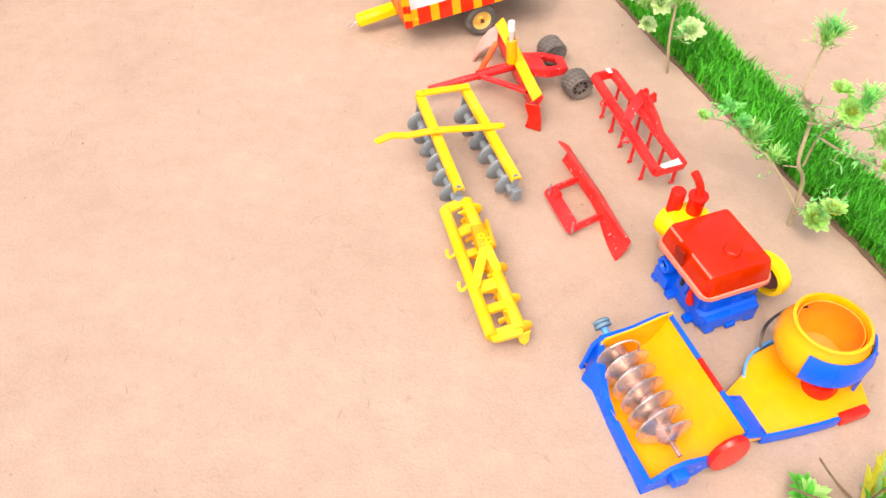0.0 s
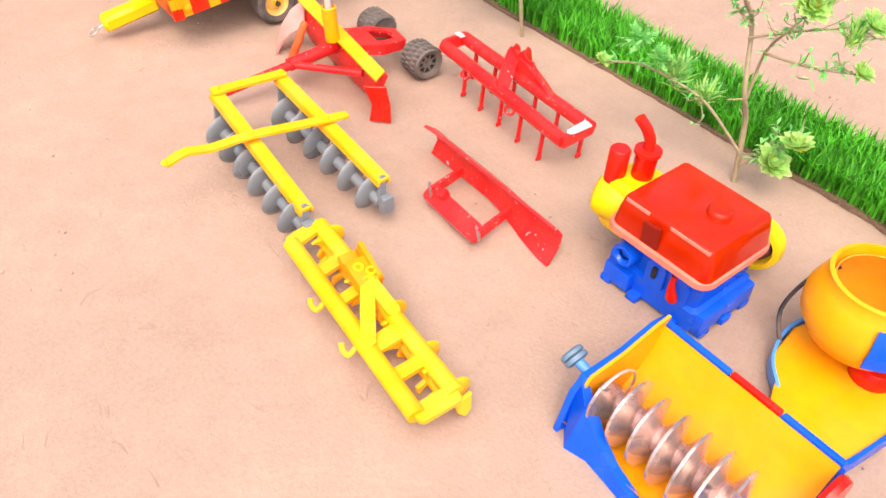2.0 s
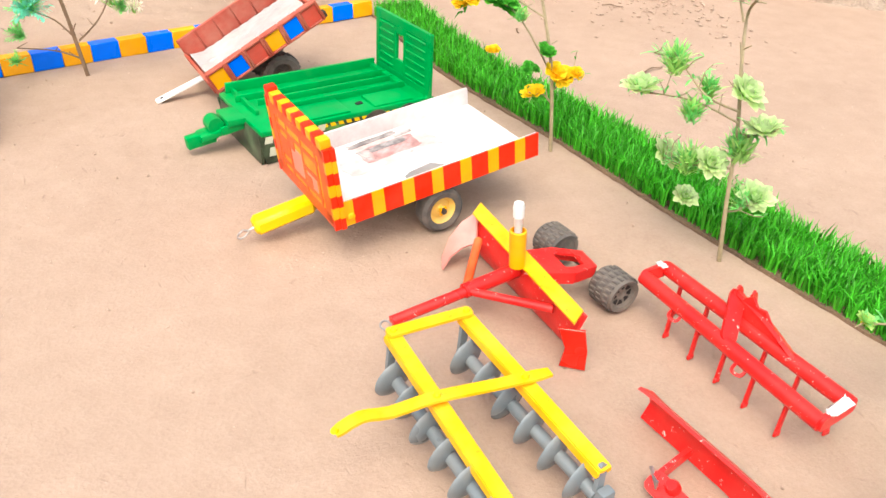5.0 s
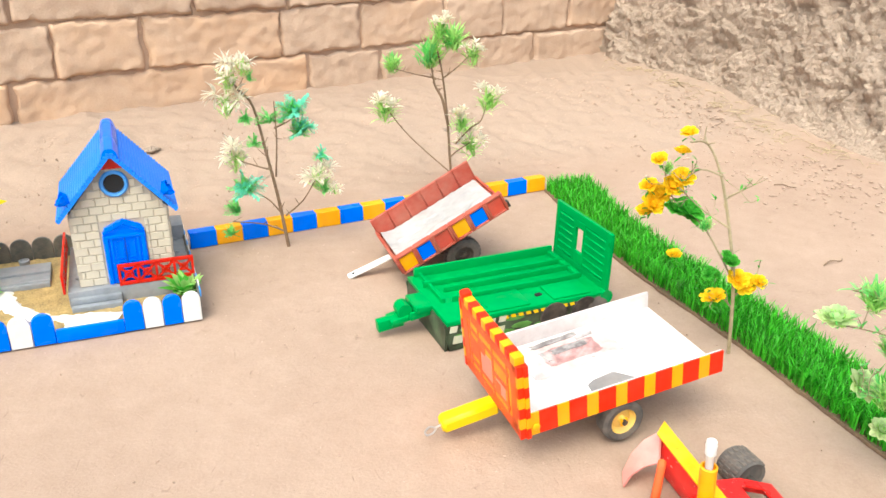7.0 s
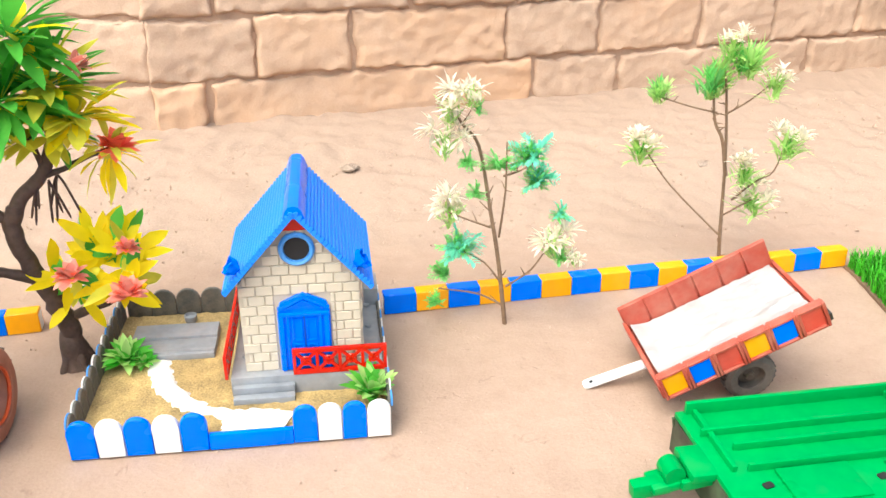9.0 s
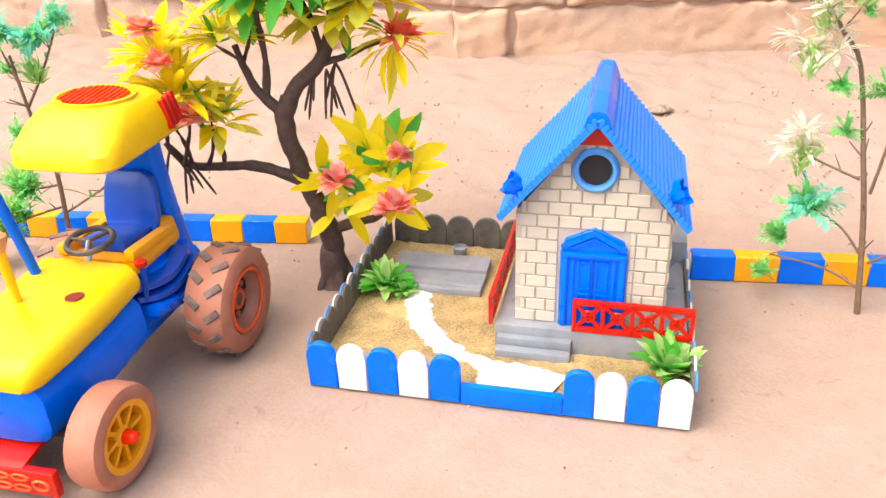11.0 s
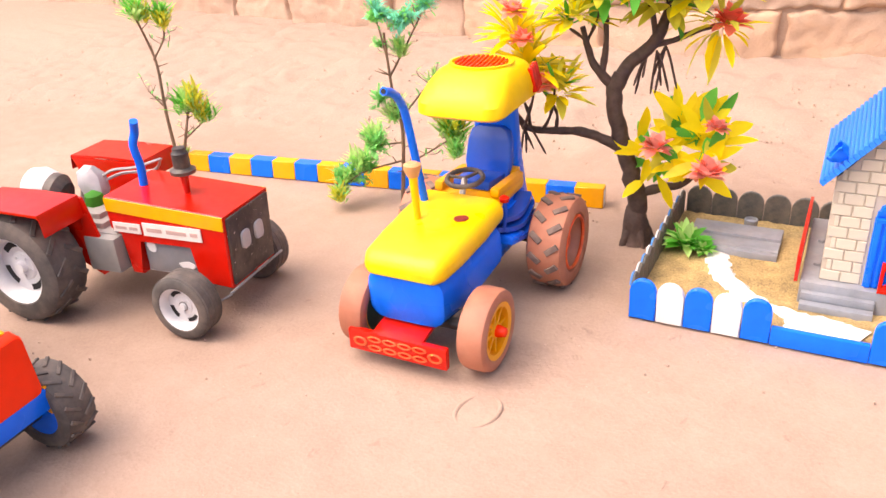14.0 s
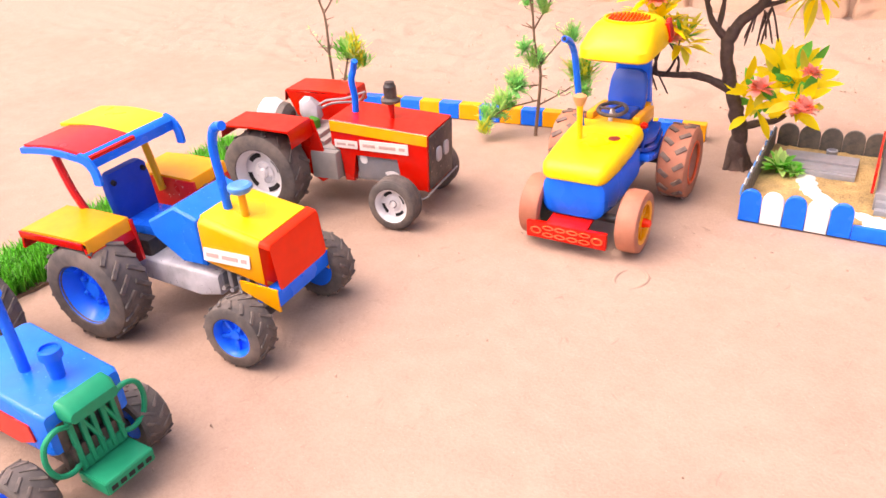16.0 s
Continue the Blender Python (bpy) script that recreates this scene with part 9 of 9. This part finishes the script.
sapling("yellow_flower_sapling", (1.270, 2.075), (0.844, -0.536), "thin artificial sapling with yellow flowers beside the grass",
        [[(0.0, 0.0), (-0.012, 0.12), (-0.033, 0.202), (-0.056, 0.275), (-0.081, 0.313), (-0.100, 0.325)]],
        [[(-0.012, 0.12), (-0.066, 0.196), (-0.112, 0.231), (-0.134, 0.271)], [(-0.032, 0.202), (-0.070, 0.221), (-0.107, 0.255)], [(-0.041, 0.248), (-0.012, 0.267)],
         [(-0.052, 0.276), (-0.084, 0.279), (-0.105, 0.263)], [(-0.01, 0.08), (-0.022, 0.09), (-0.035, 0.092)], [(-0.008, 0.10), (0.01, 0.115), (0.021, 0.126)]],
        [("yellow", -0.106, 0.330, 0.013), ("yellow", -0.140, 0.288, 0.013), ("yellow", -0.106, 0.263, 0.017), ("yellow", -0.132, 0.232, 0.020), ("yellow", -0.149, 0.206, 0.017), ("yellow", -0.101, 0.145, 0.012),
         ("yellow", -0.035, 0.089, 0.019), ("yellow", -0.008, 0.126, 0.017), ("yellow", 0.021, 0.126, 0.012), ("bush", -0.096, 0.216, 0.026), ("bush", -0.022, 0.153, 0.016), ("bush", -0.046, 0.122, 0.013), ("light", -0.127, 0.280, 0.008), ("yellow", -0.120, 0.250, 0.018), ("yellow", -0.142, 0.220, 0.018), ("yellow", -0.150, 0.246, 0.014), ("yellow", -0.112, 0.300, 0.013), ("yellow", 0.004, 0.118, 0.018), ("light", -0.062, 0.205, 0.010)], 13, 0.0026)
sapling("pale_sapling", (1.341, 1.745), (0.708, -0.706), "thin artificial sapling with pale green succulent heads",
        [[(0, 0), (-0.009, 0.082), (-0.019, 0.166), (-0.033, 0.243), (-0.041, 0.289), (-0.032, 0.318)]],
        [[(-0.023, 0.193), (-0.060, 0.206), (-0.096, 0.234), (-0.123, 0.245)], [(-0.020, 0.180), (-0.075, 0.192), (-0.131, 0.194)], [(-0.014, 0.125), (-0.046, 0.122), (-0.089, 0.119)],
         [(-0.041, 0.289), (-0.051, 0.314), (-0.051, 0.335)], [(-0.017, 0.160), (0.001, 0.169), (0.012, 0.179)], [(-0.008, 0.07), (0.005, 0.08), (0.018, 0.09)]],
        [("light", -0.051, 0.338, 0.022), ("light", -0.028, 0.339, 0.016), ("succ", -0.132, 0.198, 0.022), ("light", -0.073, 0.185, 0.014), ("succ", -0.022, 0.213, 0.023), ("succ", -0.092, 0.118, 0.020), ("light", -0.100, 0.236, 0.018), ("light", -0.060, 0.206, 0.014), ("light", -0.060, 0.124, 0.018),
         ("succ", -0.039, 0.128, 0.020), ("succ", 0.009, 0.178, 0.021), ("light", -0.010, 0.150, 0.018), ("succ", -0.059, 0.071, 0.016), ("succ", 0.018, 0.091, 0.021), ("light", 0.006, 0.084, 0.014)], 14, 0.0025)
sapling("pale_sapling", (1.403, 1.365), (0.61, -0.792), "thin artificial sapling with yellow-green rosettes and bare twigs",
        [[(0, 0), (-0.011, 0.074), (-0.021, 0.125), (-0.037, 0.183), (-0.050, 0.226), (-0.060, 0.30)]],
        [[(-0.004, 0.040), (-0.052, 0.088), (-0.087, 0.107), (-0.136, 0.108), (-0.174, 0.104)], [(-0.017, 0.107), (-0.015, 0.159), (0.0, 0.194), (0.012, 0.217)], [(-0.015, 0.159), (0.032, 0.161), (0.073, 0.162)],
         [(0.0, 0.026), (0.015, 0.043), (0.029, 0.045)], [(-0.037, 0.183), (-0.062, 0.206)], [(-0.035, 0.17), (0.01, 0.19), (0.068, 0.208)], [(0.01, 0.035), (0.03, 0.06), (0.046, 0.074)]],
        [("succ", 0.029, 0.045, 0.021), ("succ", 0.046, 0.074, 0.018), ("succ", 0.068, 0.208, 0.016), ("succ", 0.075, 0.163, 0.012), ("succ", -0.174, 0.104, 0.010), ("green", -0.139, 0.142, 0.017), ("succ", 0.011, 0.220, 0.019),
         ("light", 0.022, 0.245, 0.015), ("light", -0.095, 0.110, 0.018), ("light", -0.060, 0.095, 0.015), ("light", 0.055, 0.200, 0.014), ("green", -0.112, 0.126, 0.013), ("succ", -0.01, 0.24, 0.016), ("light", -0.055, 0.29, 0.018)], 15)
sapling("green_sapling", (-0.326, 2.283), (0.755, 0.656), "thin artificial sapling with fine green leaves behind the tractor",
        [[(0, 0), (0.009, 0.122), (-0.002, 0.186), (-0.007, 0.270)]],
        [[(0.009, 0.103), (-0.037, 0.100)], [(0.008, 0.074), (-0.058, 0.057), (-0.09, 0.035)], [(0.008, 0.140), (0.047, 0.184), (0.069, 0.196)], [(0.007, 0.064), (0.054, 0.091), (0.090, 0.104)], [(-0.004, 0.204), (0.022, 0.246), (0.049, 0.295)], [(-0.005, 0.23), (-0.014, 0.28)]],
        [("teal", -0.014, 0.298, 0.024), ("teal", 0.023, 0.288, 0.023), ("teal", 0.054, 0.307, 0.019), ("green", -0.014, 0.252, 0.012), ("green", -0.037, 0.100, 0.025), ("light", -0.003, 0.150, 0.021), ("green", -0.077, 0.048, 0.020),
         ("olive", 0.090, 0.109, 0.020), ("light", 0.016, 0.246, 0.015), ("light", 0.064, 0.192, 0.018), ("olive", -0.096, 0.027, 0.014), ("light", -0.037, 0.112, 0.020), ("light", -0.060, 0.075, 0.022), ("olive", 0.075, 0.125, 0.024), ("light", 0.085, 0.09, 0.018), ("green", -0.02, 0.17, 0.018), ("light", -0.085, 0.05, 0.018)], 16)
sapling("green_sapling", (-0.775, 2.175), (0.547, 0.837), "bare twig plant with yellow-green tufts by the kerb",
        [[(-0.004, 0), (-0.008, 0.105), (-0.007, 0.189), (-0.015, 0.230), (-0.023, 0.275)], [(0.0, 0.0), (0.018, 0.070), (0.031, 0.112)]],
        [[(-0.010, 0.204), (0.013, 0.237), (0.018, 0.266)], [(0.016, 0.059), (0.052, 0.085)], [(-0.008, 0.12), (-0.03, 0.15)]],
        [("olive", -0.020, 0.288, 0.021), ("olive", 0.016, 0.271, 0.019), ("olive", 0.034, 0.132, 0.024), ("olive", 0.050, 0.099, 0.019), ("olive", 0.009, 0.032, 0.014), ("light", 0.021, 0.012, 0.014)], 17)


def flower_head(parent, c, r, rng, mats, label):
    bm = BM()
    for k in range(34):
        d = sphere_dir(rng, -0.1)
        leaf(bm, Vector(c) + d * r * 0.12, d, r * rng.uniform(0.75, 1.05), r * 0.55, rng.uniform(-0.1, 0.4))
    part("flower", bm, mats[0], parent, label)
    bm = BM()
    for k in range(12):
        d = sphere_dir(rng, 0.2)
        leaf(bm, Vector(c) + d * r * 0.3, d, r * 0.6, r * 0.42, 0.2)
    part("flower", bm, mats[1], parent)


def big_tree():
    rng = random.Random(21)
    base = (0.039, 2.363)
    R = Vector((0.84, 0.54, 0)).normalized()
    N = Vector((-R.y, R.x, 0))
    ob = thing("artificial_tree", pose(*base, -0.003), "dark twisted artificial tree with yellow leaves and coral flowers", "artificial tree")

    def P(u, z, v=0.0):
        return R * u + N * v + Vector((0, 0, z))

    def limb(name, pts, ra, rb, p=1.0, amp=0.0012):
        bm = BM()
        c = curved(pts, 6)
        n = len(c)
        tube(bm, [v + amp * noise.noise_vector(v * 60) for v in c], [rb + (ra - rb) * (1 - i / (n - 1)) ** p + 0.0014 * noise.noise(c[i] * 90) for i in range(n)], 14)
        part(name, bm, BARK, ob)

    limb("trunk", [P(0.001, 0.0), P(-0.001, 0.03), P(-0.002, 0.059), P(-0.014, 0.112), P(-0.030, 0.163), P(-0.038, 0.205), P(-0.030, 0.236)], 0.0235, 0.0105, 4.0, 0.004)
    for a in (20, 140, 250, 320):
        d = Vector((math.cos(radians(a)), math.sin(radians(a)), 0))
        limb("root", [P(0, 0.030) + d * 0.006, P(0, 0.012) + d * 0.018, P(0, 0.0) + d * 0.028], 0.008, 0.003)
    limb("limb", [P(-0.030, 0.232), P(-0.018, 0.250), P(0.008, 0.275), P(0.022, 0.310), P(0.030, 0.345)], 0.0100, 0.0055)
    limb("limb", [P(-0.024, 0.135), P(-0.050, 0.150), P(-0.080, 0.160), P(-0.115, 0.161), P(-0.150, 0.168), P(-0.168, 0.194)], 0.0078, 0.0036)
    limb("limb", [P(-0.037, 0.215), P(-0.055, 0.236), P(-0.068, 0.255), P(-0.080, 0.295)], 0.0072, 0.0036)
    limb("limb", [P(-0.054, 0.236), P(-0.050, 0.276), P(-0.054, 0.330)], 0.0045, 0.0028)
    limb("limb", [P(0.002, 0.074), P(0.030, 0.081), P(0.052, 0.084), P(0.066, 0.095)], 0.0070, 0.0040)
    limb("limb", [P(0.002, 0.270), P(0.035, 0.276), P(0.058, 0.286), P(0.085, 0.292)], 0.0048, 0.0026)
    limb("limb", [P(0.010, 0.275), P(0.0, 0.32), P(-0.02, 0.36)], 0.0048, 0.0028)
    # hanging bare twigs
    for u0, z0 in ((0.012, 0.262), (0.000, 0.262), (0.022, 0.268), (-0.150, 0.175), (-0.165, 0.185)):
        for k in range(3):
            bm = BM()
            a = P(u0, z0, rng.uniform(-0.01, 0.01))
            du, dz = rng.uniform(-0.015, 0.03), rng.uniform(0.03, 0.06)
            tube(bm, curved([a, a + R * du * 0.4 - Vector((0, 0, dz * 0.3)), a + R * du - Vector((0, 0, dz))], 4), [0.0016] * 8 + [0.0007], 5)
            part("hanging_twig", bm, BARK, ob)

    def clump(c, r, n, mats, w, low=-0.2, L=(0.7, 1.15), bend=0.35):
        for m_, share in mats:
            bm = BM()
            for _ in range(int(n * share)):
                d = sphere_dir(rng, low)
                leaf(bm, Vector(c) + d * r * rng.uniform(0.02, 0.35), d, r * rng.uniform(*L), w * rng.uniform(0.8, 1.2), rng.uniform(0, bend))
            part("leaf_clump", bm, m_, ob)

    for u0, z0, u1, z1 in ((-0.110, 0.161, -0.128, 0.215), (-0.128, 0.163, -0.112, 0.225), (-0.145, 0.167, -0.168, 0.225), (-0.152, 0.170, -0.140, 0.232), (-0.165, 0.190, -0.185, 0.235), (-0.066, 0.252, -0.098, 0.296), (-0.074, 0.275, -0.060, 0.330)):
        v0, v1 = rng.uniform(-0.008, 0.008), rng.uniform(-0.03, 0.02)
        mid = P((u0 * 0.6 + u1 * 0.4) + 0.006, (z0 + z1) / 2, (v0 + v1) / 2)
        limb("branchlet", [P(u0, z0, v0), mid, P(u1, z1, v1)], 0.0026, 0.0012)
        clump(P(u1, z1, v1), 0.034, 16, ((LEAFO, 0.5), (LEAFD, 0.5)), 0.0062, 0.0, (0.6, 1.1), 0.3)

    def spray(c, r, n, w, tilt=0.25):
        """Open whorl of broad leaves leaning out, yellow with a few green ones inside."""
        c = Vector(c)
        for m_, k, f in ((LEAFY, n, 1.0), (LEAF, max(2, n // 5), 0.70), (LEAFD, 2, 0.8), (LEAFO, max(2, n // 5), 0.9)):
            for i in range(k):
                bm = BM()
                a = 2 * math.pi * (i + rng.uniform(-0.6, 0.6)) / k
                d = (R * math.cos(a) + Vector((0, 0, 0.9)) * math.sin(a) - N * rng.uniform(-0.5, 0.9) + Vector((0, 0, tilt))).normalized()
                p = c + d * r * 0.10 + R * rng.gauss(0, 0.008) + Vector((0, 0, rng.gauss(0, 0.010)))
                leaf(bm, p, d, r * f * rng.uniform(0.6, 1.12), w * rng.uniform(0.65, 1.05), rng.uniform(-0.15, 0.5), up=-N * rng.uniform(0.2, 1.0) + Vector((0, 0, 0.5)) + R * rng.uniform(-0.5, 0.5))
                part("leaf", bm, m_, ob)

    spray(P(0.070, 0.120, -0.030), 0.060, 14, 0.0205, 0.3)
    spray(P(0.076, 0.148, -0.005), 0.062, 14, 0.0210, 0.7)
    spray(P(0.014, 0.130, -0.010), 0.050, 11, 0.0185, 0.3)
    spray(P(0.046, 0.152, 0.010), 0.058, 13, 0.0200, 0.8)
    for u, z, r, v in ((0.014, 0.150, 0.022, -0.045), (0.072, 0.124, 0.026, -0.072), (0.082, 0.178, 0.016, -0.050)):
        flower_head(ob, P(u, z, v), r, rng, (PETP, PETR), "coral-pink flower")
    # crown
    for u, z, r, n, ms in ((-0.02, 0.365, 0.078, 66, ((LEAFD, 0.75), (LEAF, 0.15), (LEAFO, 0.1))), (0.03, 0.375, 0.070, 58, ((LEAFO, 0.35), (LEAFD, 0.50), (LEAFY, 0.15))), (-0.06, 0.350, 0.064, 44, ((LEAFO, 0.35), (LEAFY, 0.2), (LEAFD, 0.45))),
                           (0.055, 0.340, 0.055, 46, ((LEAFO, 0.6), (LEAFY, 0.4))), (0.0, 0.430, 0.084, 60, ((LEAFD, 0.75), (LEAF, 0.15), (LEAFY, 0.1))), (0.02, 0.320, 0.05, 40, ((LEAFO, 0.7), (LEAFD, 0.3)))):
        clump(P(u, z, rng.uniform(-0.02, 0.02)), r, n, ms, 0.0170, -0.25)
    for u, z, r, v, ms in ((-0.031, 0.421, 0.024, -0.06, (PETR, PETP)), (0.064, 0.401, 0.019, -0.03, (PETP, PETW)), (0.093, 0.294, 0.025, -0.01, (PETR, PETR)), (-0.029, 0.335, 0.013, -0.06, (LEAFY, LEAFY))):
        flower_head(ob, P(u, z, v), r, rng, ms, "coral flower" if ms[0] is PETR else "")
    clump(P(0.085, 0.288), 0.050, 26, ((LEAFO, 0.6), (LEAFY, 0.4)), 0.010, -0.8, bend=0.7)
    clump(P(-0.110, 0.210), 0.045, 34, ((LEAFO, 0.5), (LEAFY, 0.5)), 0.011, -0.1)
    clump(P(-0.150, 0.245), 0.055, 60, ((LEAFY, 0.65), (LEAFO, 0.35)), 0.012, -0.2)
    clump(P(-0.162, 0.285), 0.050, 40, ((LEAFY, 0.7), (LEAFO, 0.3)), 0.012, -0.1)
    clump(P(-0.09, 0.305), 0.05, 40, ((LEAFO, 0.6), (LEAFY, 0.4)), 0.012, -0.2)
    for u, z, r, v in ((-0.130, 0.228, 0.022, -0.03), (-0.152, 0.285, 0.018, -0.03), (-0.165, 0.318, 0.018, -0.02)):
        flower_head(ob, P(u, z, v), r, rng, (PETP, PETR), "coral-pink flower")


big_tree()


def garden_plant(p, r, seed, label, tall=0.35):
    rng = random.Random(seed)
    ob = thing("garden_plant", pose(*p), label, "artificial plant", "garden plants")
    for mm, n in ((LEAF, 26), (LEAFL, 26)):
        bm = BM()
        for _ in range(n):
            d = sphere_dir(rng, 0.05)
            d.z = d.z * 0.7 + tall
            leaf(bm, Vector((0, 0, 0.002)) + d * r * 0.08, d, r * rng.uniform(0.6, 1.0), r * 0.32, rng.uniform(0.0, 0.5))
        part("leaf_whorl", bm, mm, ob)
    bm = BM()
    cyl(bm, (0, 0, -0.004), (0, 0, 0.006), r * 0.12, n=8)
    part("stalk", bm, LEAF, ob)


def house_place(x, y, z):
    return (pose(0.1269, 2.1799, 0, 0, 0, 13.42) @ Vector((x, y, z)))[:]


garden_plant(house_place(0.028, 0.166, 0.016), 0.036, 1, "small green plastic plant in the garden sand")
garden_plant(house_place(0.052, 0.158, 0.016), 0.020, 5, "small green plastic plant in the garden sand")
garden_plant(house_place(0.343, 0.048, 0.016), 0.044, 2, "small green plastic plant by the corner picket", 0.8)
garden_plant((1.250, 0.962, 0.0), 0.030, 3, "small spiky green plastic plant on the sand", 0.4)


def reeds():
    rng = random.Random(6)
    ob = thing("reed_clump", pose(1.318, 0.955, 0), "pale yellow-green reed clump with dry stalks on the sand", "artificial plant")
    for m_, n, w in ((LEAFO, 9, 0.0085), (LEAFL, 7, 0.0070), (LEAF, 4, 0.0080)):
        bm = BM()
        for _ in range(n):
            d = Vector((rng.uniform(-0.35, 0.35), rng.uniform(-0.35, 0.35), 1))
            leaf(bm, Vector((rng.uniform(-0.012, 0.012), rng.uniform(-0.012, 0.012), -0.001)), d, rng.uniform(0.05, 0.105), w, rng.uniform(0.0, 0.3), up=Vector((1, 0.3, 0)))
        part("blade_tuft", bm, m_, ob)
    for k in range(6):
        bm = BM()
        u, v = rng.uniform(-0.13, 0.02), rng.uniform(-0.02, 0.02)
        h = rng.uniform(0.035, 0.085)
        tube(bm, curved([(u * 0.2, v * 0.2, -0.001), (u * 0.6, v * 0.6, h * 0.45), (u, v, h)], 4), 0.0013, 5)
        part("dry_stalk", bm, TWIG, ob)


reeds()

# ---- clods, pebbles, twigs ----
def clod(name, x, y, r, seed, label, flat=0.5, mat_=None):
    bm = BM()
    bmesh.ops.create_icosphere(bm, subdivisions=2, radius=1.0)
    for v in bm.verts:
        k = 1 + 0.35 * noise.noise(v.co * 1.6 + Vector((seed, 0, 0))) + 0.15 * noise.noise(v.co * 4 + Vector((0, seed, 0)))
        v.co = Vector((v.co.x * k * r * 1.5, v.co.y * k * r, v.co.z * k * r * flat))
    ob = part(name, bm, mat_ or MUD)
    ob.matrix_basis = pose(x, y, ground_z(x, y) + r * flat * 0.55, 0, 0, seed * 37)
    tagged(ob, label, "clod")
    return ob


clod("mud_clod", 0.271, 3.045, 0.014, 1, "broken clod of dried mud on the sand")
clod("mud_clod", 1.012, 3.185, 0.014, 2, "dark broken clod of dried mud on the sand")
rng = random.Random(77)
grain = BM()
bmesh.ops.create_icosphere(grain, subdivisions=1, radius=1.0)
gv = [v.co.copy() for v in grain.verts]
gf = [[v.index for v in f.verts] for f in grain.faces]
grain.free()
V, F = [], []
for k in range(9500):
    where = rng.random()
    flat = 0.7
    if where < 0.52:      # along the wall
        x = rng.uniform(-1.9, 1.9)
        y = rng.uniform(2.62 + 0.27 * x, 3.12 + 0.40 * x if x > -0.2 else 3.1)
        r = rng.choice((0.0007, 0.0008, 0.0010, 0.0012, 0.0016, 0.0026)) * 0.75
    elif where < 0.60:    # flakes fallen from the bank
        f = rng.random()
        x, y = 1.84 + 0.18 * f - abs(rng.gauss(0, 0.20)), 3.55 - 0.95 * f + rng.gauss(0, 0.10)
        r, flat = rng.choice((0.0016, 0.0022, 0.003, 0.004, 0.0055)), 0.4
    else:                 # grit between the toys
        x, y = rng.uniform(-0.9, 1.9), rng.uniform(0.7, 2.6)
        if noise.noise((x * 5, y * 5, 0.7)) < rng.uniform(-0.25, 0.35):
            continue
        r = rng.choice((0.0006, 0.0007, 0.0008, 0.0010, 0.0015))
    m = pose(x, y, ground_z(x, y) + r * 0.2, *((rng.uniform(0, 360), rng.uniform(0, 360), 0) if flat > 0.5 else (rng.uniform(-12, 12), rng.uniform(-12, 12), rng.uniform(0, 360))))
    m = m @ Matrix.Diagonal((r * rng.uniform(0.8, 1.8), r, r * flat, 1))
    k = len(V)
    V += [(m @ v)[:] for v in gv]
    F += [[k + i for i in f] for f in gf]
me = bpy.data.meshes.new("sand_crumbs")
me.from_pydata(V, [], F)
me.materials.append(CRUMB)
me.shade_smooth()
crumbs = new("sand_crumbs", me)
tagged(crumbs, "scattered crumbs and grit of dried mud", "grit", kind="stuff")
for x, y, L, a in ((1.62, 2.35, 0.06, 20), (1.45, 2.62, 0.03, 70), (1.75, 2.75, 0.05, -30)):
    bm = BM()
    tube(bm, curved([(-L / 2, 0, 0.002), (-L * 0.1, L * 0.08, 0.004), (L * 0.2, -L * 0.04, 0.003), (L / 2, L * 0.10, 0.001)], 4), [0.0016] * 6 + [0.0012] * 6 + [0.0006], 6)
    tw = part("dry_twig", bm, TWIG)
    tw.matrix_basis = pose(x, y, ground_z(x, y), 0, 0, a)
    tagged(tw, "short dry brown twig on the sand", "twig")

# dry straw fallen along the foot of the bank
rng = random.Random(31)
bm = BM()
for k in range(150):
    f = rng.random()
    x, y = 1.90 + 0.13 * f + rng.gauss(0, 0.035), 3.46 - 0.55 * f + rng.gauss(0, 0.05)
    if k % 3 == 0:
        x, y = 1.72 + 0.16 * f + rng.gauss(0, 0.03), 3.86 - 0.34 * f + rng.gauss(0, 0.04)
    a, L = rng.uniform(0, 2 * math.pi), rng.uniform(0.015, 0.06)
    d = Vector((math.cos(a), math.sin(a), 0)) * L
    c = Vector((x, y, ground_z(x, y) + 0.003))
    tube(bm, [c - d / 2, c + Vector((0, 0, rng.uniform(0.001, 0.006))), c + d / 2], 0.0010, 5)
straw = part("dry_straw", bm, mat("pale_straw", (0.46, 0.35, 0.22), 0.7, vary=0.2, island=0.3))
tagged(straw, "loose dry straw at the foot of the mud bank", "straw", kind="stuff")
